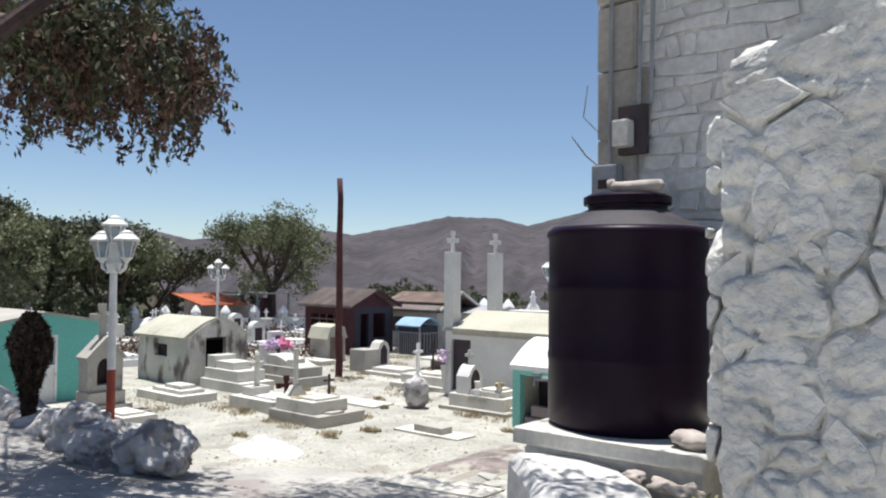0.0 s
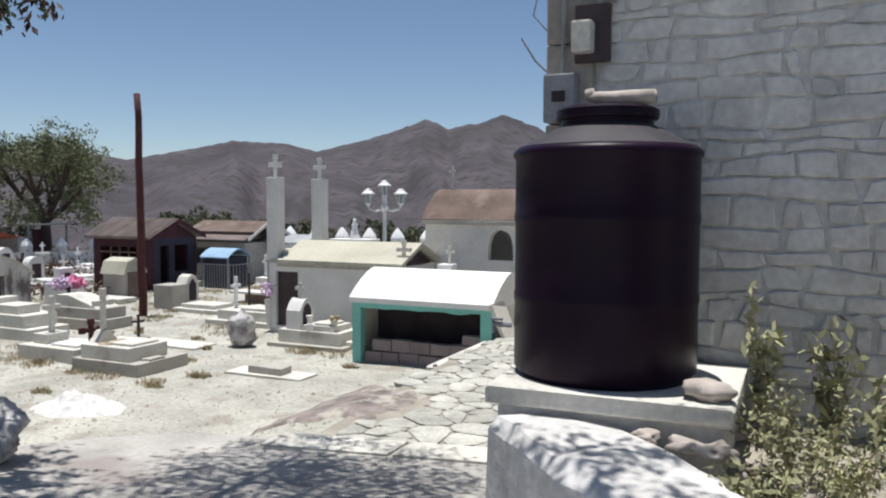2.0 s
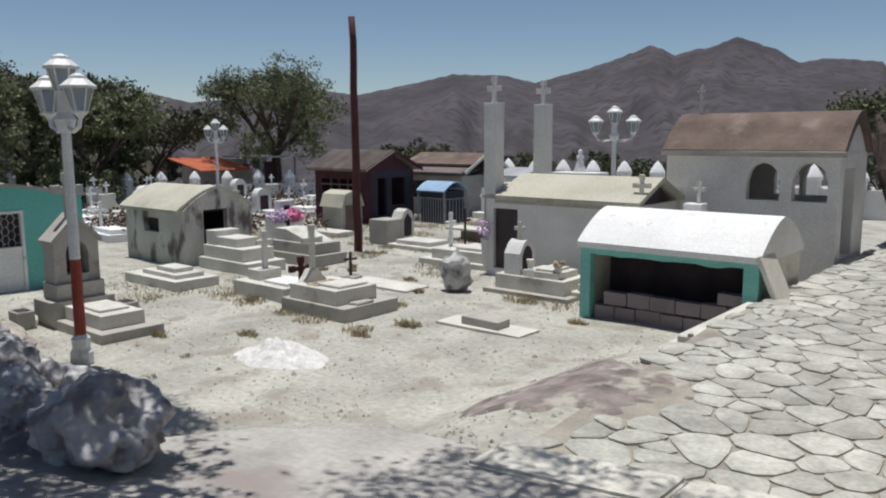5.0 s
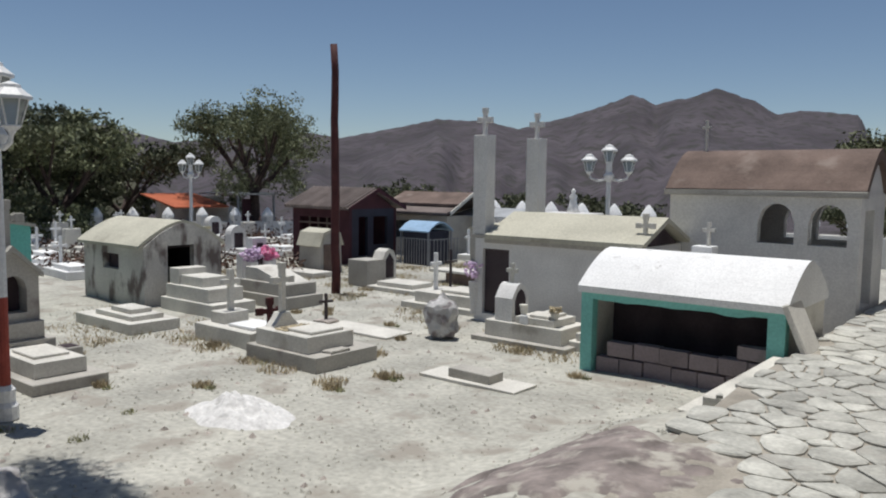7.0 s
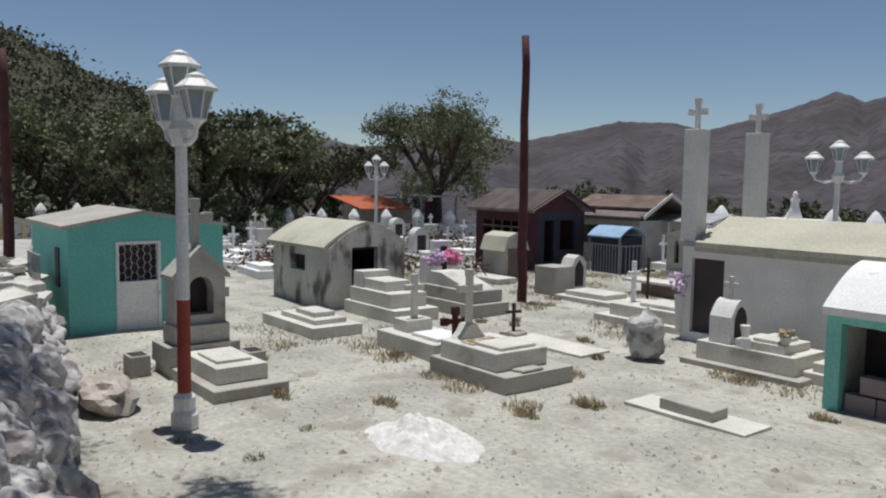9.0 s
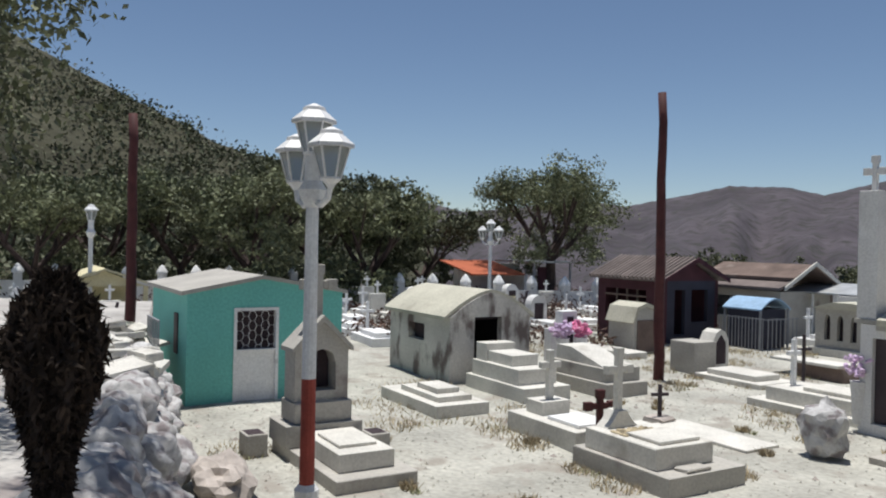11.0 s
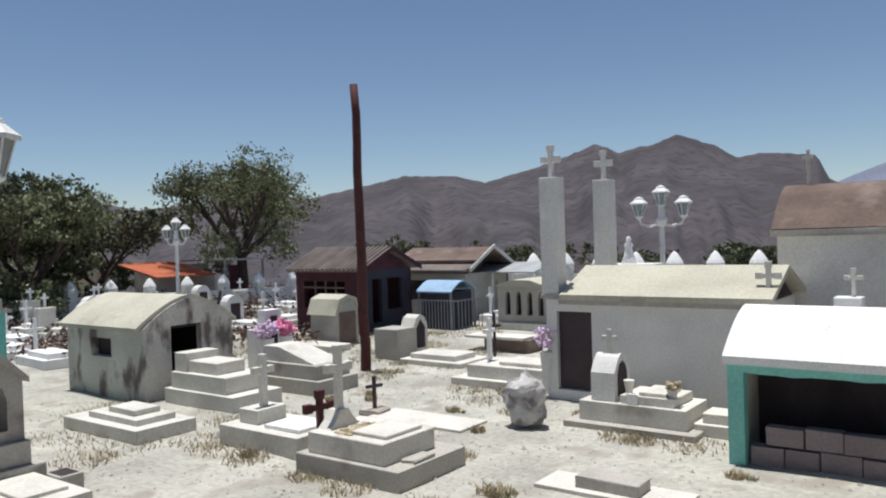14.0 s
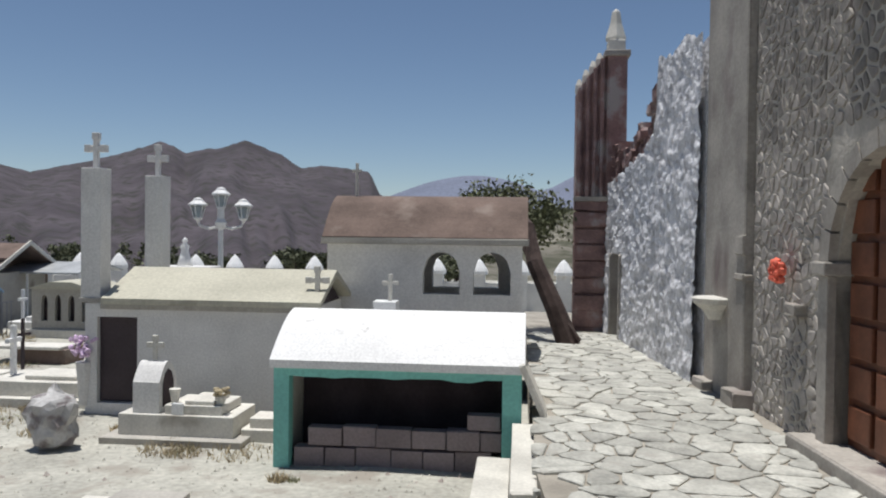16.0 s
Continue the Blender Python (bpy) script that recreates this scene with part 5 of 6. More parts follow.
def lamp_post(x, y, red, turn, h=4.7, z=0.0, heads=3, reach=0.4, label="white triple-lantern lamp post with a red painted lower shaft"):
    t = thing("street_lamp", label, "lamp post", "lamp posts", (x, y, z), turn)
    part("base", a_lathe([(0.17, 0.0), (0.17, 0.18), (0.13, 0.24), (0.14, 0.4), (0.09, 0.46)], n=12), M_LAMPWHITE, t)
    if red:
        part("lower_shaft", a_lathe([(0.085, 0.46), (0.08, 1.64)], n=12), M_RED, t, "red painted lower shaft")
    part("shaft", a_lathe([(0.08, 1.64 if red else 0.46), (0.07, h - 1.15)], n=12), M_LAMPWHITE, t)
    part("knuckle", a_lathe([(0.07, h - 1.15), (0.13, h - 1.05), (0.16, h - 0.95), (0.1, h - 0.85), (0.09, h - 0.56)], n=12), M_LAMPWHITE, t)
    lantern(t, 0, 0, h - 0.55)
    for k in range(heads - 1):
        s = -1 if k else 1
        bm = bmesh.new()
        tube(bm, [(0, 0, h - 1.05), (s * reach * 0.5, 0, h - 1.12), (s * reach * 0.9, 0, h - 1.05), (s * reach, 0, h - 0.92)], [0.04, 0.04, 0.035, 0.03], 7)
        part("arm", bm, M_LAMPWHITE, t)
        lantern(t, s * reach, 0, h - 0.85)


lamp_post(-15.15, 7.78, True, 7)
lamp_post(-36.0, 24.2, False, 30, 4.3, 0, 3, 0.4, "white triple-lantern lamp post far among the graves")
lamp_post(-15.65, 25.7, False, 30, 4.4, 0, 3, 0.6, "white triple-lantern lamp post behind the tombs")
lamp_post(-36.1, 7.8, False, 0, 4.25, 0, 1, 0.4, "white single-lantern lamp post by the far wall")


def pole(x, y, h, r, lean, label):
    t = thing("pole", label, "pole", at=(x, y, 0))
    bm = bmesh.new()
    n = 10
    tube(bm, [(lean * i / n + 0.02 * math.sin(i * 1.7), 0.015 * math.sin(i * 2.3), -0.1 + (h + 0.1) * i / n) for i in range(n + 1)], [r * (1 - 0.25 * i / n) for i in range(n + 1)], 12)
    part("shaft", bm, M_RUST, t, smooth=True)


pole(-20.5, 18.75, 6.95, 0.13, -0.06, "tall bare rust-brown wooden pole among the graves")
pole(-26.2, 7.6, 6.05, 0.13, -0.1, "rust-brown wooden pole beside the turquoise tomb")

# ---- far tombs ----


def dark_tomb():
    t = thing("mausoleum", "dark maroon and blue tomb house with a tiled roof", "mausoleum")
    x0, x1, y0, y1 = -28.6, -25.4, 24.0, 26.6
    part("front_wall", arched_wall("y", y0, 0.15, x0, x1, 0, 2.1, [(-28.2, -26.2, 0.8, 1.75, 0.001)]), M_MAROON, t)
    part("side_wall", arched_wall("x", x1 - 0.15, 0.15, y0 + 0.151, y1 - 0.151, 0, 2.1, [(24.5, 25.0, 0.3, 1.8, 0.001), (25.3, 26.1, 0.7, 1.8, 0.001)]), M_DARKBLUE, t)
    part("west_wall", a_box(x0, x0 + 0.15, y0 + 0.151, y1 - 0.151, 0, 2.1), M_MAROON, t)
    part("back_wall", a_box(x0, x1, y1 - 0.15, y1, 0, 2.1), M_MAROON, t)
    for i in range(3):
        part("window_bar", a_box(-27.7 + i * 0.5, -27.65 + i * 0.5, y0 + 0.04, y0 + 0.1, 0.8, 1.75), M_BROWNROOF, t)
    part("window_rail", a_box(-28.2, -26.2, y0 - 0.02, y0 + 0.03, 1.5, 1.56), M_BROWNROOF, t)
    part("gable", a_prism([(y0 + 0.1, 2.1), (y1 - 0.1, 2.1), (25.3, 2.75)], "x", x1 - 0.15, x1), M_MAROON, t)
    roof = part("roof", a_prism([(y0 - 0.25, 2.08), (25.3, 2.78), (y1 + 0.25, 2.08), (y1 + 0.25, 2.14), (25.3, 2.86), (y0 - 0.25, 2.14)], "x", x0 - 0.2, x1 + 0.25), M_TILEROOF, t)
    bm = bmesh.new()
    for i in range(18):
        x = x0 - 0.15 + i * 0.2
        tube(bm, [(x, y0 - 0.27, 2.16), (x, 25.3, 2.88)], [0.06, 0.06], 6)
    tagged(part("roof_tiles", bm, M_TILEROOF, roof), kind="stuff")
    for s in (0, 1):
        prof = [(25.3, 2.9), (25.3, 2.74), (y0 - 0.27, 2.04), (y0 - 0.27, 2.18)] if s else [(25.3, 2.9), (25.3, 2.74), (y1 + 0.27, 2.04), (y1 + 0.27, 2.18)]
        part("bargeboard", a_prism(prof, "x", x1 + 0.26, x1 + 0.3), M_MAROON, t)


dark_tomb()


def brown_tomb():
    t = thing("mausoleum", "brown open-fronted tomb house with a low double roof", "mausoleum")
    x0, x1, y0, y1 = -28.0, -24.4, 28.6, 31.6
    part("front_wall", arched_wall("y", y0, 0.15, x0, x1, 0, 1.75, [(-27.7, -25.2, 0.7, 1.5, 0.001)]), M_CONCRETE, t)
    part("back_wall", a_box(x0, x1, y1 - 0.15, y1, 0, 1.75), M_BROWNROOF, t)
    part("east_wall", a_box(x1 - 0.15, x1, y0 + 0.151, y1 - 0.151, 0, 1.75), M_CONCRETE, t)
    part("west_wall", a_box(x0, x0 + 0.15, y0 + 0.151, y1 - 0.151, 0, 1.75), M_CONCRETE, t)
    part("lower_roof", a_prism([(y0 - 0.3, 1.8), (y0 + 0.6, 2.1), (y0 + 0.6, 2.2), (y0 - 0.3, 1.9)], "x", x0 - 0.2, x1 + 0.2), M_TILEROOF, t)
    part("roof", a_prism([(y0 + 0.3, 2.15), (30.1, 2.62), (y1 + 0.2, 1.8), (y1 + 0.2, 1.9), (30.1, 2.72), (y0 + 0.3, 2.25)], "x", x0 - 0.1, x1 + 0.3), M_BROWNROOF, t)
    part("bargeboard", a_prism([(y0 - 0.2, 1.8), (30.1, 2.68), (y1 + 0.2, 1.8), (y1 + 0.2, 1.95), (30.1, 2.82), (y0 - 0.2, 1.95)], "x", x1 + 0.31, x1 + 0.36), M_PALE, t)


brown_tomb()


def barrel_tomb(name_label, x, y, w, d, h, mat, legs):
    t = thing("grave_canopy", name_label, "grave canopy", at=(x, y, 0))
    n = 10
    arc = [(-d / 2 + d * i / n, h + 0.35 * math.sin(math.pi * i / n)) for i in range(n + 1)]
    part("barrel_roof", a_prism(arc + [(p, z - 0.05) for p, z in reversed(arc)], "x", -w / 2, w / 2), mat, t)
    for sx in (-1, 1):
        for sy in (-1, 1):
            part("post", a_box(sx * (w / 2 - 0.06) - 0.03, sx * (w / 2 - 0.06) + 0.03, sy * (d / 2 - 0.06) - 0.03, sy * (d / 2 - 0.06) + 0.03, 0, h), M_IRON, t)
    part("enclosure", a_box(-w / 2 + 0.12, w / 2 - 0.12, -d / 2 + 0.12, d / 2 - 0.12, 0, h - 0.02), M_DARKBLUE, t, "dark blue glazed enclosure")
    return t


barrel_tomb("pale blue barrel roof over a dark grave enclosure", -23.9, 26.7, 1.5, 1.5, 1.3, M_BLUE, True)
cage = thing("iron_fence", "thin grey iron fence round a grave", "fence")
for i in range(22):
    p = (-24.6 + i * 0.13, 25.75) if i < 14 else (-22.75, 25.8 + (i - 14) * 0.2)
    part("bar", a_box(p[0] - 0.01, p[0] + 0.01, p[1] - 0.01, p[1] + 0.01, 0, 1.05), M_IRON, cage)
part("rail", a_box(-24.6, -22.75, 25.74, 25.76, 1.0, 1.03), M_IRON, cage)
part("rail", a_box(-22.76, -22.74, 25.76, 27.3, 1.0, 1.03), M_IRON, cage)

t = thing("mausoleum", "small grey tomb with pointed slit openings", "mausoleum")
part("wall", arched_wall("y", 26.9, 0.15, -21.9, -20.0, 0, 1.45, [(-21.6 + k * 0.42, -21.4 + k * 0.42, 0.5, 1.05, 0.22) for k in range(4)]), M_CONCRETE, t)
# solid dark filling painted as the shade behind the slits
part("inside", a_box(-21.85, -20.05, 27.1, 28.6, 0, 1.4), M_SHADEANDDARK, t)
part("roof", a_prism([(-22.0, 1.45), (-19.9, 1.45), (-20.6, 1.66), (-21.3, 1.66)], "y", 26.8, 28.7), M_OLDROOF, t)
part("base", a_box(-22.05, -19.9, 26.78, 26.89, 0, 0.25, 0.02), M_PALE, t)
t = thing("grave_canopy", "pale tin canopy on thin posts", "grave canopy")
part("roof", a_prism([(30.0, 1.7), (31.6, 2.0), (33.0, 1.7), (33.0, 1.75), (31.6, 2.06), (30.0, 1.75)], "x", -25.3, -22.3), M_TIN, t)
for x in (-25.1, -24.2, -23.3, -22.5):
    part("post", a_box(x - 0.03, x + 0.03, 30.1, 30.16, 0, 1.7), M_LAMPWHITE, t)


def kiosk(label, x0, x1, y0, y1, eave, ridge, roof, wall, axis="x"):
    t = thing("tomb_kiosk", label, "kiosk")
    mid = (y0 + y1) / 2
    for x in (x0, x1):
        for y in (y0, y1):
            part("post", a_box(x - 0.07, x + 0.07, y - 0.07, y + 0.07, 0, eave), wall, t)
    part("back_wall", a_box(x0 + 0.08, x0 + 0.2, y0 + 0.08, y1 - 0.08, 0, eave), wall, t)
    part("parapet", a_box(x0 + 0.2, x1 - 0.08, y0 + 0.08, y0 + 0.2, 0, eave * 0.45), wall, t)
    part("roof", a_prism([(y0 - 0.3, eave), (mid, ridge), (y1 + 0.3, eave), (y1 + 0.3, eave + 0.07), (mid, ridge + 0.08), (y0 - 0.3, eave + 0.07)], "x", x0 - 0.3, x1 + 0.3), roof, t)
    part("gable", a_prism([(y0, eave), (mid, ridge - 0.02), (y1, eave)], "x", x1 - 0.02, x1 + 0.05), wall, t)


kiosk("cream tomb kiosk with a shallow gable roof", -38.5, -36.0, 6.9, 9.6, 1.45, 2.0, M_CREAM, M_CREAM)
t = thing("tomb_kiosk", "white tomb shelter with an orange tiled roof", "kiosk")
part("wall", a_box(-44.4, -43.9, 27.4, 31.6, 0, 2.1), M_WHITE, t)
part("side_wall", a_box(-43.9, -41.5, 30.2, 30.4, 0, 1.6), M_WHITE, t)
part("orange_roof", a_prism([(-44.6, 2.2), (-41.2, 1.55), (-41.2, 1.63), (-44.6, 2.28)], "y", 26.6, 30.0), M_ORANGE, t, "orange tiled roof")
part("flat_canopy", a_box(-44.2, -40.6, 30.05, 33.0, 2.25, 2.33), M_TIN, t, "pale flat sheet canopy")
for x, y in ((-40.8, 30.3), (-40.8, 32.8), (-44, 32.8)):
    part("post", a_box(x - 0.05, x + 0.05, y - 0.05, y + 0.05, 0, 2.25), M_IRON, t)
part("red_drape", a_box(-41.4, -41.3, 31.0, 31.6, 0.6, 2.0), M_MAROON, t)
t = thing("grave_canopy", "tilted yellow-framed sheet canopy behind the hut tomb", "grave canopy")
part("sheet", a_prism([(-27.5, 1.75), (-25.9, 1.6), (-25.9, 1.64), (-27.5, 1.79)], "y", 16.4, 18.2), M_PALE, t)
part("frame", a_prism([(-25.89, 1.58), (-25.82, 1.58), (-25.82, 1.66), (-25.89, 1.66)], "y", 16.3, 18.3), M_CREAM, t, "yellow painted frame")
for x in (-27.4, -26.0):
    part("post", a_box(x - 0.03, x + 0.03, 16.5, 16.56, 0, 1.65), M_IRON, t)
t = thing("iron_gate", "thin pale iron gate beside the turquoise tomb", "gate")
for i in range(6):
    part("bar", a_box(-23.5 + i * 0.22, -23.47 + i * 0.22, 7.5, 7.53, 0, 1.6), M_IRON, t)
for z in (0.2, 0.85, 1.58):
    part("rail", a_box(-23.52, -22.35, 7.495, 7.535, z, z + 0.03), M_IRON, t)

# ---- perimeter wall with pinnacled posts ----


def cap_post(wall, x, y, h, s):
    p = part("post", a_box(x - s * 0.5, x + s * 0.5, y - s * 0.5, y + s * 0.5, 0, h), M_WHITE, wall)
    bm = bmesh.new()
    lathe(bm, [(s * 0.72, h), (s * 0.72, h + s * 0.25), (s * 0.6, h + s * 0.5), (s * 0.3, h + s * 0.95), (s * 0.05, h + s * 1.2)], x, y, 8)
    part("cap", bm, M_BRIGHT, p, "white pointed cap")


def run(x0, y0, x1, y1, count, h, s, post):
    w = tagged(new("perimeter_wall"), "low white perimeter wall with pointed post caps", "wall", kind="structure")
    d = Vector((x1 - x0, y1 - y0, 0))
    m = Matrix.Translation((x0, y0, 0)) @ pose(0, 0, 0, 0, 0, math.degrees(math.atan2(d.y, d.x)))
    part("wall", a_box(0, d.length, -0.1, 0.1, -0.5, h, m=m), M_WHITE, w)
    for i in range(count + 1):
        cap_post(w, x0 + d.x * i / count, y0 + d.y * i / count, post, s)


run(-34.0, 38.0, -4.0, 38.0, 17, 1.2, 0.55, 1.55)
run(-44.0, 20.0, -34.0, 37.6, 12, 0.9, 0.42, 1.15)
run(-50.0, -6.0, -44.0, 19.5, 17, 1.1, 0.36, 1.45)

# ---- scattered far graves ----
rnd = random.Random(21)


def small_grave(kind):
    t = thing("grave", ("low white grave with a small cross", "pale stepped grave with a headstone", "grey grave box with a leaning iron cross", "white grave with a round-topped niche")[kind], "grave", "graves")
    mat = (M_BRIGHT, M_PALE, M_CONCRETE, M_WHITE)[kind]
    part("base", a_box(-1.0, 1.0, -0.5, 0.5, -0.05, 0.25, 0.02), mat, t)
    part("lid", a_box(-0.5, 0.85, -0.35, 0.35, 0.25, 0.4, 0.02), mat, t)
    if kind in (0, 2):
        part("cross", cross_mesh(1.0, 0.45, 0.09), mat if kind == 0 else M_DARKDOOR, t).matrix_basis = pose(-0.8, 0, 0.25, 0, 6 * kind, 90)
    elif kind == 1:
        part("headstone", a_box(-0.95, -0.7, -0.35, 0.35, 0.25, 1.1, 0.04), mat, t)
        part("cross", cross_mesh(0.5, 0.3, 0.07), M_BRIGHT, t).matrix_basis = pose(-0.82, 0, 1.1, 0, 0, 90)
    else:
        n = 8
        part("niche", a_prism([(-0.35, 0.25), (0.35, 0.25)] + [(0.35 * math.cos(math.pi * i / n), 0.95 + 0.35 * math.sin(math.pi * i / n)) for i in range(n + 1)], "x", -0.95, -0.5), mat, t)
        # the niche's shade is a dark plate on its face
        part("niche_front", a_box(-0.5, -0.49, -0.2, 0.2, 0.35, 1.0), M_SHADEANDDARK, t)
    return t


protos = [small_grave(k) for k in range(4)]
place(protos[0], -29.5, 17.5, 0), place(protos[1], -31, 20.5, 0), place(protos[2], -26.5, 12.2, 0), place(protos[3], -33, 19, 0)
blocked = [(-29.5, 17.5), (-31, 20.5), (-26.5, 12.2), (-33, 19), (-27, 25.3), (-26.2, 30), (-24, 26.7), (-21, 27.7), (-23.8, 31.5), (-37.2, 8.2), (-42.5, 30), (-26.7, 17.2), (-36, 24.2), (-15.2, 24.9)]
for k in range(2400):
    x, y = rnd.uniform(-42, -12), rnd.uniform(5.5, 36)
    if x > -29 and y < 27.2 or len(blocked) > 150:
        continue
    if x < -34 and y > 2 * (x + 44) + 14 or min((x - a) ** 2 + (y - b) ** 2 for a, b in blocked) < 3.6:
        continue
    if math.hypot(x + 27, y - 25.3) < 2.9 or math.hypot(x + 26.2, y - 30) < 2.9 or math.hypot(x + 37.2, y - 8.2) < 2.8 or math.hypot(x + 42.5, y - 30) < 4:
        continue
    blocked.append((x, y))
    copy_thing(protos[rnd.choice((0, 0, 1, 1, 2, 3))], pose(x, y, 0, 0, 0, rnd.uniform(-8, 8)))

# small markers seen close to the path between tombs
g = thing("grave_cross", "thin dark iron cross with a tangle of wire", "cross")
cross_on(g, -18.6, 21.6, 0, 1.2, 0.45, 0.06, M_DARKDOOR, 80)
g = thing("grave", "open dark brick grave box with a pale slab", "grave", "graves")
stepped(g, [(-19.6, -18.2, 22.6, 23.4, 0, 0.35)], M_BROWNROOF, "box")
stepped(g, [(-20.2, -18.3, 22.5, 23.3, 0.35, 0.42)], M_PALE, "slab")
g = thing("flower_vase", "tall white vase with faded pink flowers", "vase", at=(-15.05, 18.05, 0.15))
part("vase", a_lathe([(0.09, 0), (0.12, 0.4), (0.15, 0.75)], n=12), M_WHITE, g)
bm = bmesh.new()
for i in range(45):
    boulder(bm, (rnd.gauss(0, 0.12), rnd.gauss(0, 0.12), 0.85 + rnd.uniform(0, 0.35)), (0.05, 0.05, 0.05), i, 1, 0.5)
part("bouquet", bm, M_LILAC, g, "faded pink flowers")
bm = bmesh.new()
for i in range(60):
    d = Vector((rnd.gauss(0, 1), rnd.gauss(0, 1), rnd.gauss(0, 1))).normalized() * rnd.uniform(0.05, 0.15)
    boulder(bm, tuple(WEST @ Vector((-0.18 + d.x * 0.5, 8.95 + d.y, 2.8 + d.z))), (0.05, 0.05, 0.05), i, 1, 0.5)
tagged(part("flower_posy", bm, M_CORAL, None), "coral artificial flowers hung on the church wall", "flowers")
g = thing("statue", "small white winged statue on a tomb", "statue", at=(-15.9, 24.0, 0))
part("plinth", a_box(-0.8, 0.8, -0.4, 0.4, 0, 2.33, 0.03), M_WHITE, g)
part("figure", a_lathe([(0.2, 2.33), (0.13, 2.55), (0.09, 2.72), (0.12, 2.82), (0.05, 2.9), (0.07, 2.97), (0.02, 3.04)], n=12), M_BRIGHT, g, smooth=True)

# ---- plants ----


def leaf_mesh(name, centres, size, mat, seed, long=1.6, droop=0.0, parent=None, label=""):
    """A crown of single leaves, each a small kite-shaped blade with its own turn."""
    rng = np.random.default_rng(seed)
    c = np.asarray(centres, dtype=float)
    n = len(c)
    a = rng.normal(size=(n, 3))
    a[:, 2] -= droop
    a /= np.linalg.norm(a, axis=1)[:, None]
    b = np.cross(a, rng.normal(size=(n, 3)))
    b /= np.linalg.norm(b, axis=1)[:, None] + 1e-9
    s = (size * rng.uniform(0.6, 1.4, n))[:, None]
    v = np.stack([c - a * s * long * 0.5, c + b * s * 0.4, c + a * s * long * 0.5, c - b * s * 0.4], 1).reshape(-1, 3)
    me = bpy.data.meshes.new(name)
    me.from_pydata(v.tolist(), [], np.arange(4 * n).reshape(-1, 4).tolist())
    me.materials.append(mat)
    ob = new(name, me)
    ob.parent = parent
    if label:
        tagged(ob, label)
    return ob


def clumps(rng, blobs, per, hollow=0.45, fray=0.22):
    """Leaf places in shells round blob centres, with frayed outlines and gaps."""
    out = []
    for (x, y, z), (rx, ry, rz), k in blobs:
        n = int(per * k)
        subs = rng.normal(size=(max(5, n // 36), 3))
        subs /= np.linalg.norm(subs, axis=1)[:, None]
        subs *= rng.uniform(hollow, 1.05, len(subs))[:, None]
        p = subs[rng.integers(0, len(subs), n)] + rng.normal(size=(n, 3)) * fray
        out.append(p * np.array((rx, ry, rz)) + np.array((x, y, z)))
    return np.concatenate(out)


def tree(label, x, y, z0, h, spread, leaf, count, mat, seed, lean=0.0, size=0.12, crown_low=0.45, fork=3, low=0.38):
    rng = np.random.default_rng(seed)
    t = thing("tree", label, "tree", "trees", (x, y, z0))
    tips, bm = [], bmesh.new()
    trunk_top = Vector((lean, 0, h * crown_low))
    tube(bm, [(0, 0, -0.2), (lean * 0.4 + 0.1, 0.05, h * crown_low * 0.5), trunk_top], [0.05 * h, 0.04 * h, 0.032 * h], 9)
    for k in range(fork + 2):
        a = 2 * math.pi * k / (fork + 2) + rng.uniform(-0.4, 0.4)
        tip = Vector((lean + spread * 0.6 * math.cos(a), spread * 0.6 * math.sin(a), h * rng.uniform(0.68, 0.88)))
        mid = trunk_top.lerp(tip, 0.5) + Vector((0, 0, -0.05 * h))
        tube(bm, [trunk_top, mid, tip], [0.028 * h, 0.018 * h, 0.008 * h], 6)
        tips.append(tip)
        for q in range(2):
            end = tip + Vector((rng.normal() * spread * 0.3, rng.normal() * spread * 0.3, rng.uniform(0, 0.1) * h))
            tube(bm, [mid, mid.lerp(end, 0.6), end], [0.012 * h, 0.008 * h, 0.003 * h], 5)
            tips.append(end)
    part("trunk", bm, M_BARK, t)
    blobs = [(tuple(p), (spread * rng.uniform(0.28, 0.45), spread * rng.uniform(0.28, 0.45), h * rng.uniform(0.1, 0.18)), rng.uniform(0.7, 1.3)) for p in tips]
    for k in range(10):
        a, r = rng.uniform(0, 2 * math.pi), spread * rng.uniform(0.35, 0.85)
        blobs.append(((lean + r * math.cos(a), r * math.sin(a), h * rng.uniform(low, 0.72)), (spread * 0.32, spread * 0.32, h * rng.uniform(0.09, 0.15)), rng.uniform(0.5, 1.0)))
    leaf_mesh("crown", clumps(rng, blobs, count / len(blobs), 0.35, 0.15), size, mat, seed, parent=t, droop=0.6)
    return t


tree("round-crowned dusty green mesquite with forked dark trunk", -41.5, 31.8, -0.3, 7.7, 4.1, 0, 26000, M_LEAF, 1, 0.2, 0.11, 0.36, 3, 0.27)
for k, (az, d, h, sp) in enumerate(((65, 41, 6.4, 3.6), (69, 44, 7.6, 4.2), (73.5, 40, 6.6, 4.0), (78, 46, 6.6, 4.2), (83, 48, 7.0, 4.5), (61.5, 47, 5.2, 3.6), (87, 42, 6.0, 4.0), (75, 54, 8.0, 5.0))):
    x, y = -6.2 - d * math.sin(radians(az)), 4.5 + d * math.cos(radians(az))
    tree("dark green mesquite tree at the graveyard edge", x, y, -0.5, h, sp, 0, 18000, M_LEAFDARK if k % 2 else M_LEAF, 10 + k, 0.3 * (k % 3 - 1), 0.14, 0.3, 3, 0.12)
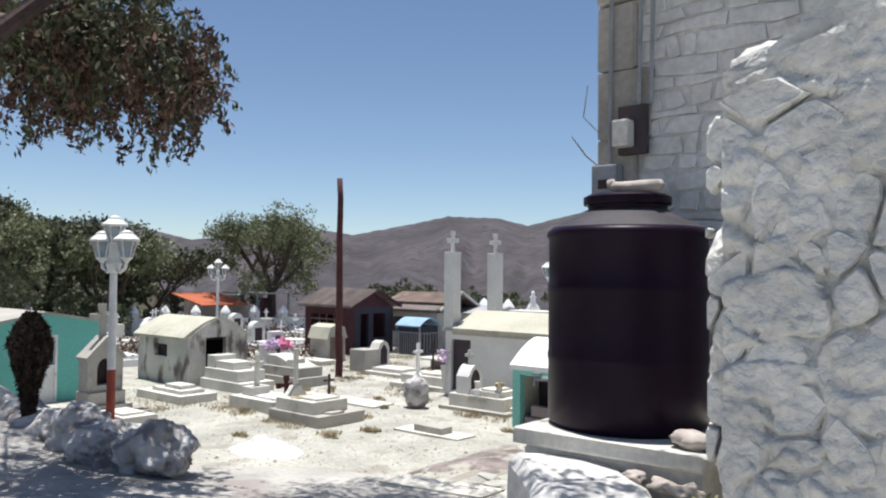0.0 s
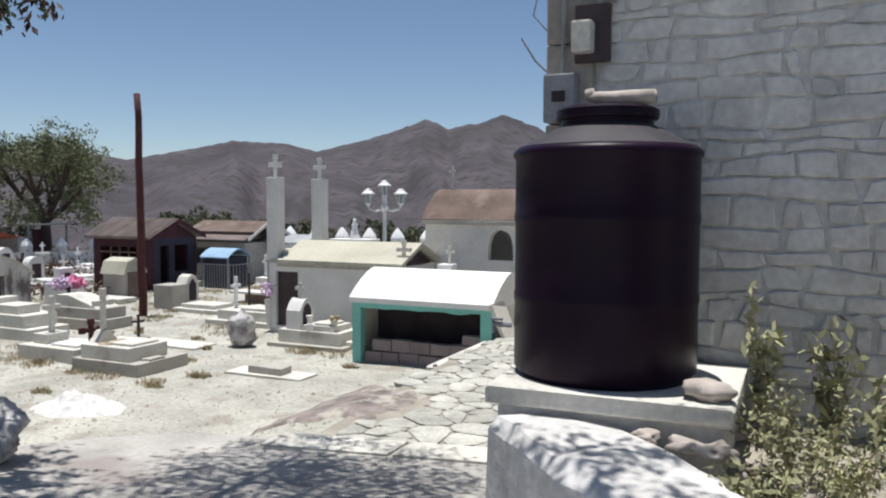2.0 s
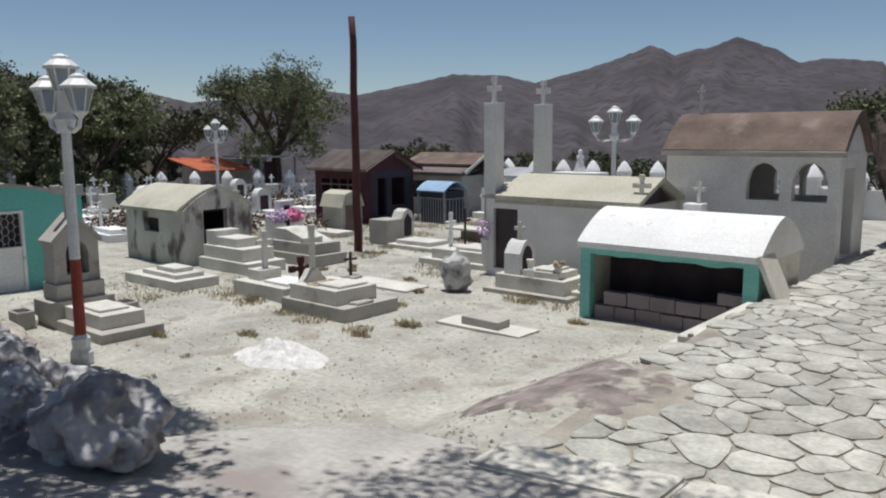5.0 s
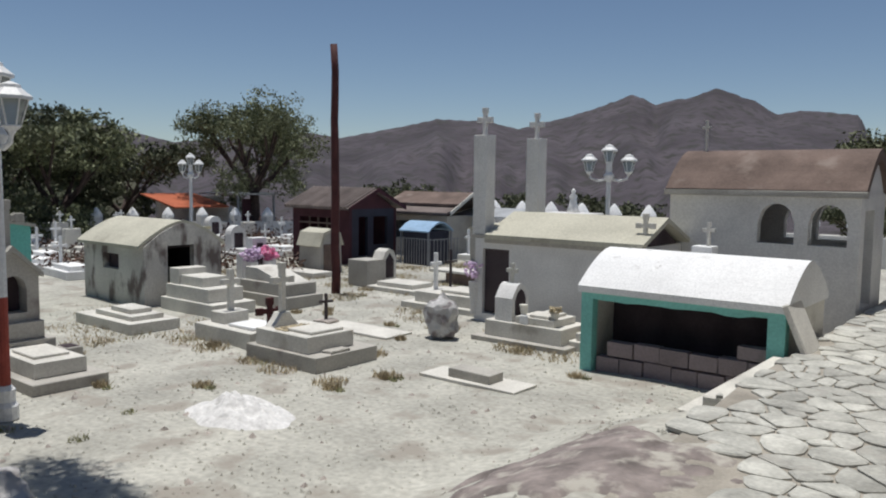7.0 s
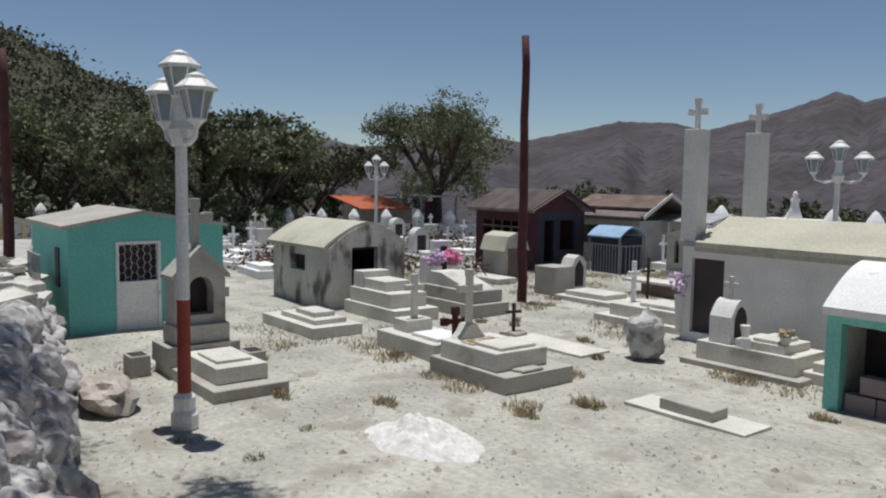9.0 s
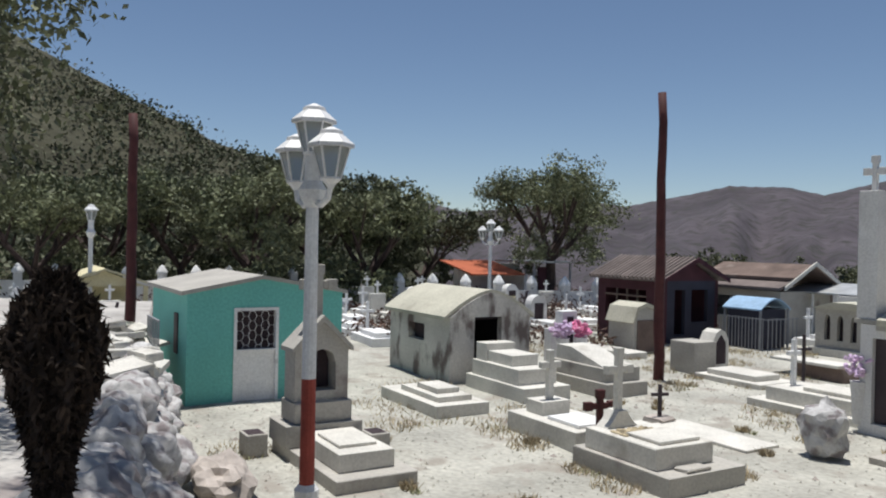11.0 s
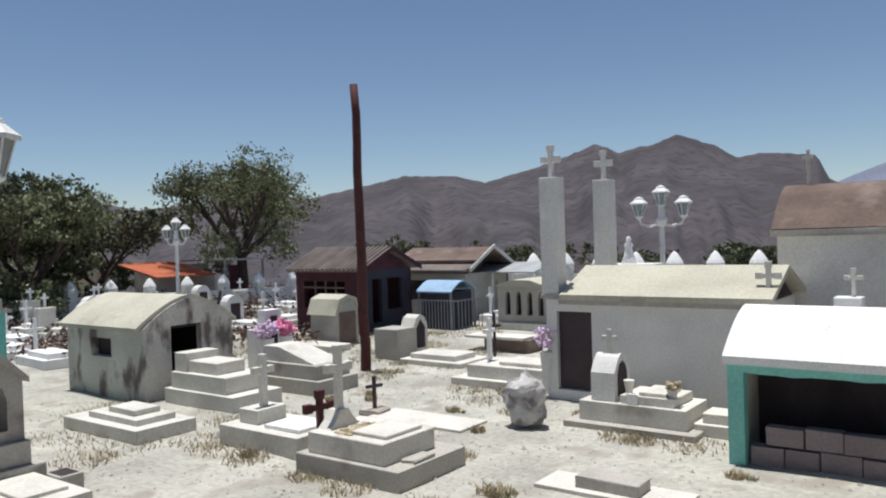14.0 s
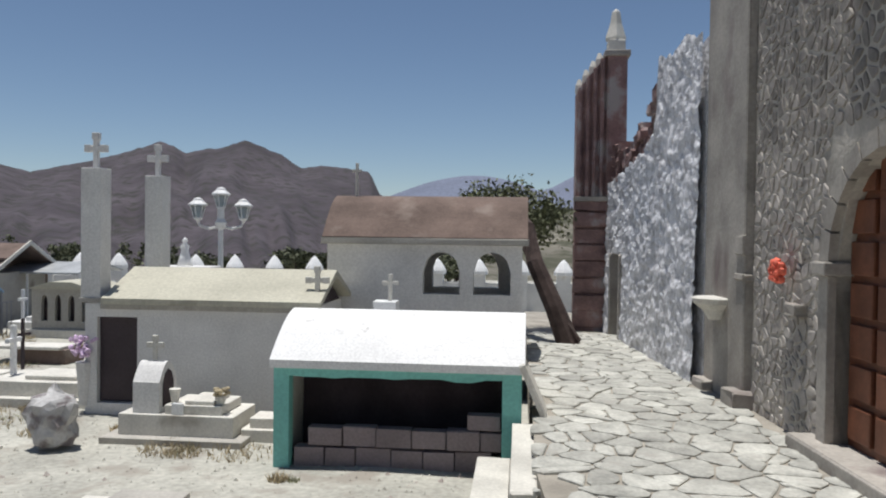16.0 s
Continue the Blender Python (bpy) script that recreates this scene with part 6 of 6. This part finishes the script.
for k, (x, y, h, sp) in enumerate(((-33, 44, 3.6, 2.6), (-26, 46, 3.4, 2.6), (-19, 45, 3.4, 2.4), (-12, 46, 3.8, 2.6), (-40, 42, 4.0, 2.8))):
    tree("low scrubby tree beyond the perimeter wall", x, y, -1.2, h, sp, 0, 7000, M_LEAFDARK, 30 + k, 0.2, 0.14, 0.3, 3, 0.15)
tree("green tree overhanging the boulder wall", -16.2, 2.3, 1.1, 7.6, 3.6, 0, 34000, M_LEAF, 50, -0.2, 0.07, 0.4, 4, 0.34)

t = thing("tree", "leaning dark mesquite behind the chapel tomb", "tree", "trees")
bm = bmesh.new()
tube(bm, [(-6.4, 22.7, 0.7), (-6.75, 22.8, 1.6), (-7.2, 23.1, 2.6), (-7.35, 23.5, 3.4), (-7.8, 24.6, 4.0)], [0.27, 0.22, 0.2, 0.15, 0.06], 9)
tube(bm, [(-7.2, 23.1, 2.6), (-7.6, 23.6, 3.3), (-8.6, 24.4, 3.9)], [0.14, 0.1, 0.04], 7)
tube(bm, [(-6.75, 22.8, 1.6), (-6.2, 22.5, 0.9)], [0.1, 0.05], 6)
part("trunk", bm, M_BARK, t)
rng = np.random.default_rng(77)
leaf_mesh("crown", clumps(rng, [((-7.6, 25.0, 3.95), (0.9, 0.9, 0.55), 1), ((-8.4, 25.2, 4.05), (0.8, 0.9, 0.45), 0.8), ((-6.9, 25.2, 3.6), (0.6, 0.8, 0.6), 0.9)], 1700, 0.35, 0.22), 0.075, M_LEAF, 78, parent=t)

# the tree over the terrace, whose drooping twigs hang into the view
t = thing("tree", "large drooping pepper tree shading the terrace", "tree", "trees")
bm = bmesh.new()
tube(bm, [(-6.4, 0.6, 1.4), (-6.3, 0.9, 3.0), (-6.2, 1.6, 4.6)], [0.42, 0.34, 0.28], 12)
limbs = [[(-6.2, 1.6, 4.6), (-7.2, 2.6, 5.7), (-8.0, 3.8, 6.4)], [(-6.2, 1.6, 4.6), (-5.6, 3.2, 6.4), (-4.8, 5.2, 7.2)], [(-6.2, 1.6, 4.6), (-7.8, 2.6, 5.6), (-9.4, 3.6, 6.0), (-12.0, 4.6, 6.6)],
         [(-6.2, 1.6, 4.6), (-5.2, 2.4, 6.0), (-3.4, 3.6, 7.0)], [(-5.6, 3.2, 6.4), (-6.2, 5.0, 7.2), (-6.6, 6.8, 7.6)], [(-7.8, 2.6, 5.6), (-8.6, 3.4, 7.6), (-11.8, 5.8, 8.8), (-15.2, 6.2, 9.6)], [(-6.2, 1.6, 4.6), (-6.2, 0.2, 6.0), (-6.8, -1.6, 6.8)]]
for l in limbs:
    tube(bm, l, [0.085, 0.045, 0.022, 0.012][:len(l)], 8)
part("trunk", bm, M_BARK, t)
rng = np.random.default_rng(5)
blobs = [((-8.7, 4.1, 6.2), (1.15, 1.0, 0.6), 1.0), ((-8.8, 3.6, 6.2), (1.4, 1.2, 0.7), 1), ((-6.4, 5.4, 8.0), (1.4, 1.2, 0.5), 1), ((-4.9, 5.0, 7.5), (1.4, 1.3, 0.4), 0.9), ((-4.0, 3.2, 7.3), (1.2, 1.0, 0.4), 0.7), ((-5.6, 3.6, 7.4), (1.5, 1.3, 0.5), 0.9), ((-6.8, 0.4, 6.8), (1.8, 1.6, 0.8), 0.8), ((-6.2, 6.6, 8.4), (1.4, 1.0, 0.4), 0.8), ((-2.9, 4.2, 7.6), (0.8, 0.8, 0.3), 0.35), ((-9.6, 5.0, 6.7), (1.2, 1.0, 0.5), 0.4), ((-5.4, 6.0, 8.0), (1.2, 1.0, 0.4), 0.7), ((-10.4, 4.4, 6.5), (1.4, 1.1, 0.5), 0.9), ((-12.2, 4.7, 6.8), (1.4, 1.1, 0.5), 0.9), ((-13.0, 7.5, 9.0), (1.3, 0.6, 0.4), 2.2), ((-13.6, 5.9, 9.0), (1.7, 0.9, 0.4), 2.4), ((-16.2, 6.0, 9.6), (1.5, 0.9, 0.4), 2.0)]
leaf_mesh("crown", clumps(rng, blobs[:11], 3200, 0.3, 0.13), 0.05, M_LEAFDARK, 6, 2.2, 0.8, t)
leaf_mesh("outer_crown", clumps(rng, blobs[11:], 2300, 0.3, 0.13), 0.05, M_LEAF, 7, 2.2, 0.8, t)
leaf_mesh("inner_crown", clumps(rng, [((-8.4, 4.0, 5.8), (0.9, 0.8, 0.45), 1.2), ((-8.7, 3.6, 5.5), (1.0, 0.8, 0.5), 1.4), ((-8.0, 4.4, 6.0), (0.6, 0.5, 0.35), 0.7)], 480, 0.3, 0.24), 0.05, M_LEAFRED, 8, 1.8, 0.6, t, "reddish dry inner foliage")
for name, leaf, count in (("hanging_foliage", M_LEAFDARK, 130), ("dry_hanging_foliage", M_LEAFRED, 110)):
    pts = []
    for k in range(count):
        ang = rng.uniform(0, 2 * math.pi)
        px, py = -8.3 + 1.9 * math.cos(ang) * rng.uniform(0.2, 1), 4.3 + 1.2 * math.sin(ang) * rng.uniform(0.2, 1)
        if px > -1.36 * py - 0.7:
            continue
        top = 5.75 + rng.uniform(-0.25, 0.55)
        ln = rng.uniform(0.2, 0.55) + 0.6 * rng.random() ** 3
        sx, sy = rng.normal() * 0.14, rng.normal() * 0.14
        for q in np.linspace(0, 1, int(70 * ln) + 12):
            w = 0.055 * (1 - 0.6 * q)
            pts.append((px + sx * q + rng.normal() * w, py + sy * q + rng.normal() * w, top - ln * q + rng.normal() * 0.02))
    leaf_mesh(name, pts, 0.042, leaf, 9, 2.2, 1.2, t)

t = thing("cypress", "withered dark brown cypress bush on the boulder wall", "bush", at=(-12.15, 5.0, 1.42))
bm = bmesh.new()
tube(bm, [(0, 0, -0.1), (0, 0.02, 0.5)], [0.09, 0.07], 8)
part("trunk", bm, M_BARK, t)
rng = np.random.default_rng(15)
n = 9000
q = rng.uniform(0, 1, n) ** 0.8
rad = np.interp(q, [0, 0.25, 0.5, 0.7, 0.88, 1.0], [0.06, 0.1, 0.2, 0.27, 0.2, 0.07])
ang = rng.uniform(0, 2 * math.pi, n)
rr = rad * rng.uniform(0.75, 1.06, n) * (1 + 0.12 * np.sin(ang * 9))
leaf_mesh("foliage", np.stack([rr * np.cos(ang), rr * np.sin(ang), 0.02 + 1.5 * q], 1), 0.045, M_CYPRESS, 16, 3.0, -1.5, t)
part("core", a_lathe([(0.05, 0.0), (0.08, 0.4), (0.17, 0.8), (0.2, 1.05), (0.12, 1.3), (0.03, 1.45)], n=10), M_CYPRESS, t)

# planting bed behind the parapet
bm = bmesh.new()
g = [[bm.verts.new((-2.3 + 0.35 * i, 3.3 + 0.25 * j, 2.0 + 0.06 * noise.noise(Vector((i * 0.7, j * 0.6, 3))))) for i in range(16)] for j in range(13)]
for p, q in zip(g, g[1:]):
    for i in range(15):
        bm.faces.new((p[i], p[i + 1], q[i + 1], q[i]))
structure("planting_bed", bm, M_MORTAR, "stony soil bed between parapet and church", "ground", True)
part_soil = random.Random(8)
for k in range(70):
    x, y = part_soil.uniform(-2.1, 0.6), part_soil.uniform(3.7, 6.0)
    r = part_soil.uniform(0.03, 0.1)
    bm = bmesh.new()
    boulder(bm, (x, y, 2.03), (r, r * 0.8, r * 0.5), k, 2, 0.35)
    tagged(part("stone", bm, M_ROCKPLAIN, None, "", True), "small loose stone in the planting bed", "stone", "stones in the bed")
for k, (x, y, z, s) in enumerate(((-2.2, 4.84, 2.25, 0.075), (-2.42, 4.88, 2.27, 0.06), (-2.03, 4.8, 2.25, 0.085))):
    bm = bmesh.new()
    boulder(bm, (x, y, z), (s * 1.4, s, s * 0.6), 20 + k, 3, 0.6)
    tagged(part("stone", bm, M_ROCKPLAIN, None, "", True), "rubble stone tucked under the concrete shelf", "stone", "rubble under the shelf")


def weed(label, x, y, z, h, r, count, size, mat, seed):
    t = thing("weed", label, "weed", "weeds", (x, y, z))
    rng = np.random.default_rng(seed)
    bm = bmesh.new()
    pts = []
    for k in range(7):
        a = rng.uniform(0, 2 * math.pi)
        tip = Vector((r * math.cos(a) * rng.uniform(0.3, 1), r * math.sin(a) * rng.uniform(0.3, 1), h * rng.uniform(0.6, 1)))
        tube(bm, [(0, 0, -0.02), tip * 0.5 + Vector((0, 0, 0.08 * h)), tip], [0.012, 0.008, 0.004], 4)
        for q in rng.uniform(0.25, 1.05, count // 7):
            pts.append(tuple(tip * q + Vector(rng.normal(size=3) * r * 0.16)))
    tagged(part("stems", bm, M_DRY, t), kind="stuff")
    leaf_mesh("leaves", pts, size, mat, seed, 2.0, 0.2, t)


for k, (x, y, h, r, n, s, m) in enumerate(((-1.65, 5.25, 0.5, 0.36, 1100, 0.022, M_WEED), (-1.4, 5.0, 0.36, 0.34, 800, 0.022, M_WEED), (-1.85, 5.95, 1.15, 0.14, 170, 0.05, M_WEED), (-1.4, 5.95, 0.85, 0.18, 200, 0.05, M_WEED),
                                           (-0.6, 4.6, 0.7, 0.32, 300, 0.06, M_WEED), (-0.4, 5.0, 0.7, 0.36, 320, 0.055, M_WEED), (-0.95, 4.9, 0.4, 0.35, 500, 0.04, M_LEAF), (-1.1, 5.7, 0.7, 0.3, 300, 0.05, M_WEED), (-1.75, 4.5, 0.25, 0.3, 500, 0.035, M_WEED), (-1.35, 4.35, 0.2, 0.3, 400, 0.035, M_WEED))):
    weed("dusty green weed against the church wall", x, y, 2.0 , h, r, n, s, m, 60 + k)


def tufts(name, label, areas, per, h, mat, seed):
    """Dry grass: thin blades standing in patches."""
    rnd = random.Random(seed)
    verts, faces = [], []
    for x, y, r in areas:
        for k in range(per):
            a, d = rnd.uniform(0, 2 * math.pi), r * math.sqrt(rnd.random())
            px, py = x + d * math.cos(a), y + d * math.sin(a)
            z = ground_height(px, py)
            b = rnd.uniform(0, 2 * math.pi)
            l, w = h * rnd.uniform(0.4, 1.2), 0.012
            ox, oy = rnd.gauss(0, 0.5) * l, rnd.gauss(0, 0.5) * l
            i = len(verts)
            verts += [(px - w * math.cos(b), py - w * math.sin(b), z - 0.01), (px + w * math.cos(b), py + w * math.sin(b), z - 0.01), (px + ox, py + oy, z + l)]
            faces.append((i, i + 1, i + 2))
    me = bpy.data.meshes.new(name)
    me.from_pydata(verts, [], faces)
    me.materials.append(mat)
    tagged(new(name, me), label, "grass", kind="stuff")


rnd = random.Random(31)
areas = [(-19.3, 11.6, 0.9), (-20.6, 11.5, 0.7), (-21.6, 12.6, 0.8), (-18.9, 10.8, 0.5), (-18.4, 8.0, 0.5), (-14.6, 11.95, 0.4), (-15.4, 12.0, 0.3), (-14.2, 13.75, 0.3), (-12.6, 16.0, 0.4), (-11.5, 16.0, 0.5), (-14.9, 16.7, 0.4), (-16.9, 18.0, 0.5), (-19.0, 13.6, 0.5), (-22.2, 13.3, 0.6), (-18.5, 14.2, 0.4), (-12.3, 15.9, 0.3), (-7.5, 16.3, 0.25)]
areas += [(rnd.uniform(-28, -16), rnd.uniform(17, 30), rnd.uniform(0.3, 0.9)) for k in range(40)]
areas += [(rnd.uniform(-20, -10), rnd.uniform(8, 18), rnd.uniform(0.08, 0.16)) for k in range(14)]
areas += [(rnd.uniform(-27, -17.5), rnd.uniform(18, 28), rnd.uniform(0.3, 0.8)) for k in range(26)]
areas += [(-17.6, 12.3, 0.5), (-18.2, 12.5, 0.6), (-16.8, 12.1, 0.35), (-22.6, 14.6, 0.6), (-13.3, 11.9, 0.3), (-12.9, 12.8, 0.25)]
tufts("dry_grass", "dry straw-coloured grass tufts among the graves", areas, 170, 0.11, M_DRY, 7)
tufts("green_grass", "sparse dusty green tufts in the gravel", [(x + 0.2, y, r * 0.6) for x, y, r in areas[::2]] + [(-14.6, 7.6, 0.15), (-13.6, 8.0, 0.12), (-14.2, 9.0, 0.1)], 50, 0.07, M_WEED, 8)


def pebbles(name, label, x0, x1, y0, y1, count, lo, hi, mat, seed):
    rnd = random.Random(seed)
    verts, faces = [], []
    for k in range(count):
        x, y = rnd.uniform(x0, x1), rnd.uniform(y0, y1)
        if x > -7.9 and y > 11 or y < wall_line(x) + 0.5 or y < 6.9 and x > -9:
            continue
        r = lo + (hi - lo) * rnd.random() ** 3
        z = ground_height(x, y)
        i, a = len(verts), rnd.uniform(0, 6.3)
        ring = [(x + r * rnd.uniform(0.7, 1.2) * math.cos(a + q * 1.2566), y + r * rnd.uniform(0.7, 1.2) * math.sin(a + q * 1.2566), z - 0.01) for q in range(5)]
        verts += ring + [(x + rnd.uniform(-0.3, 0.3) * r, y + rnd.uniform(-0.3, 0.3) * r, z + r * rnd.uniform(0.4, 0.9))]
        faces += [(i + q, i + (q + 1) % 5, i + 5) for q in range(5)]
    me = bpy.data.meshes.new(name)
    me.from_pydata(verts, [], faces)
    me.materials.append(mat)
    tagged(new(name, me), label, "gravel", kind="stuff")


pebbles("gravel_stones", "small pale stones scattered over the gravel", -24, -7, 6.5, 24, 15000, 0.012, 0.045, M_GRAVEL, 3)
pebbles("dark_stones", "a few larger brown stones on the gravel", -22, -8, 7, 20, 420, 0.02, 0.08, M_ROCKPLAIN, 4)

# broken slabs heaped at the end of the boulder wall
rnd = random.Random(13)
for k in range(16):
    s = rnd.uniform(0.2, 0.45)
    bm = bmesh.new()
    box(bm, -s, s, -s * 0.7, s * 0.7, 0, rnd.uniform(0.06, 0.14), 0.02, 0.02)
    x = rnd.uniform(-24.0, -18.5)
    ob = part("stone_slab", bm, M_PALE, None)
    ob.matrix_basis = pose(x, wall_line(x) - 0.25 + rnd.uniform(-0.5, 0.3), 1.05 + 0.12 * (k % 3), rnd.uniform(-14, 14), rnd.uniform(-14, 14), rnd.uniform(0, 180))
    tagged(ob, "broken pale stone slab heaped on the wall", "stone slab", "broken slabs")

# ---- stones of walls and pavement ----
lay_stones("flagstone", walkway, Matrix.Translation((-7.35, 7.15, WALK_Z)), 3.95, 17.5, 0.46, 0.03, M_FLAG, 101, 1.3, 0.8, 0.012, rounded=True, limit=340,
           keep=lambda u, v: -7.35 + u < church_x(7.15 + v) - 0.15 and v > 0.2 * (u - 0.45) + 0.55 and (v > 1.5 or u > 0.5)
           and math.hypot(u + 0.1, v - 2.5) > 1.12)
lay_stones("brick", church, Matrix.Translation((-3.08, 6.315, 1.75)) @ pose(0, 0, 0, 90), 5.4, 5.6, 0.3, 0.022, M_STONEWHITE, 102, 0.24, 0.47, 0.004, coursed=True, limit=330)
lay_stones("stone", church, WEST @ Matrix.Translation((0.0, 10.2, 0.75)) @ pose(0, 0, 0, 90, 0, -90), 6.0, 6.5, 0.19, 0.016, M_RUBBLE, 103, 1.5, 0.75, 0.02, rounded=True,
           keep=lambda u, v: 10.2 - u > DOOR_B - 6.3 + 0.24 or v > 3.65)
lay_stones("stone", near_wall, NEAR @ Matrix.Translation((0.0, 0.0, -0.3)) @ pose(0, 0, 0, 90), 3.2, 3.7, 0.19, 0.058, M_NEARSTONE, 104, 1.5, 0.7, 0.004, rounded=True, keep=lambda u, v: v - 0.3 < near_top(u) - 0.06)
rnd = random.Random(17)
for k in range(22):
    bm = bmesh.new()
    edge = k < 12
    u, w = (0.1 + rnd.uniform(-0.03, 0.03), -0.2 + k * 0.245) if edge else (0.16 + (k - 12) * 0.3, near_top(0.16 + (k - 12) * 0.3) + rnd.uniform(-0.05, 0.03))
    boulder(bm, (u, 0.2, w), (rnd.uniform(0.11, 0.14), 0.22, 0.18) if edge else (rnd.uniform(0.13, 0.2), 0.24, 0.11), 130 + k, 3, 0.3)
    for v in bm.verts:
        v.co = NEAR @ v.co
    part("edge_stone", bm, M_NEARSTONE, near_wall, smooth=True)

# low dry brush among the far graves
rng = np.random.default_rng(95)
brush = []
for k in range(130):
    x, y = rng.uniform(-46, -24), rng.uniform(6, 37)
    if x > -28.5 and y < 18 or math.hypot(x + 27, y - 25.3) < 2.6:
        continue
    s = rng.uniform(0.25, 0.6)
    brush.append(rng.normal(size=(170, 3)) * np.array((s, s, s * 0.5)) + np.array((x, y, s * 0.6)))
tagged(leaf_mesh("dry_brush", np.concatenate(brush), 0.09, M_LEAFRED, 96, 2.0), "low brown dry brush between the far graves", "brush", kind="stuff")

# scrub bushes over the green hillside
rng = np.random.default_rng(91)
centres = []
for k in range(2600):
    az, q = radians(rng.uniform(62, 104)), rng.uniform(0.05, 1.0)
    r = 70 + 100 * q
    top = math.tan(radians(green_line(math.degrees(az)))) * 170 + 3.3
    z = -6 + (top + 6) * q ** 1.6
    s = rng.uniform(0.7, 2.0)
    p = rng.normal(size=(26, 3)) * np.array((s, s, s * 0.55))
    centres.append(p + np.array((-math.sin(az) * r, math.cos(az) * r, z + 0.4)))
tagged(leaf_mesh("hillside_scrub", np.concatenate(centres), 0.55, M_LEAFDARK, 92, 1.4), "dense green scrub bushes over the hillside", "scrub", kind="stuff")
